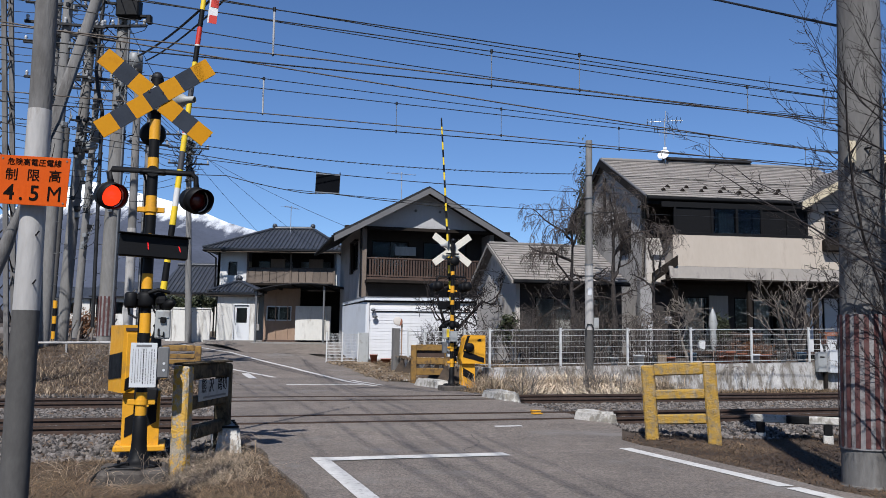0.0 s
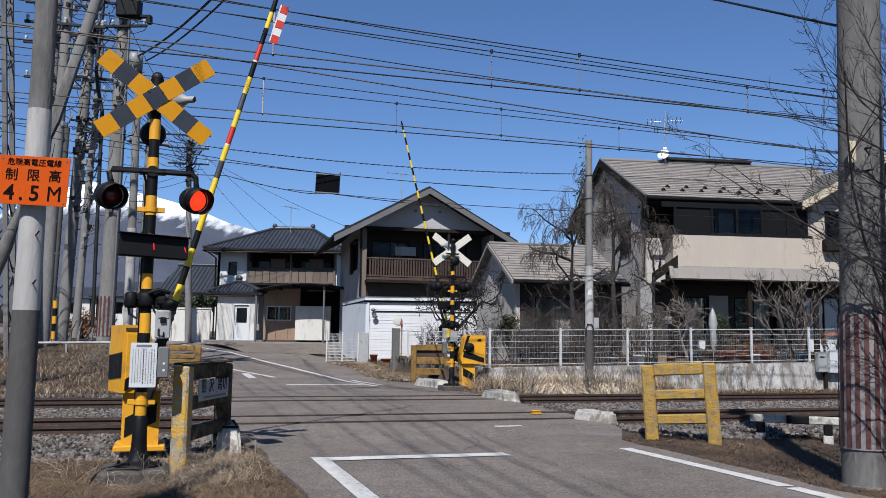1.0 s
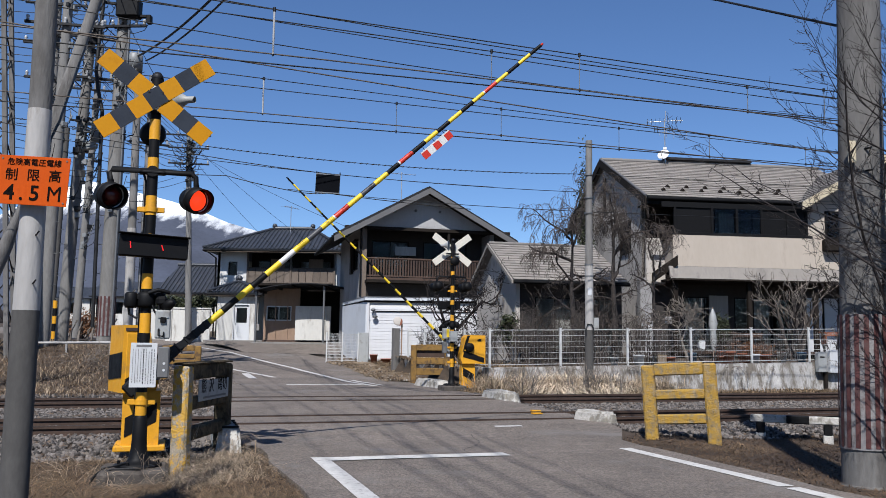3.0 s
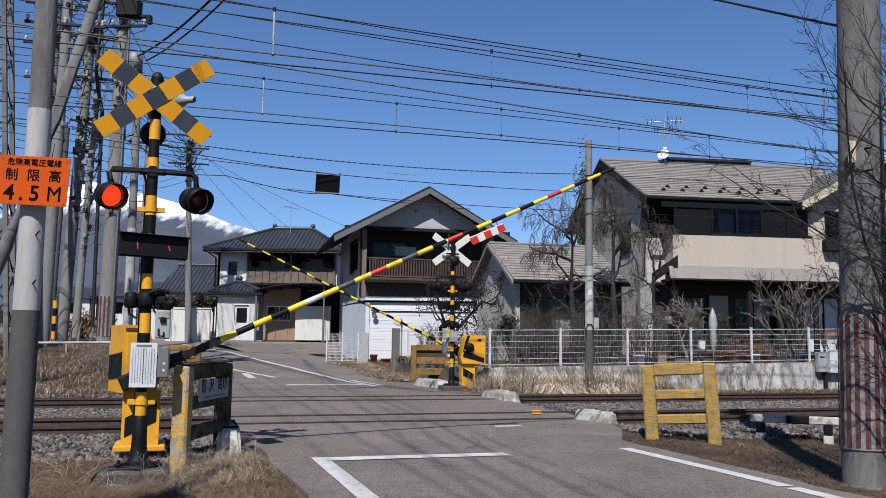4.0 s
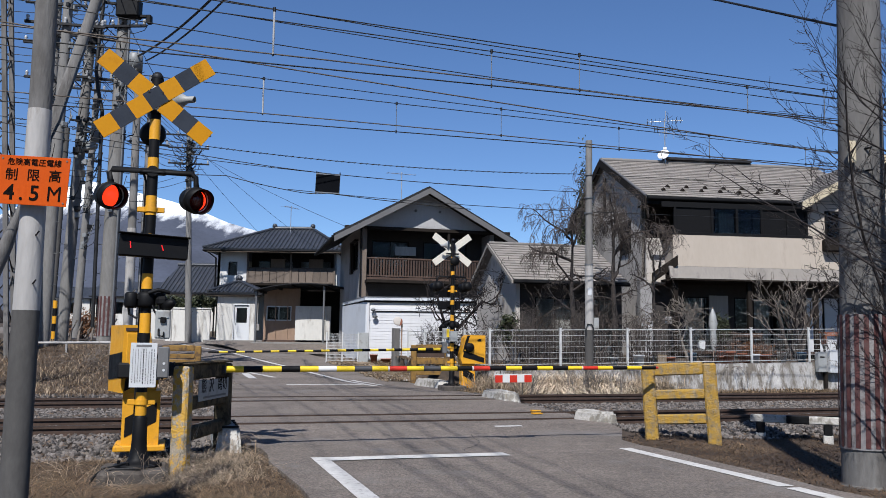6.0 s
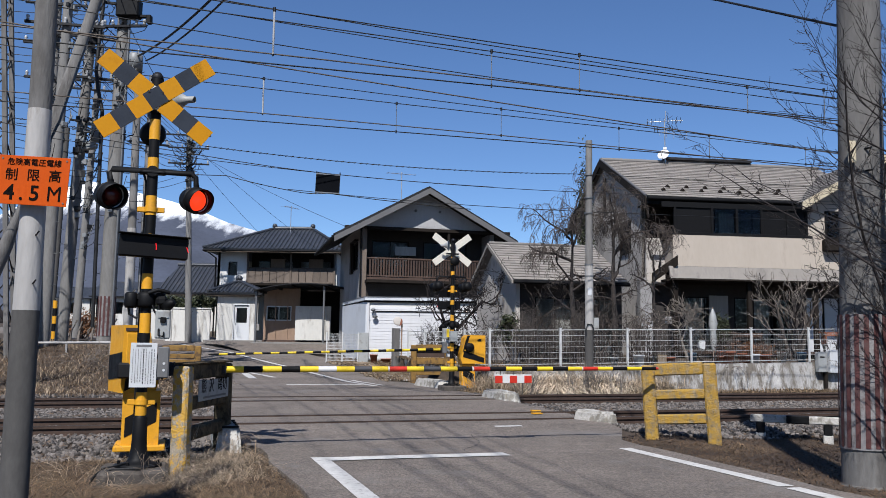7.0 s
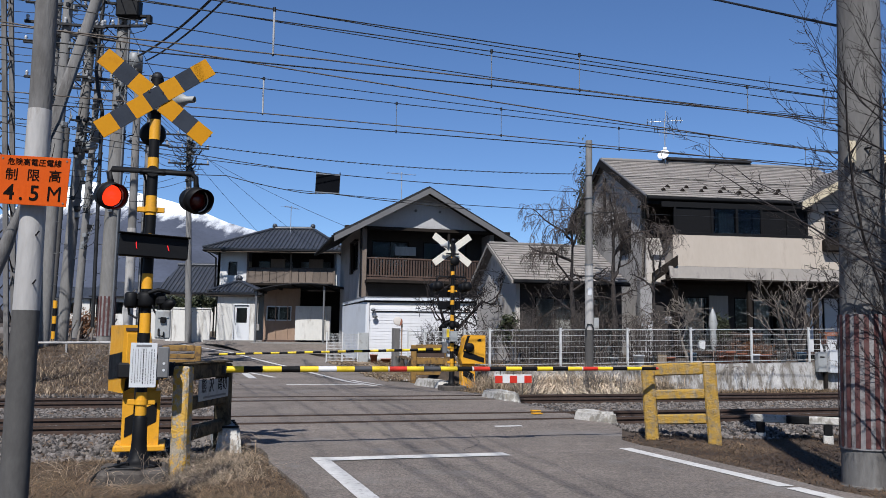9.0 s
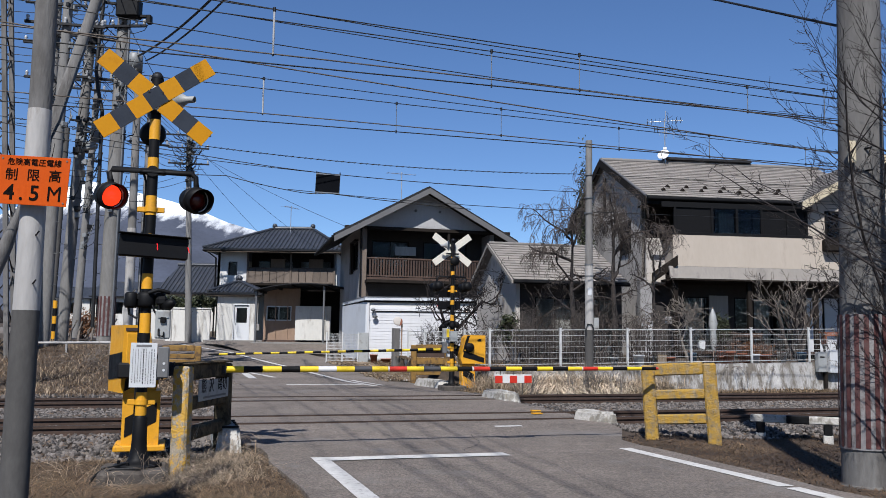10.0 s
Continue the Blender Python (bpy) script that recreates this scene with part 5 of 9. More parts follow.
def gable_house():
    """Two storeys, gable to the road, a recessed upper balcony with a timber balustrade."""
    t = thing("gable_house", Matrix.Translation((-3.71, 38.5, 0)) @ pose(0, 0, 0, 0, 0, 14), "two-storey grey house with a dark gable roof and timber balcony", "house")
    W_, L_, ZB, ZG = 6.3, 7.6, 0.35, 6.45
    slope = 0.55
    ridge = 8.22
    cx = W_ / 2
    rc = cx - 0.18

    def rz(x):
        return ridge - abs(x - rc) * slope
    side = Shape()
    turn = pose(0, 0, 0, 0, 0, -90)
    holes = [(-2.6, 4.55, -1.2, 5.85)]
    pierced(side, -L_, 0, ZB, rz(0) - 0.05, 0.0, 0.15, holes, turn)
    part("side_wall", side, M["plaster_grey"], t)
    window(t, -2.6, 4.55, -1.2, 5.85, 0.02, 2, 1, turn, depth=0.12)
    part("window_hood", Shape().box((-1.9, -0.10, 5.92), (1.7, 0.2, 0.06), 0.01, turn), M["sash"], t)
    part("shutter_box", Shape().box((-2.85, -0.07, 5.2), (0.5, 0.12, 1.5), 0.02, turn), M["timber_dark"], t)
    part("right_wall", pierced(Shape(), 0, L_, ZB, rz(W_) - 0.05, -W_ - 0.0, -W_ + 0.15, (), pose(0, 0, 0, 0, 0, 90)), M["plaster_grey"], t)
    part("back_wall", Shape().prism([(0, ZB), (W_, ZB), (W_, rz(W_) - 0.05), (rc, ridge - 0.05), (0, rz(0) - 0.05)], L_ - 0.15, L_), M["plaster_grey"], t)
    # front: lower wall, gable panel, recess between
    # lower wall's dark colour carries the shade cast by the balcony
    part("front_wall", pierced(Shape(), 0.15, W_ - 0.15, ZB, 3.85, 0.0, 0.15, [(0.6, 0.9, 5.6, 2.4)]), M["painted_shade_wall"], t)
    gab = Shape().prism([(0.15, ZG), (W_ - 0.15, ZG), (W_ - 0.15, rz(W_ - 0.15) - 0.06), (rc, ridge - 0.06), (0.15, rz(0.15) - 0.06)], 0.0, 0.15)
    part("gable_panel", gab, M["gable_plaster"], t)
    part("gable_beam", Shape().box((cx, 0.04, ZG - 0.07), (W_ + 1.6, 0.26, 0.16), 0.015), M["timber_dark"], t)
    for x in (2.35, 3.5):
        part("gable_vent", Shape().lathe([(0, -0.03), (0.06, -0.02), (0.07, 0.0)], 12, pose(x + 0.15, -0.01, 7.28, -90)), M["galv"], t)
    part("balcony_floor", Shape().box((cx, 0.46, 3.90), (W_ - 0.3, 2.46, 0.14), 0.01), M["timber_dark"], t)
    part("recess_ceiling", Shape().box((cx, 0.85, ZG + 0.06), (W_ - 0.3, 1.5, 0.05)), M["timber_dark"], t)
    # rear wall of the recess: its shade comes from the dark base colour
    part("recess_wall", pierced(Shape(), 0.15, W_ - 0.15, 3.97, ZG + 0.03, 1.5, 1.65, [(0.7, 4.05, 2.5, 6.0), (3.2, 4.05, 5.4, 6.0)]), M["painted_shade_wall"], t)
    window(t, 0.7, 4.05, 2.5, 6.0, 1.56, 2, 1, curtain=(1,))
    window(t, 3.2, 4.05, 5.4, 6.0, 1.56, 2, 1)
    # darker grey on this post stands for the shade it is in
    part("corner_post", Shape().box((0.12, 0.0, 4.7), (0.20, 0.18, 3.5), 0.01), M["timber_grey"], t, "weathered corner post, its shade put into the grey colour")
    part("middle_post", Shape().box((4.1, 0.02, 4.45), (0.12, 0.12, 4.0), 0.01), M["timber_dark"], t)
    part("laundry", Shape().box((2.2, 0.8, 5.45), (1.0, 0.03, 0.42), 0.01), M["curtain"], t, "pale bedding airing on the balcony")
    bal = part("balustrade", Shape().box((cx, -0.70, 4.93), (W_ - 0.3, 0.07, 0.07), 0.008).box((cx, -0.70, 4.13), (W_ - 0.3, 0.07, 0.07), 0.008).box((cx, -0.70, 4.02), (W_ - 0.3, 0.05, 0.10)), M["timber_brown"], t, "brown timber balustrade")
    bar = Shape().box((0, 0, 0), (0.07, 0.03, 0.76)).mesh("baluster")
    bar.materials.append(M["timber_brown"])
    for i in range(46):
        piece("baluster", bar, bal, pose(0.28 + i * 0.126, -0.70, 4.53))
    # roof
    y0, y1 = -0.76, L_ + 0.6
    for sgn in (-1, 1):
        e = -1.36 if sgn < 0 else W_ + 0.98
        ze = ridge - abs(e - rc) * slope + 0.12
        pts = [(e, y0, ze), (rc, y0, ridge + 0.12), (rc, y1, ridge + 0.12), (e, y1, ze)]
        if sgn > 0:
            pts = [pts[1], pts[0], pts[3], pts[2]]
        rf = part("roof", Shape().slab(*pts, 0.16), M["roof_metal"], t, "dark metal roof slope")
        up = Vector((0, 0, 0.02))
        for k in range(12):
            f = (k + 0.5) / 12
            p, q = Vector(pts[0]).lerp(Vector(pts[3]), f), Vector(pts[1]).lerp(Vector(pts[2]), f)
            part("seam", Shape().tube([p + up, q + up], 0.022, 4), M["roof_metal"], rf)
        fas = Shape().slab((e, y0 - 0.03, ze - 0.10), (e, y0 - 0.03, ze - 0.36), (rc, y0 - 0.03, ridge - 0.24), (rc, y0 - 0.03, ridge + 0.02), 0.05)
        part("bargeboard", fas, M["fascia_grey"], t)
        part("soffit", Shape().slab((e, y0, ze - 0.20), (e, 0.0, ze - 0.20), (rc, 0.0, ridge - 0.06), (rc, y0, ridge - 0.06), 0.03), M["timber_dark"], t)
        part("gutter", Shape().tube([(e, y0 + 0.1, ze - 0.1), (e, y1, ze - 0.1)], 0.06, 8), M["sash"], t)
    part("downpipe", Shape().tube([(-0.06, -0.12, 6.3), (-0.06, -0.12, 3.2)], 0.035, 8), M["sash"], t)
    return t


gable_house()
aerial(pose(-2.1, 41.5, 7.6, 0, 0, 20))


def garage():
    """White shed with horizontal boards and a flat grey roof edge; its flank follows the road."""
    x0, y0, zb, zt = -3.13, 36.0, 0.33, 2.86
    t = thing("garage", pose(x0, y0, 0), "white garage clad in narrow horizontal boards", "garage")
    LEN, DEEP = 6.6, 5.2
    dx, dy = -ST, CT
    part("front_wall", pierced(Shape(), 0.0, LEN, zb, zt, 0.03, 0.15, ()), M["plaster_white"], t)
    part("side_wall", Shape().slab((0.0, 0.03, zb), (0.0, 0.03, zt), (DEEP * dx, DEEP * dy, zt), (DEEP * dx, DEEP * dy, zb), -0.12), M["panel_bluewhite"], t, "bluish white flank panels")
    part("back_wall", Shape().box((DEEP * dx + LEN / 2, DEEP * dy, (zb + zt) / 2), (LEN, 0.12, zt - zb)), M["plaster_white"], t)
    part("far_wall", Shape().slab((LEN, 0, zb), (LEN + DEEP * dx, DEEP * dy, zb), (LEN + DEEP * dx, DEEP * dy, zt), (LEN, 0, zt), 0.12), M["plaster_white"], t)
    for f in (0.16, 0.45, 0.75):
        part("panel_joint", Shape().box((DEEP * dx * f - 0.014, DEEP * dy * f + 0.03, (zb + zt) / 2), (0.02, 0.02, zt - zb)), M["box_grey"], t)
    slat = Shape().prism([(0, -0.062), (LEN - 0.06, -0.062), (LEN - 0.06, 0.055), (0, 0.055)], -0.022, 0.0)
    sv = [(x, y + (0.012 if z > 0 else 0.0), z) for x, y, z in slat.v]
    slat.v = sv
    long_ = slat.mesh("board")
    long_.materials.append(M["siding"])
    n = 20
    for i in range(n):
        z = zb + 0.10 + i * (zt - zb - 0.24) / n
        piece("board", long_, t, pose(0.04, 0.026, z))
    part("corner_trim", Shape().box((0.0, 0.0, (zb + zt) / 2), (0.10, 0.10, zt - zb), 0.01), M["siding"], t)
    part("conduit", Shape().tube([(0.3, -0.02, 2.47), (LEN - 0.2, -0.02, 2.47)], 0.022, 8), M["sash"], t, "dark conduit along the wall")
    o = 0.14
    rf = Shape()
    c = [(-o, -o), (LEN + o, -o), (LEN + DEEP * dx + o, DEEP * dy + o), (DEEP * dx - o, DEEP * dy + o)]
    rf.slab(*[(x, y, zt + 0.20) for x, y in c], 0.13)
    inner = [(-0.04, -0.04), (LEN + 0.04, -0.04), (LEN + DEEP * dx + 0.04, DEEP * dy + 0.04), (DEEP * dx - 0.04, DEEP * dy + 0.04)]
    # shadow line under the roof edge, made by a near-black slab
    part("soffit", Shape().slab(*[(x, y, zt + 0.09) for x, y in inner], 0.10), M["sash"], t, "recess below the roof edge, shadow put into its near-black colour")
    part("roof_edge", rf, M["panel_bluewhite"], t, "flat pale grey metal roof edge")
    part("roof_cap", Shape().slab(*[(x * 1.01, y - 0.02, zt + 0.225) for x, y in c], 0.025), M["galv"], t)
    part("flank_door", Shape().box((0.0, 0.0, 0), (0.9, 0.05, 1.65), 0.01, Matrix.Translation((-0.2, 0.62, 1.17)) @ pose(0, 0, 0, 0, 0, TURN + 90)), M["box_grey"], t, "grey flank door")
    lamp = part("wall_lamp", Shape().ball((0.22, -0.14, 2.52), 0.10, 12, None, 0.7).tube([(0.2, 0, 2.52), (0.2, -0.12, 2.52)], 0.03, 8), M["galv"], t)
    part("lower_lamp", Shape().ball((0.30, -0.16, 2.24), 0.12, 12, None, 0.4).tube([(0.22, -0.12, 2.45), (0.30, -0.14, 2.26)], 0.016, 6), M["galv"], lamp)
    return t


garage()

# pots by the garage
for x, y, r, h in ((-2.75, 34.6, 0.16, 0.34), (-2.25, 34.5, 0.22, 0.18)):
    solo("plant_pot", Shape().lathe([(0.0, 0.02), (r * 0.7, 0.0), (r, h), (r * 1.08, h), (r * 1.08, h - 0.03), (r * 0.9, h - 0.04), (0, h - 0.06)], 16), M["terracotta"], "terracotta plant pot beside the garage", "plant pot", pose(x, y, ground_z(x, y) + 0.02), "plant pots")

# white panel fence in front of the garage flank
pf = thing("panel_fence", Matrix.Translation((-4.75, 35.2, 0.28)) @ pose(0, 0, 0, 0, 0, -6), "white mesh panel fence beside the garage", "fence")
for i in range(3):
    part("post", Shape().box((i * 0.66, 0, 0.62), (0.05, 0.05, 1.3), 0.006), M["fence_white"], pf)
for i in range(2):
    grid = Shape()
    for k in range(10):
        grid.tube([(0.03 + i * 0.66, 0, 0.12 + k * 0.12), (0.63 + i * 0.66, 0, 0.12 + k * 0.12)], 0.008, 4, False)
    for k in range(13):
        grid.tube([(0.03 + i * 0.66 + k * 0.05, 0.01, 0.1), (0.03 + i * 0.66 + k * 0.05, 0.01, 1.22)], 0.006, 4, False)
    tagged(part("panel", grid, M["fence_white"], pf), kind="stuff")
part("grey_panel", Shape().box((1.55, 0.03, 0.66), (0.40, 0.03, 1.22), 0.004), M["box_grey"], pf)

# roadside mirror seen from behind
mr = thing("road_mirror", pose(-1.60, 30.4, 0.2), "convex road mirror on a grey post seen from behind", "road mirror")
part("post", Shape().box((-0.05, 0, 0.66), (0.24, 0.20, 1.62), 0.015, pose(0, 0, 0, 0, 0, 28)), M["pole_concrete"], mr, "weathered square concrete post")
part("stem", Shape().tube([(0.16, 0.05, 0.5), (0.16, 0.05, 1.62), (0.12, 0.03, 1.72)], 0.028, 8), M["ply"], mr)
part("mirror_back", Shape().lathe([(0.0, 0.035), (0.10, 0.03), (0.15, 0.012), (0.165, 0.0), (0.155, -0.02), (0.0, -0.03)], 24, pose(0.02, -0.03, 1.72, 76, 0, 12)), M["gable_beige"], mr)
hood = Shape()
for i in range(9):
    a0, a1 = radians(-75 + 14 * i), radians(-75 + 14 * (i + 1))
    k0, k1 = 0.07 * math.sin(math.pi * i / 9), 0.07 * math.sin(math.pi * (i + 1) / 9)
    hood.slab(*[(0.03 + (0.15 - k) * math.cos(a), -0.065, 1.70 + (0.15 - k) * math.sin(a)) for k, a in ((-0.01, a0), (-0.01, a1), (k1, a1), (k0, a0))], 0.04)
part("hood", hood, M["terracotta"], mr, "faded orange rim of the mirror")


def tiled_plane(t, a, b, c, d, ribs, rows=9, label=""):
    """A slope of rounded clay tiles: eave a b, ridge d c."""
    a, b, c, d = (Vector(p) for p in (a, b, c, d))
    nrm = (b - a).cross(d - a).normalized()
    part("roof", Shape().slab(a, b, c, d, 0.12), M["roof_tile"], t, label)
    width = (b - a).normalized()
    sh = Shape()
    for i in range(ribs + 1):
        u = i / ribs
        p = a.lerp(b, u)
        # rib runs straight up the slope, cut by the hips
        up = (d - a) - width * (d - a).dot(width)
        left, right = (d - a).dot(width), (b - c).dot(width)
        off = u * (b - a).length
        lim = 1.0
        if left > 0.01:
            lim = min(lim, off / left)
        if right > 0.01:
            lim = min(lim, ((b - a).length - off) / right)
        if lim > 0.05:
            n = max(2, int(rows * lim))
            pts, rad = [], []
            for k in range(n):
                for f, e in ((k / n, 0.062), ((k + 1) / n - 0.01, 0.05)):
                    pts.append(p + up * lim * f + nrm * 0.01)
                    rad.append(e)
            sh.tube(pts, rad, 5, False)
    ob = part("tiles", sh, M["roof_tile"], t)
    tagged(ob, kind="stuff")


def hip_roof(t, x0, x1, y0, y1, ze, zr, rx0, rx1, ribs=28):
    ym = (y0 + y1) / 2
    A, B, C, D = (x0, y0, ze), (x1, y0, ze), (x1, y1, ze), (x0, y1, ze)
    E, F_ = (rx0, ym, zr), (rx1, ym, zr)
    tiled_plane(t, A, B, F_, E, ribs, 12, "dark grey clay tile slope")
    tiled_plane(t, B, C, F_, F_, int(ribs * 0.7), 12)
    tiled_plane(t, C, D, E, F_, ribs, 12)
    tiled_plane(t, D, A, E, E, int(ribs * 0.7), 12)
    up = Vector((0, 0, 0.07))
    rg = Shape().tube([Vector(E) + up, Vector(F_) + up], 0.13, 8)
    part("ridge", rg, M["roof_tile"], t)
    for p, q in ((A, E), (B, F_), (C, F_), (D, E)):
        part("hip", Shape().tube([Vector(p) + up, Vector(q) + up], 0.09, 7), M["roof_tile"], t)
    for q in (E, F_):
        part("ridge_end", Shape().ball(Vector(q) + Vector((0, 0, 0.22)), 0.17, 10), M["roof_tile"], t)
    part("gutter", Shape().tube([(x0, y0 - 0.05, ze - 0.12), (x1, y0 - 0.05, ze - 0.12)], 0.06, 8), M["sash"], t)
    part("eaves_board", Shape().box(((x0 + x1) / 2, y0 + 0.12, ze - 0.14), (x1 - x0 - 0.1, 0.06, 0.16), 0.01), M["timber_grey"], t)


def tile_house():
    """White and timber two-storey house under a tiled hip roof."""
    t = thing("tile_house", pose(0, 52, 0), "two-storey white plaster and timber house with a grey tile hip roof", "house")
    hip_roof(t, -14.55, -5.95, -0.9, 7.2, 6.72, 8.45, -11.05, -8.55, 34)
    part("white_wall", pierced(Shape(), -13.85, -12.0, 1.0, 6.65, 0.0, 0.16, [(-13.2, 5.15, -12.65, 6.0)]), M["plaster_white"], t, "white plaster wall")
    window(t, -13.2, 5.15, -12.65, 6.0, 0.07, 1, 1)
    part("left_wall", pierced(Shape(), -6.4, 0, 1.0, 6.65, -13.85, -13.7, (), pose(0, 0, 0, 0, 0, -90)), M["plaster_white"], t)
    part("left_wall", Shape().box((-13.77, 3.2, 3.8), (0.16, 6.2, 5.6)), M["plaster_white"], t)
    part("right_wall", Shape().box((-6.6, 3.2, 3.8), (0.16, 6.2, 5.6)), M["plaster_old"], t)
    part("back_wall", Shape().box((-10.2, 6.3, 3.8), (7.3, 0.16, 5.6)), M["plaster_old"], t)
    part("front_wall", pierced(Shape(), -12.0, -6.6, 1.0, 6.65, 1.1, 1.25, [(-11.6, 4.6, -9.4, 6.2), (-9.0, 4.6, -7.0, 6.2), (-11.6, 1.2, -7.2, 3.4)]), M["timber_dark"], t)
    window(t, -11.6, 4.6, -9.4, 6.2, 1.16, 3, 1, frame_mat="timber_dark")
    window(t, -9.0, 4.6, -7.0, 6.2, 1.16, 3, 1, frame_mat="timber_dark")
    window(t, -11.6, 1.2, -7.2, 3.4, 1.16, 4, 1, frame_mat="timber_dark")
    part("balcony_floor", Shape().box((-9.3, 0.55, 4.62), (5.4, 1.2, 0.14), 0.01), M["timber_dark"], t)
    part("lower_eave", Shape().box((-9.3, 0.4, 4.20), (5.8, 1.5, 0.10), 0.01), M["timber_dark"], t)
    part("handrail", Shape().box((-9.3, -0.02, 5.62), (5.45, 0.08, 0.07), 0.01).box((-9.3, -0.02, 4.74), (5.45, 0.07, 0.08), 0.01), M["timber_grey"], t)
    pn = Shape().box((0, 0, 0), (0.42, 0.03, 0.80), 0.004).mesh("balcony_board")
    pn.materials.append(M["timber_grey"])
    for i in range(12):
        piece("balcony_board", pn, t, pose(-11.75 + i * 0.444, -0.01 + 0.012 * (i % 2), 5.18))
    for x in (-12.0, -9.35, -6.66):
        part("post", Shape().box((x, -0.03, 5.4), (0.11, 0.11, 2.4), 0.01), M["timber_grey"], t)
    for x in (-10.6, -8.2):
        part("storm_shutter", Shape().box((x + 0.25, 1.02, 5.5), (0.9, 0.06, 1.6), 0.01), M["ply"], t, "brown storm shutter panel")
    part("downpipe", Shape().tube([(-14.4, -0.85, 6.6), (-13.95, -0.1, 6.2), (-13.95, -0.1, 1.2)], 0.05, 8), M["sash"], t)
    return t


tile_house()
aerial(pose(-9.9, 54.5, 7.9, 0, 0, 60))


def porch_shed():
    """White lean-to with a half-glazed door and a small tiled hip roof."""
    t = thing("white_outhouse", pose(-12.45, 47, 1.0), "small white outhouse with a half-glazed door and tiled roof", "outhouse")
    part("step", Shape().box((1.2, -0.35, -0.31), (3.4, 0.9, 1.0), 0.02), M["concrete"], t)
    part("front_wall", pierced(Shape(), 0.0, 2.15, 0.18, 2.75, 0.0, 0.14, [(0.92, 0.2, 1.78, 2.12)]), M["plaster_old"], t)
    part("left_wall", Shape().box((0.07, 1.6, 1.46), (0.14, 2.9, 2.58)), M["plaster_old"], t)
    part("right_wall", Shape().box((2.08, 1.6, 1.46), (0.14, 2.9, 2.58)), M["plaster_old"], t)
    part("back_wall", Shape().box((1.07, 3.0, 1.46), (2.1, 0.14, 2.58)), M["plaster_old"], t)
    d = part("door", pierced(Shape(), 0.95, 1.75, 0.2, 2.1, 0.05, 0.10, [(1.06, 1.15, 1.64, 1.98)]), M["board_white"], t, "pale half-glazed door")
    pd = part("pane", Shape().box((1.35, 0.07, 1.56), (0.58, 0.008, 0.83)), M["glass"], d)
    pd.visible_shadow = False
    part("door_frame", Shape().box((0.92, 0.02, 1.16), (0.06, 0.10, 1.92), 0.006).box((1.78, 0.02, 1.16), (0.06, 0.10, 1.92), 0.006).box((1.35, 0.02, 2.15), (0.92, 0.10, 0.06), 0.006), M["board_white"], t)
    part("door_handle", Shape().ball((1.02, 0.03, 1.08), 0.03, 8), M["galv"], d)
    part("gas_meter", Shape().box((2.28, -0.02, 0.9), (0.20, 0.14, 0.36), 0.02).tube([(2.25, 0.0, 2.6), (2.25, 0.0, 1.05)], 0.03, 8), M["concrete"], t)
    hip_roof(t, -0.50, 2.50, -0.28, 3.5, 2.80, 3.50, 0.72, 0.80, 14)
    return t


porch_shed()

# low white boundary walls by the road bend
for x0, x1, y, zt, lab in ((-15.1, -12.75, 46.8, 2.85, "stained white boundary wall"), (-17.8, -15.5, 47.6, 2.75, "white plastered boundary wall")):
    w = thing("boundary_wall", pose(0, y, 0), lab, "wall", "boundary walls")
    part("panel", Shape().box(((x0 + x1) / 2, 0, (zt + 0.9) / 2), (x1 - x0, 0.16, zt - 0.9), 0.02), M["plaster_old"], w)
    part("coping", Shape().box(((x0 + x1) / 2, 0, zt + 0.04), (x1 - x0 + 0.08, 0.24, 0.09), 0.02), M["plaster_old"], w)
    part("pier", Shape().box((x0 + 0.1, -0.02, (zt + 1.2) / 2), (0.34, 0.30, zt - 0.75), 0.03).ball((x0 + 0.1, -0.02, zt + 0.25), 0.17, 10), M["plaster_old"], w)


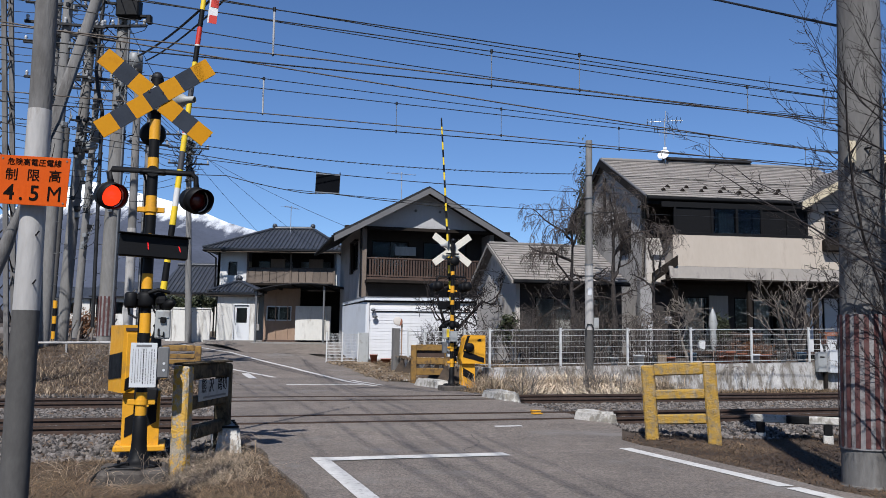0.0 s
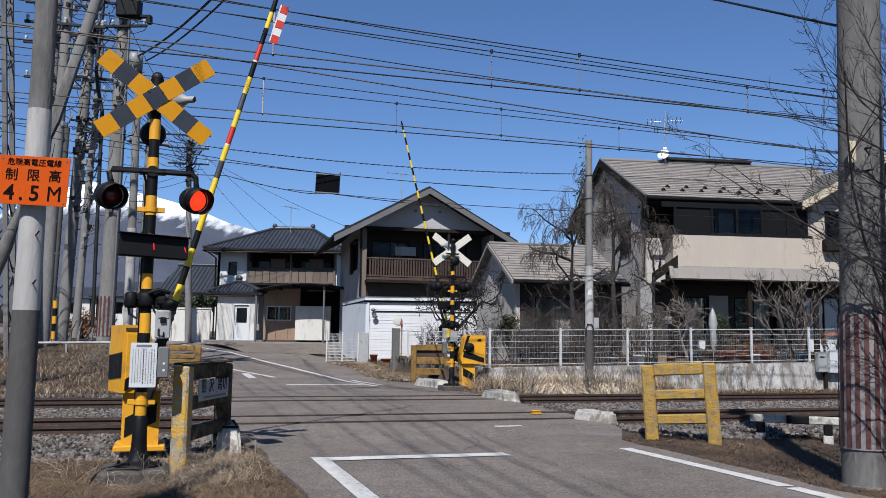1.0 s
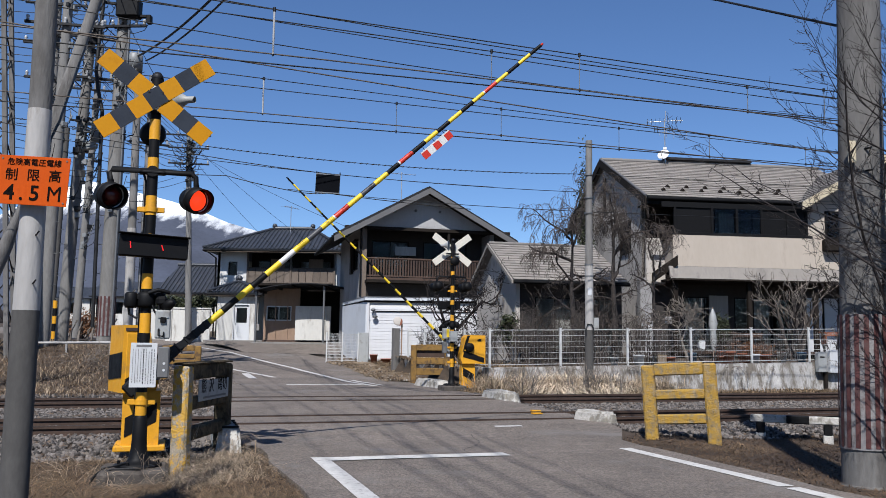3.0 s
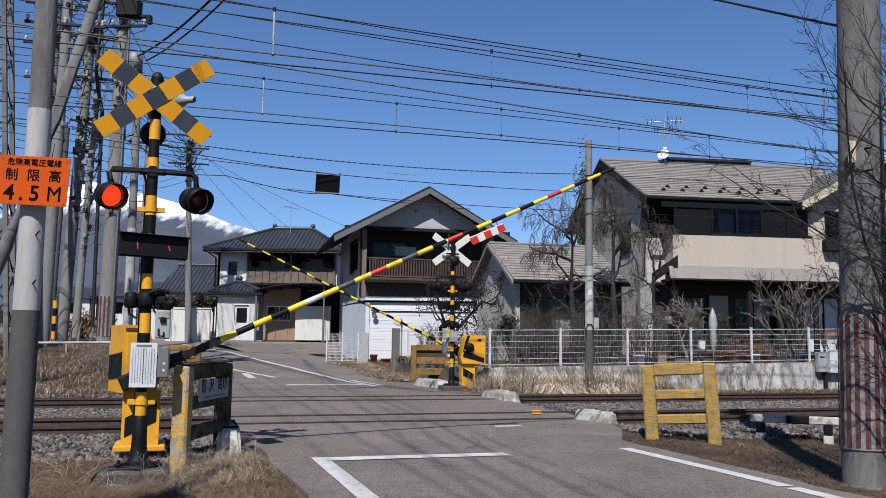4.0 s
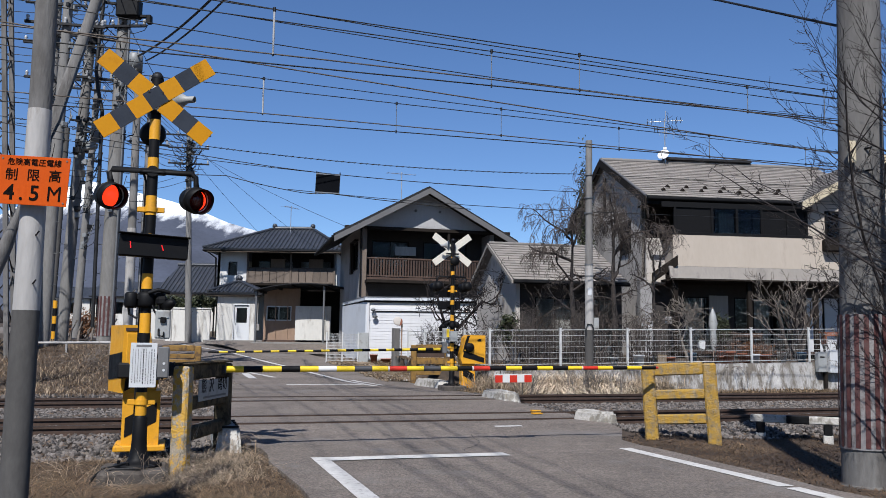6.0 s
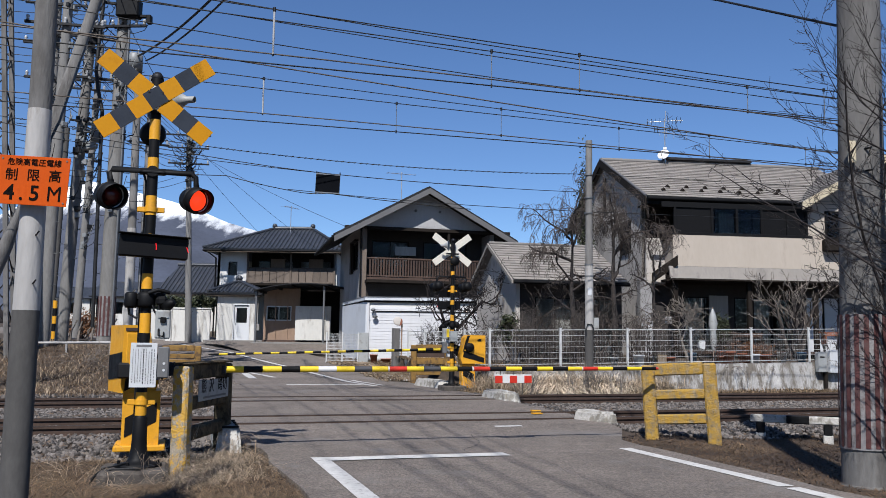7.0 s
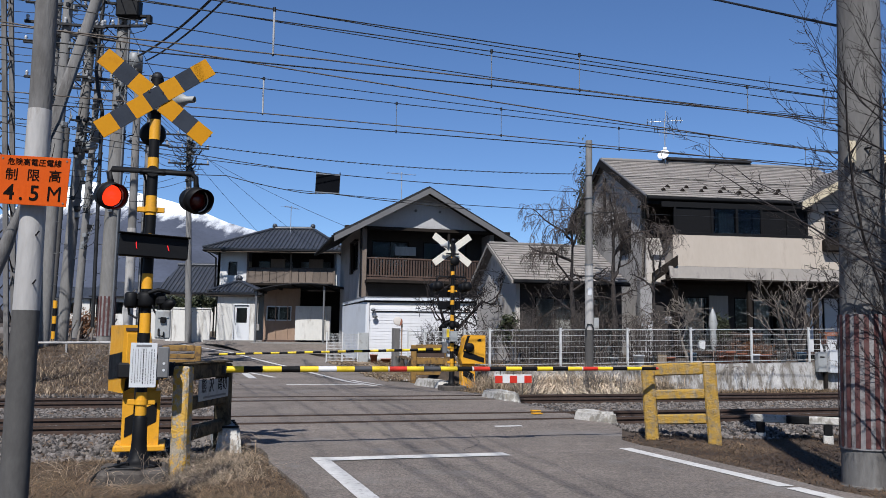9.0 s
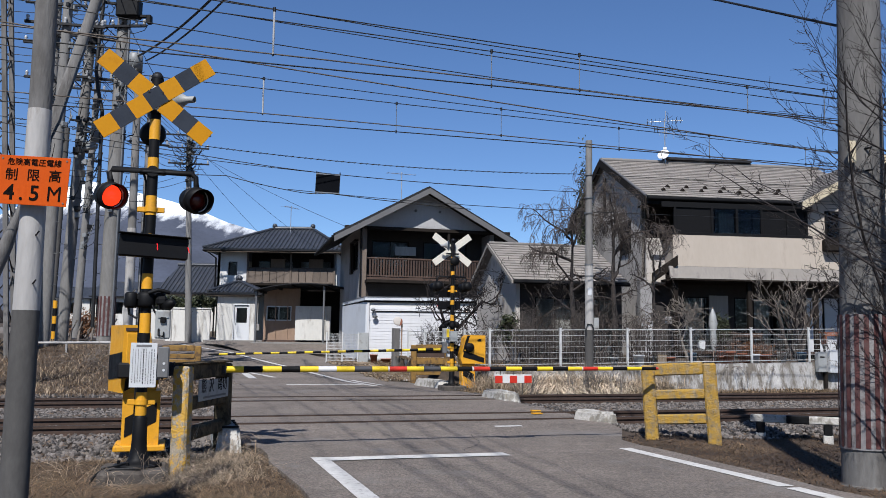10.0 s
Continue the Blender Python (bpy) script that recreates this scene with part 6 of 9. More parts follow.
def carport():
    """Curved dark roof on posts, timber back wall with a window and a pale panel."""
    t = thing("carport", pose(0, 45, 1.02), "carport with a curved dark roof and timber rear wall", "carport")
    sh = Shape()
    n = 14
    for y in (-0.6, 4.5):
        for i in range(n + 1):
            x = -9.85 + (5.75) * i / n
            sh.v.append((x, y, 2.78 + 0.46 * math.sin(math.pi * i / n) ** 0.8 - 0.008 * i))
    sh.f = [(i, i + 1, i + n + 2, i + n + 1) for i in range(n)]
    low = len(sh.v)
    sh.v += [(x, y, z - 0.06) for x, y, z in sh.v]
    sh.f += [(f[3] + low, f[2] + low, f[1] + low, f[0] + low) for f in sh.f[:n]]
    sh.f += [(i + low, i + 1 + low, i + 1, i) for i in range(n)]
    sh.s = [True] * len(sh.f)
    part("curved_roof", sh, M["roof_metal"], t, "curved dark roof sheet")
    front = Shape()
    front.tube([(v[0], -0.62, v[2] - 0.04) for v in sh.v[:n + 1]], 0.05, 8)
    part("front_beam", front, M["sash"], t)
    for x, y, h in ((-9.78, -0.4, 2.75), (-6.22, -0.4, 3.15), (-4.4, -0.2, 2.5)):
        part("post", Shape().tube([(x, y, 0), (x, y, h)], 0.06, 10), M["galv"], t)
    for i in range(7):
        x = -9.6 + i * 0.86
        part("rafter", Shape().box((x, 1.9, 2.66 + 0.44 * math.sin(math.pi * (x + 9.85) / 5.75) ** 0.8), (0.07, 4.9, 0.10)), M["timber_dark"], t)
    bw = part("rear_wall", pierced(Shape(), -9.7, -7.75, 0.2, 3.0, 1.2, 1.3, [(-9.55, 1.25, -8.2, 2.05)]), M["ply"], t, "brown boarded wall")
    window(t, -9.55, 1.25, -8.2, 2.05, 1.22, 2, 1, frame_mat="alu")
    for x in (-9.05, -8.4):
        part("batten", Shape().box((x, 1.18, 1.6), (0.05, 0.03, 2.8)), M["ply"], bw)
    part("pale_panel", Shape().box((-7.1, 0.9, 1.12), (1.65, 0.10, 1.85), 0.02).box((-6.15, 0.95, 1.12), (0.28, 0.10, 1.85), 0.02), M["plaster_old"], t, "cream sliding panel")
    part("dark_back", Shape().box((-6.3, 3.4, 1.5), (4.2, 0.10, 3.0)), M["timber_dark"], t)
    part("floor", Shape().box((-7.0, 1.3, -0.42), (5.6, 5.2, 1.0), 0.01), M["concrete"], t)
    part("sill", Shape().box((-8.7, 1.1, 0.14), (2.0, 0.2, 0.14), 0.01), M["timber_brown"], t)
    return t


carport()


def side_roof_house():
    t = thing("rear_house", pose(-19.2, 57, 0.8), "low white house with a grey tile roof behind the wall", "house")
    part("wall", pierced(Shape(), 0.4, 4.2, 0.0, 3.6, 0, 0.16, [(1.4, 1.2, 3.0, 2.4)]), M["plaster_old"], t)
    window(t, 1.4, 1.2, 3.0, 2.4, 0.06, 2)
    for x in (0.5, 4.1):
        part("end_wall", Shape().box((x, 3.0, 1.8), (0.16, 5.8, 3.6)), M["plaster_old"], t)
    part("back_wall", Shape().box((2.3, 5.9, 1.8), (3.6, 0.16, 3.6)), M["plaster_old"], t)
    tiled_plane(t, (0, -0.7, 3.5), (5.0, -0.7, 3.5), (4.8, 3.0, 5.6), (0.5, 3.0, 5.6), 18, 10, "grey tile slope")
    tiled_plane(t, (5.0, 6.7, 3.5), (0, 6.7, 3.5), (0.5, 3.0, 5.6), (4.8, 3.0, 5.6), 18, 10)
    part("ridge", Shape().tube([(0.4, 3.0, 5.68), (4.9, 3.0, 5.68)], 0.13, 8), M["roof_tile"], t)
    part("end_gable", Shape().prism([(0.5, 3.4), (6.0, 3.4), (3.2, 5.3)], 0, 0.1, pose(0.45, -0.2, 0, 0, 0, 90)), M["plaster_old"], t)
    return t


side_roof_house()


def big_house():
    """Large beige house: slate roof, dark window band, projecting plaster balcony, cross gable and low wing."""
    t = thing("slate_house", Matrix.Translation((7.29, 30.0, 0.0)) @ pose(0, 0, 0, 0, 0, 8), "large beige plaster house with slate roof and dark upper windows", "house")
    ZE, ZR, RW = 6.50, 8.85, 5.0
    XR = 9.8
    zg = 0.75
    front = part("roof", Shape().slab((0, 0, ZE), (XR, 0, ZE), (XR, RW, ZR), (0, RW, ZR), 0.16), M["slate_old"], t)
    part("roof", Shape().slab((XR, 2 * RW, ZE), (0, 2 * RW, ZE), (0, RW, ZR), (XR, RW, ZR), 0.16), M["slate_old"], t)
    ob = part("shingles", courses((0, 0, ZE + 0.01), (XR, 0, ZE + 0.01), (XR, RW, ZR + 0.01), (0, RW, ZR + 0.01), 20, 15, 0.022, 5), M["slate"], t, "pale grey-brown slates in courses")
    tagged(ob, kind="stuff")
    part("ridge_cap", Shape().tube([(0, RW, ZR + 0.05), (XR, RW, ZR + 0.05)], 0.09, 6), M["slate_old"], t)
    part("ridge_vent", Shape().box((4.7, RW, ZR + 0.20), (3.9, 0.34, 0.12), 0.02), M["roof_metal"], t, "dark raised ridge vent")
    guard = Shape().prism([(-0.09, 0), (0.09, 0), (0.0, 0.10)], -0.06, 0.06).mesh("snow_guard")
    guard.materials.append(M["timber_dark"])
    for row, v in ((0, 0.13), (1, 0.22)):
        for i in range(7):
            x = 0.9 + i * 0.74 + row * 0.35
            piece("snow_guard", guard, t, Matrix.Translation((x, v * RW, ZE + v * (ZR - ZE) + 0.05)) @ pose(0, 0, 0, 25, 0, 0))
    part("gutter", Shape().tube([(0, -0.07, ZE - 0.08), (5.7, -0.07, ZE - 0.08)], 0.075, 8), M["sash"], t)
    part("fascia", Shape().box((2.85, 0.03, ZE - 0.17), (5.7, 0.06, 0.22), 0.01), M["sash"], t)
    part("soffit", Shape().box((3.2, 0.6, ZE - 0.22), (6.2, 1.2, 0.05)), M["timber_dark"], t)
    # bargeboards at the gable end
    for y0, y1 in ((0, RW), (2 * RW, RW)):
        part("bargeboard", Shape().slab((-0.02, y0, ZE - 0.02), (-0.02, y0, ZE - 0.32), (-0.02, y1, ZR - 0.26), (-0.02, y1, ZR + 0.04), 0.06 if y0 < y1 else -0.06), M["timber_dark"], t)
        part("verge_trim", Shape().tube([(-0.03, y0, ZE + 0.02), (-0.03, y1, ZR + 0.07)], 0.05, 6), M["fascia_grey"], t)
    # gable end wall
    gw = Shape().prism([(1.0, zg), (9.0, zg), (9.0, ZE + 0.25), (RW, ZR - 0.2), (1.0, ZE + 0.25)], -0.16, 0.0, pose(0.16, 0, 0, 0, 0, 90))
    part("gable_wall", gw, M["gable_beige"], t, "grey-beige plaster gable wall")
    part("gable_slot", Shape().box((0.14, RW, 7.35), (0.05, 0.28, 1.5), 0.01), M["timber_dark"], t)
    part("gable_window", Shape().box((0.14, 2.6, 5.3), (0.06, 1.1, 1.3), 0.01), M["sash"], t)
    part("back_wall", Shape().box((5.4, 9.0, 3.7), (9.0, 0.16, 6.0)), M["plaster_grey"], t)
    part("right_wall", Shape().box((9.7, 5.0, 3.7), (0.16, 8.0, 6.0)), M["plaster_grey"], t)
    # upper window band
    up = [(1.3, 5.22, 3.1, 6.2), (3.15, 5.22, 5.95, 6.2)]
    part("upper_wall", pierced(Shape(), 0.16, 6.1, 3.5, ZE, 1.0, 1.15, up), M["timber_dark"], t, "dark timber upper wall")
    window(t, *up[0][:2], *up[0][2:], 1.05, 3, 1, curtain=(1,))
    window(t, *up[1][:2], *up[1][2:], 1.05, 4, 1, curtain=(0,))
    part("band_rail", Shape().box((3.2, -0.12, 5.16), (6.1, 0.10, 0.10), 0.01).box((3.4, -0.10, 6.20), (5.8, 0.08, 0.20), 0.01), M["sash"], t)
    for x in (1.0, 2.4, 3.35, 4.3, 5.3, 6.05):
        part("band_post", Shape().box((x, -0.10, 5.68), (0.09, 0.09, 1.0), 0.01), M["sash"], t)
    for k, (a, b) in enumerate(((1.04, 2.36), (2.44, 3.31), (3.39, 4.26), (4.34, 5.26), (5.34, 6.0))):
        if k in (0, 3, 4):
            part("dark_screen", Shape().box(((a + b) / 2, -0.08, 5.66), (b - a, 0.02, 0.92)), M["sash"], t, "dark screen")
            continue
        p = part("sun_room_pane", Shape().box(((a + b) / 2, -0.10, 5.66), (b - a, 0.008, 0.92)), M["glass"], t)
        p.visible_shadow = False
    part("blind", Shape().box((5.72, 0.02, 5.33), (0.5, 0.02, 0.08)).box((5.72, 0.02, 5.48), (0.5, 0.02, 0.06)), M["board_white"], t, "white slatted blind")
    part("sunroom_floor", Shape().box((3.4, 0.45, 5.02), (5.4, 1.2, 0.12)), M["timber_dark"], t)
    # balcony parapet with flared skirt
    pr = Shape().prism([(-0.22, 3.98), (-0.08, 3.98), (-0.08, 5.10), (-0.22, 5.10)], -6.45, -0.86, pose(0, 0, 0, 0, 0, 90))
    part("balcony_parapet", pr, M["plaster_beige"], t, "beige plaster balcony front")
    part("balcony_return", Shape().box((0.92, 0.35, 4.54), (0.12, 1.1, 1.12)), M["plaster_beige"], t)
    sk = Shape().slab((0.70, -0.36, 3.50), (12.0, -0.36, 3.50), (12.0, -0.215, 3.98), (0.70, -0.215, 3.98), 0.08)
    part("balcony_skirt", sk, M["skirt_grey"], t, "flared lower edge of the balcony")
    part("skirt_edge", Shape().box((6.35, -0.37, 3.48), (11.3, 0.05, 0.05), 0.01), M["timber_dark"], t)
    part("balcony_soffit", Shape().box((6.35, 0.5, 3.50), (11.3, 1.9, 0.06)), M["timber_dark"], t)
    # grey instead of the house's beige, to show the pier in shadow
    part("corner_pier", Shape().box((0.20, 0.78, 2.15), (0.52, 0.34, 2.9), 0.02), M["plaster_grey"], t, "weathered plaster corner pier, its shadow put into the grey")
    part("balcony_side", Shape().box((0.52, 0.62, 4.22), (0.72, 0.14, 1.66), 0.01), M["gable_beige"], t, "plain plaster side of the balcony")
    # ground floor
    low = [(1.9, 0.95, 3.6, 3.0), (3.9, 0.95, 6.2, 3.0), (6.7, 0.95, 8.6, 3.0)]
    # under-balcony shade is part of this wall's base colour
    part("lower_wall", pierced(Shape(), 1.2, 12.0, zg, 3.5, 1.35, 1.5, low), M["painted_shade_wall"], t, "lower wall with the shade put into its dark colour")
    window(t, *low[0], 1.4, 2, 1, curtain=(0, 1))
    window(t, *low[1], 1.4, 3, 1, curtain=(1,))
    window(t, *low[2], 1.4, 2, 1, curtain=(0, 1))
    for x in (0.95, 3.75, 6.3, 9.2):
        part("veranda_post", Shape().box((x, -0.1, 2.15), (0.16, 0.16, 2.8), 0.01), M["timber_dark"], t)
    part("deck", Shape().box((4.2, 0.6, 0.95), (6.0, 1.5, 0.12), 0.01), M["timber_brown"], t)
    part("storm_panel", Shape().box((7.05, 1.22, 2.0), (0.62, 0.05, 2.05), 0.01).box((7.75, 1.24, 2.0), (0.55, 0.05, 2.05), 0.01), M["board_white"], t, "white sliding storm panels")
    part("slat_blind", Shape().box((3.25, 1.28, 2.55), (0.75, 0.04, 1.0), 0.005), M["curtain"], t, "pale blind half drawn")
    for k in range(3):
        part("dry_rack", Shape().box((3.3, 0.9, 1.35 + 0.16 * k), (0.9, 0.03, 0.03)), M["timber_grey"], t)
    # corner wall takes the same dark colour to look shaded
    part("corner_wall", pierced(Shape(), 0.16, 1.5, zg, 3.6, 0.9, 1.06), M["painted_shade_wall"], t)
    part("sunk_wall", Shape().slab((0.3, 0.35, 3.4), (0.3, 0.35, 3.75), (1.0, -0.3, 4.35), (1.0, -0.3, 4.0), 0.05), M["timber_dark"], t)
    # cross gable
    gx, gw2, gy, gzr = 9.0, 3.35, -0.55, 8.25
    slope = (gzr - 6.35) / gw2
    for sgn in (-1, 1):
        e = gx + sgn * gw2
        pts = [(e, gy, 6.35), (gx, gy, gzr), (gx, 4.4, gzr), (e, 4.4, 6.35)]
        if sgn > 0:
            pts = [pts[1], pts[0], pts[3], pts[2]]
        part("gable_roof", Shape().slab(*pts, 0.14), M["slate_old"], t)
        if sgn < 0:
            ob = part("shingles", courses((e, 4.4, 6.38), (e, gy, 6.38), (gx, gy, gzr + 0.03), (gx, 4.4, gzr + 0.03), 13, 9, 0.02, 8), M["slate_old"], t)
            tagged(ob, kind="stuff")
        part("cream_bargeboard", Shape().slab((e, gy - 0.04, 6.38), (e, gy - 0.04, 6.10), (gx, gy - 0.04, gzr - 0.26), (gx, gy - 0.04, gzr + 0.02), 0.05), M["fascia_cream"], t, "cream bargeboard")
    part("gable_front", Shape().prism([(6.15, 3.55), (12.0, 3.55), (12.0, 6.4), (gx, gzr - 0.2), (6.15, 6.45)], 0.0, 0.16), M["plaster_beige"], t)
    part("small_window", Shape().box((7.15, -0.02, 5.65), (0.62, 0.08, 1.05), 0.01), M["sash"], t)
    q = part("small_pane", Shape().box((7.15, -0.065, 5.65), (0.50, 0.006, 0.92)), M["glass"], t)
    part("window_box", Shape().box((7.15, -0.16, 4.88), (0.9, 0.34, 0.42), 0.02), M["timber_dark"], t)
    return t


big_house()
aerial(Matrix.Translation((9.35, 35.2, 8.75)) @ pose(0, 0, 0, 0, 0, -15), True, "television aerial with a white satellite dish")


def low_wing():
    t = thing("low_wing", Matrix.Translation((2.27, 27.0, 0.0)) @ pose(0, 0, 0, 0, 0, 12), "single-storey wing with a pale slate gable roof", "house")
    ZE, ZR, RW, XR = 3.20, 4.68, 3.05, 3.95
    part("roof", Shape().slab((0, 0, ZE), (XR, 0, ZE), (XR, RW, ZR), (0, RW, ZR), 0.12), M["slate_old"], t)
    part("roof", Shape().slab((XR, 2 * RW, ZE), (0, 2 * RW, ZE), (0, RW, ZR), (XR, RW, ZR), 0.12), M["slate_old"], t)
    ob = part("shingles", courses((0, 0, ZE + 0.01), (XR, 0, ZE + 0.01), (XR, RW, ZR + 0.01), (0, RW, ZR + 0.01), 14, 8, 0.02, 9), M["slate"], t)
    tagged(ob, kind="stuff")
    part("ridge_cap", Shape().tube([(0, RW, ZR + 0.04), (XR, RW, ZR + 0.04)], 0.07, 6), M["slate_old"], t)
    part("gutter", Shape().tube([(0, -0.06, ZE - 0.07), (XR, -0.06, ZE - 0.07)], 0.06, 8), M["sash"], t)
    for y0, y1 in ((0, RW), (2 * RW, RW)):
        part("bargeboard", Shape().slab((-0.02, y0, ZE), (-0.02, y0, ZE - 0.12), (-0.02, y1, ZR - 0.10), (-0.02, y1, ZR + 0.03), 0.05 if y0 < y1 else -0.05), M["skirt_grey"], t, "pale bargeboard")
    part("gable_wall", Shape().prism([(0.5, 0.5), (5.6, 0.5), (5.6, ZE + 0.1), (RW, ZR - 0.15), (0.5, ZE + 0.1)], -0.14, 0, pose(0.22, 0, 0, 0, 0, 90)), M["gable_beige"], t)
    holes = [(0.9, 0.9, 2.3, 2.7), (2.6, 0.9, 3.7, 2.7)]
    # eave shade put into the wing's front wall colour
    part("front_wall", pierced(Shape(), 0.24, XR, 0.5, ZE, 0.6, 0.74, holes), M["painted_shade_wall"], t)
    window(t, *holes[0], 0.65, 2, 1, curtain=(1,))
    window(t, *holes[1], 0.65, 2, 1)
    part("back_wall", Shape().box((2.2, 5.5, 1.9), (3.5, 0.14, 2.8)), M["plaster_grey"], t)
    part("end_wall", Shape().box((XR - 0.1, 3.05, 1.9), (0.14, 4.8, 2.8)), M["plaster_grey"], t)
    return t


low_wing()

# far houses between the poles
for x, y, w, h, z in ((-49, 118, 11, 4.6, 2.2), (-60, 130, 12, 5.4, 2.0), (-37.5, 92, 8, 4.2, 1.6)):
    t = thing("distant_house", pose(x, y, z), "distant pale house with a grey roof", "house", "distant houses")
    part("wall", pierced(Shape(), 0, w, -1, h, 0, 0.2, [(w * 0.15, h * 0.55, w * 0.4, h * 0.85), (w * 0.6, h * 0.55, w * 0.85, h * 0.85)]).box((w / 2, 6, h / 2 - 0.5), (w, 0.2, h + 1)).box((0.1, 3, h / 2 - 0.5), (0.2, 6, h + 1)).box((w - 0.1, 3, h / 2 - 0.5), (0.2, 6, h + 1)), M["plaster_old"], t)
    part("roof", Shape().slab((-0.6, -0.7, h), (w + 0.6, -0.7, h), (w + 0.6, 3, h + 1.8), (-0.6, 3, h + 1.8), 0.15).slab((w + 0.6, 6.7, h), (-0.6, 6.7, h), (-0.6, 3, h + 1.8), (w + 0.6, 3, h + 1.8), 0.15), M["roof_tile"], t)
    part("gable", Shape().prism([(0, h), (6, h), (3, h + 1.6)], -0.2, 0, pose(0.2, 0, 0, 0, 0, 90)), M["plaster_old"], t)
# ---------------------------------------------------------------- poles, wires
def utility_pole(name, x, y, z0, top, r0, r1, lean=(0, 0), material="pole_pale", arms=(), bolts=True, label="grey concrete utility pole", cans=(), foot=None):
    """A tapered pole with step bolts, cross-arms with insulators, and transformer cans."""
    t = thing(name, pose(x, y, z0), label, "pole", "utility poles")
    h = top - z0
    tipx, tipy = lean

    def on(z):
        return Vector((tipx * z / h, tipy * z / h, z))
    n = 6
    part("shaft", Shape().tube([on(h * i / n) for i in range(n + 1)], [r0 + (r1 - r0) * i / n for i in range(n + 1)], 20), M[material], t)
    if foot:
        part("painted_band", Shape().tube([on(foot[0]), on(foot[1])], [r0 * 1.03, r0 * 1.0], 20), M[foot[2]], t)
    if bolts:
        z = 1.8
        k = 0
        while z < h - 0.3:
            a = radians(20 + 180 * (k % 2))
            p = on(z)
            rr = r0 + (r1 - r0) * z / h
            d = Vector((math.cos(a), -0.35, 0))
            part("step_bolt", Shape().tube([p + d * rr * 0.8, p + d * (rr + 0.12), p + d * (rr + 0.13) + Vector((0, 0, 0.03))], 0.011, 5), M["galv"], t)
            z += 0.45
            k += 1
    for z, ln, yaw, num in arms:
        p = on(z)
        am = Matrix.Translation(p) @ pose(0, 0, 0, 0, 0, yaw)
        a = part("cross_arm", Shape().box((0, -r1 - 0.05, 0), (ln, 0.08, 0.08), 0.008, am).tube([(-ln * 0.3, -r1 - 0.05, 0), (0, -r1 * 0.5, -0.45)], 0.018, 6, True, am), M["dark_iron"], t)
        for i in range(num):
            xx = -ln / 2 + 0.08 + (ln - 0.16) * i / max(1, num - 1)
            ins = Shape().lathe([(0.02, 0.0), (0.055, 0.05), (0.03, 0.09), (0.06, 0.12), (0.03, 0.18), (0.0, 0.2)], 10, am @ pose(xx, -r1 - 0.05, 0.03))
            part("insulator", ins, M["porcelain"], a)
    for z, dx, dy, rad, hh in cans:
        p = on(z)
        c = part("transformer", Shape().lathe([(0, 0), (rad, 0.02), (rad, hh), (rad * 0.8, hh + 0.06), (0, hh + 0.08)], 18, Matrix.Translation(p + Vector((dx, dy, 0)))), M["transformer"], t, "grey pole-mounted transformer can")
        part("can_bracket", Shape().box(p + Vector((dx / 2, dy / 2, hh * 0.7)), (abs(dx) + 0.05, abs(dy) + 0.05, 0.06)), M["galv"], c)
        for k in (-0.4, 0.4):
            part("bushing", Shape().lathe([(0.02, 0), (0.04, 0.05), (0.02, 0.09), (0.04, 0.12), (0.0, 0.18)], 8, Matrix.Translation(p + Vector((dx + k * rad, dy, hh + 0.06)))), M["porcelain"], c)
    return t, on


def striped_sleeve(t, r, z0, z1, lean=(0, 0), stripes=16):
    """Red and white vertical warning strips round a pole's foot."""
    for i in range(stripes):
        a0, a1 = 2 * math.pi * i / stripes, 2 * math.pi * (i + 1) / stripes
        sh = Shape()
        for k in range(4):
            a = a0 + (a1 - a0) * k / 3
            for z in (z0, z1):
                sh.v.append(((r + 0.006 * (i % 2)) * math.cos(a) + lean[0] * z, (r + 0.006 * (i % 2)) * math.sin(a) + lean[1] * z, z))
        sh.f = [(2 * k, 2 * k + 2, 2 * k + 3, 2 * k + 1) for k in range(3)]
        sh.s = [True] * 3
        part("warning_strip", sh, M["stripe_red" if i % 2 else "stripe_white"], t)


# big concrete pole on the near verge
bp, _ = utility_pole("concrete_pole", 3.75, 7.63, -0.12, 9.0, 0.205, 0.165, (0.22, 0), "pole_concrete", bolts=False, label="thick grey concrete pole with a red and white striped guard")
striped_sleeve(bp, 0.212, 0.41, 1.57, (0.024, 0), 34)
part("sleeve_band", Shape().tube([(0.01, 0, 0.395), (0.01, 0, 0.415)], 0.2165, 24), M["stripe_white"], bp)
part("pole_plate", Shape().box((-0.10, -0.19, 3.02), (0.07, 0.012, 0.20), 0.003), M["fascia_cream"], bp, "small cream pole plate")
for z in (2.85, 3.25, 3.05):
    part("step_bolt", Shape().tube([(0.02 if z < 3.2 else -0.19, -0.18, z), (0.05 if z < 3.2 else -0.25, -0.24, z)], 0.010, 6), M["dark_iron"], bp)
part("footing", Shape().lathe([(0.0, -0.1), (0.222, -0.1), (0.222, 0.06), (0.208, 0.09)], 24), M["pole_concrete"], bp)

# pole at the garden fence
fp, _ = utility_pole("fence_pole", 3.72, 21.55, 0.15, 6.42, 0.100, 0.085, (0.03, 0), bolts=False, label="slim grey pole with a white painted lower part")
part("white_sleeve", Shape().tube([(0.01, 0, 1.38), (0.015, 0, 3.05)], [0.108, 0.104], 20), M["white_pole"], fp, "white painted sleeve")
part("dark_foot", Shape().tube([(0, 0, 0.0), (0.005, 0, 1.38)], [0.112, 0.108], 20), M["grey_pole"], fp)
for z in (2.72, 3.02, 4.35, 4.75, 5.35):
    part("strap", Shape().tube([(0.012, 0, z), (0.012, 0, z + 0.04)], 0.110, 18), M["galv"], fp)
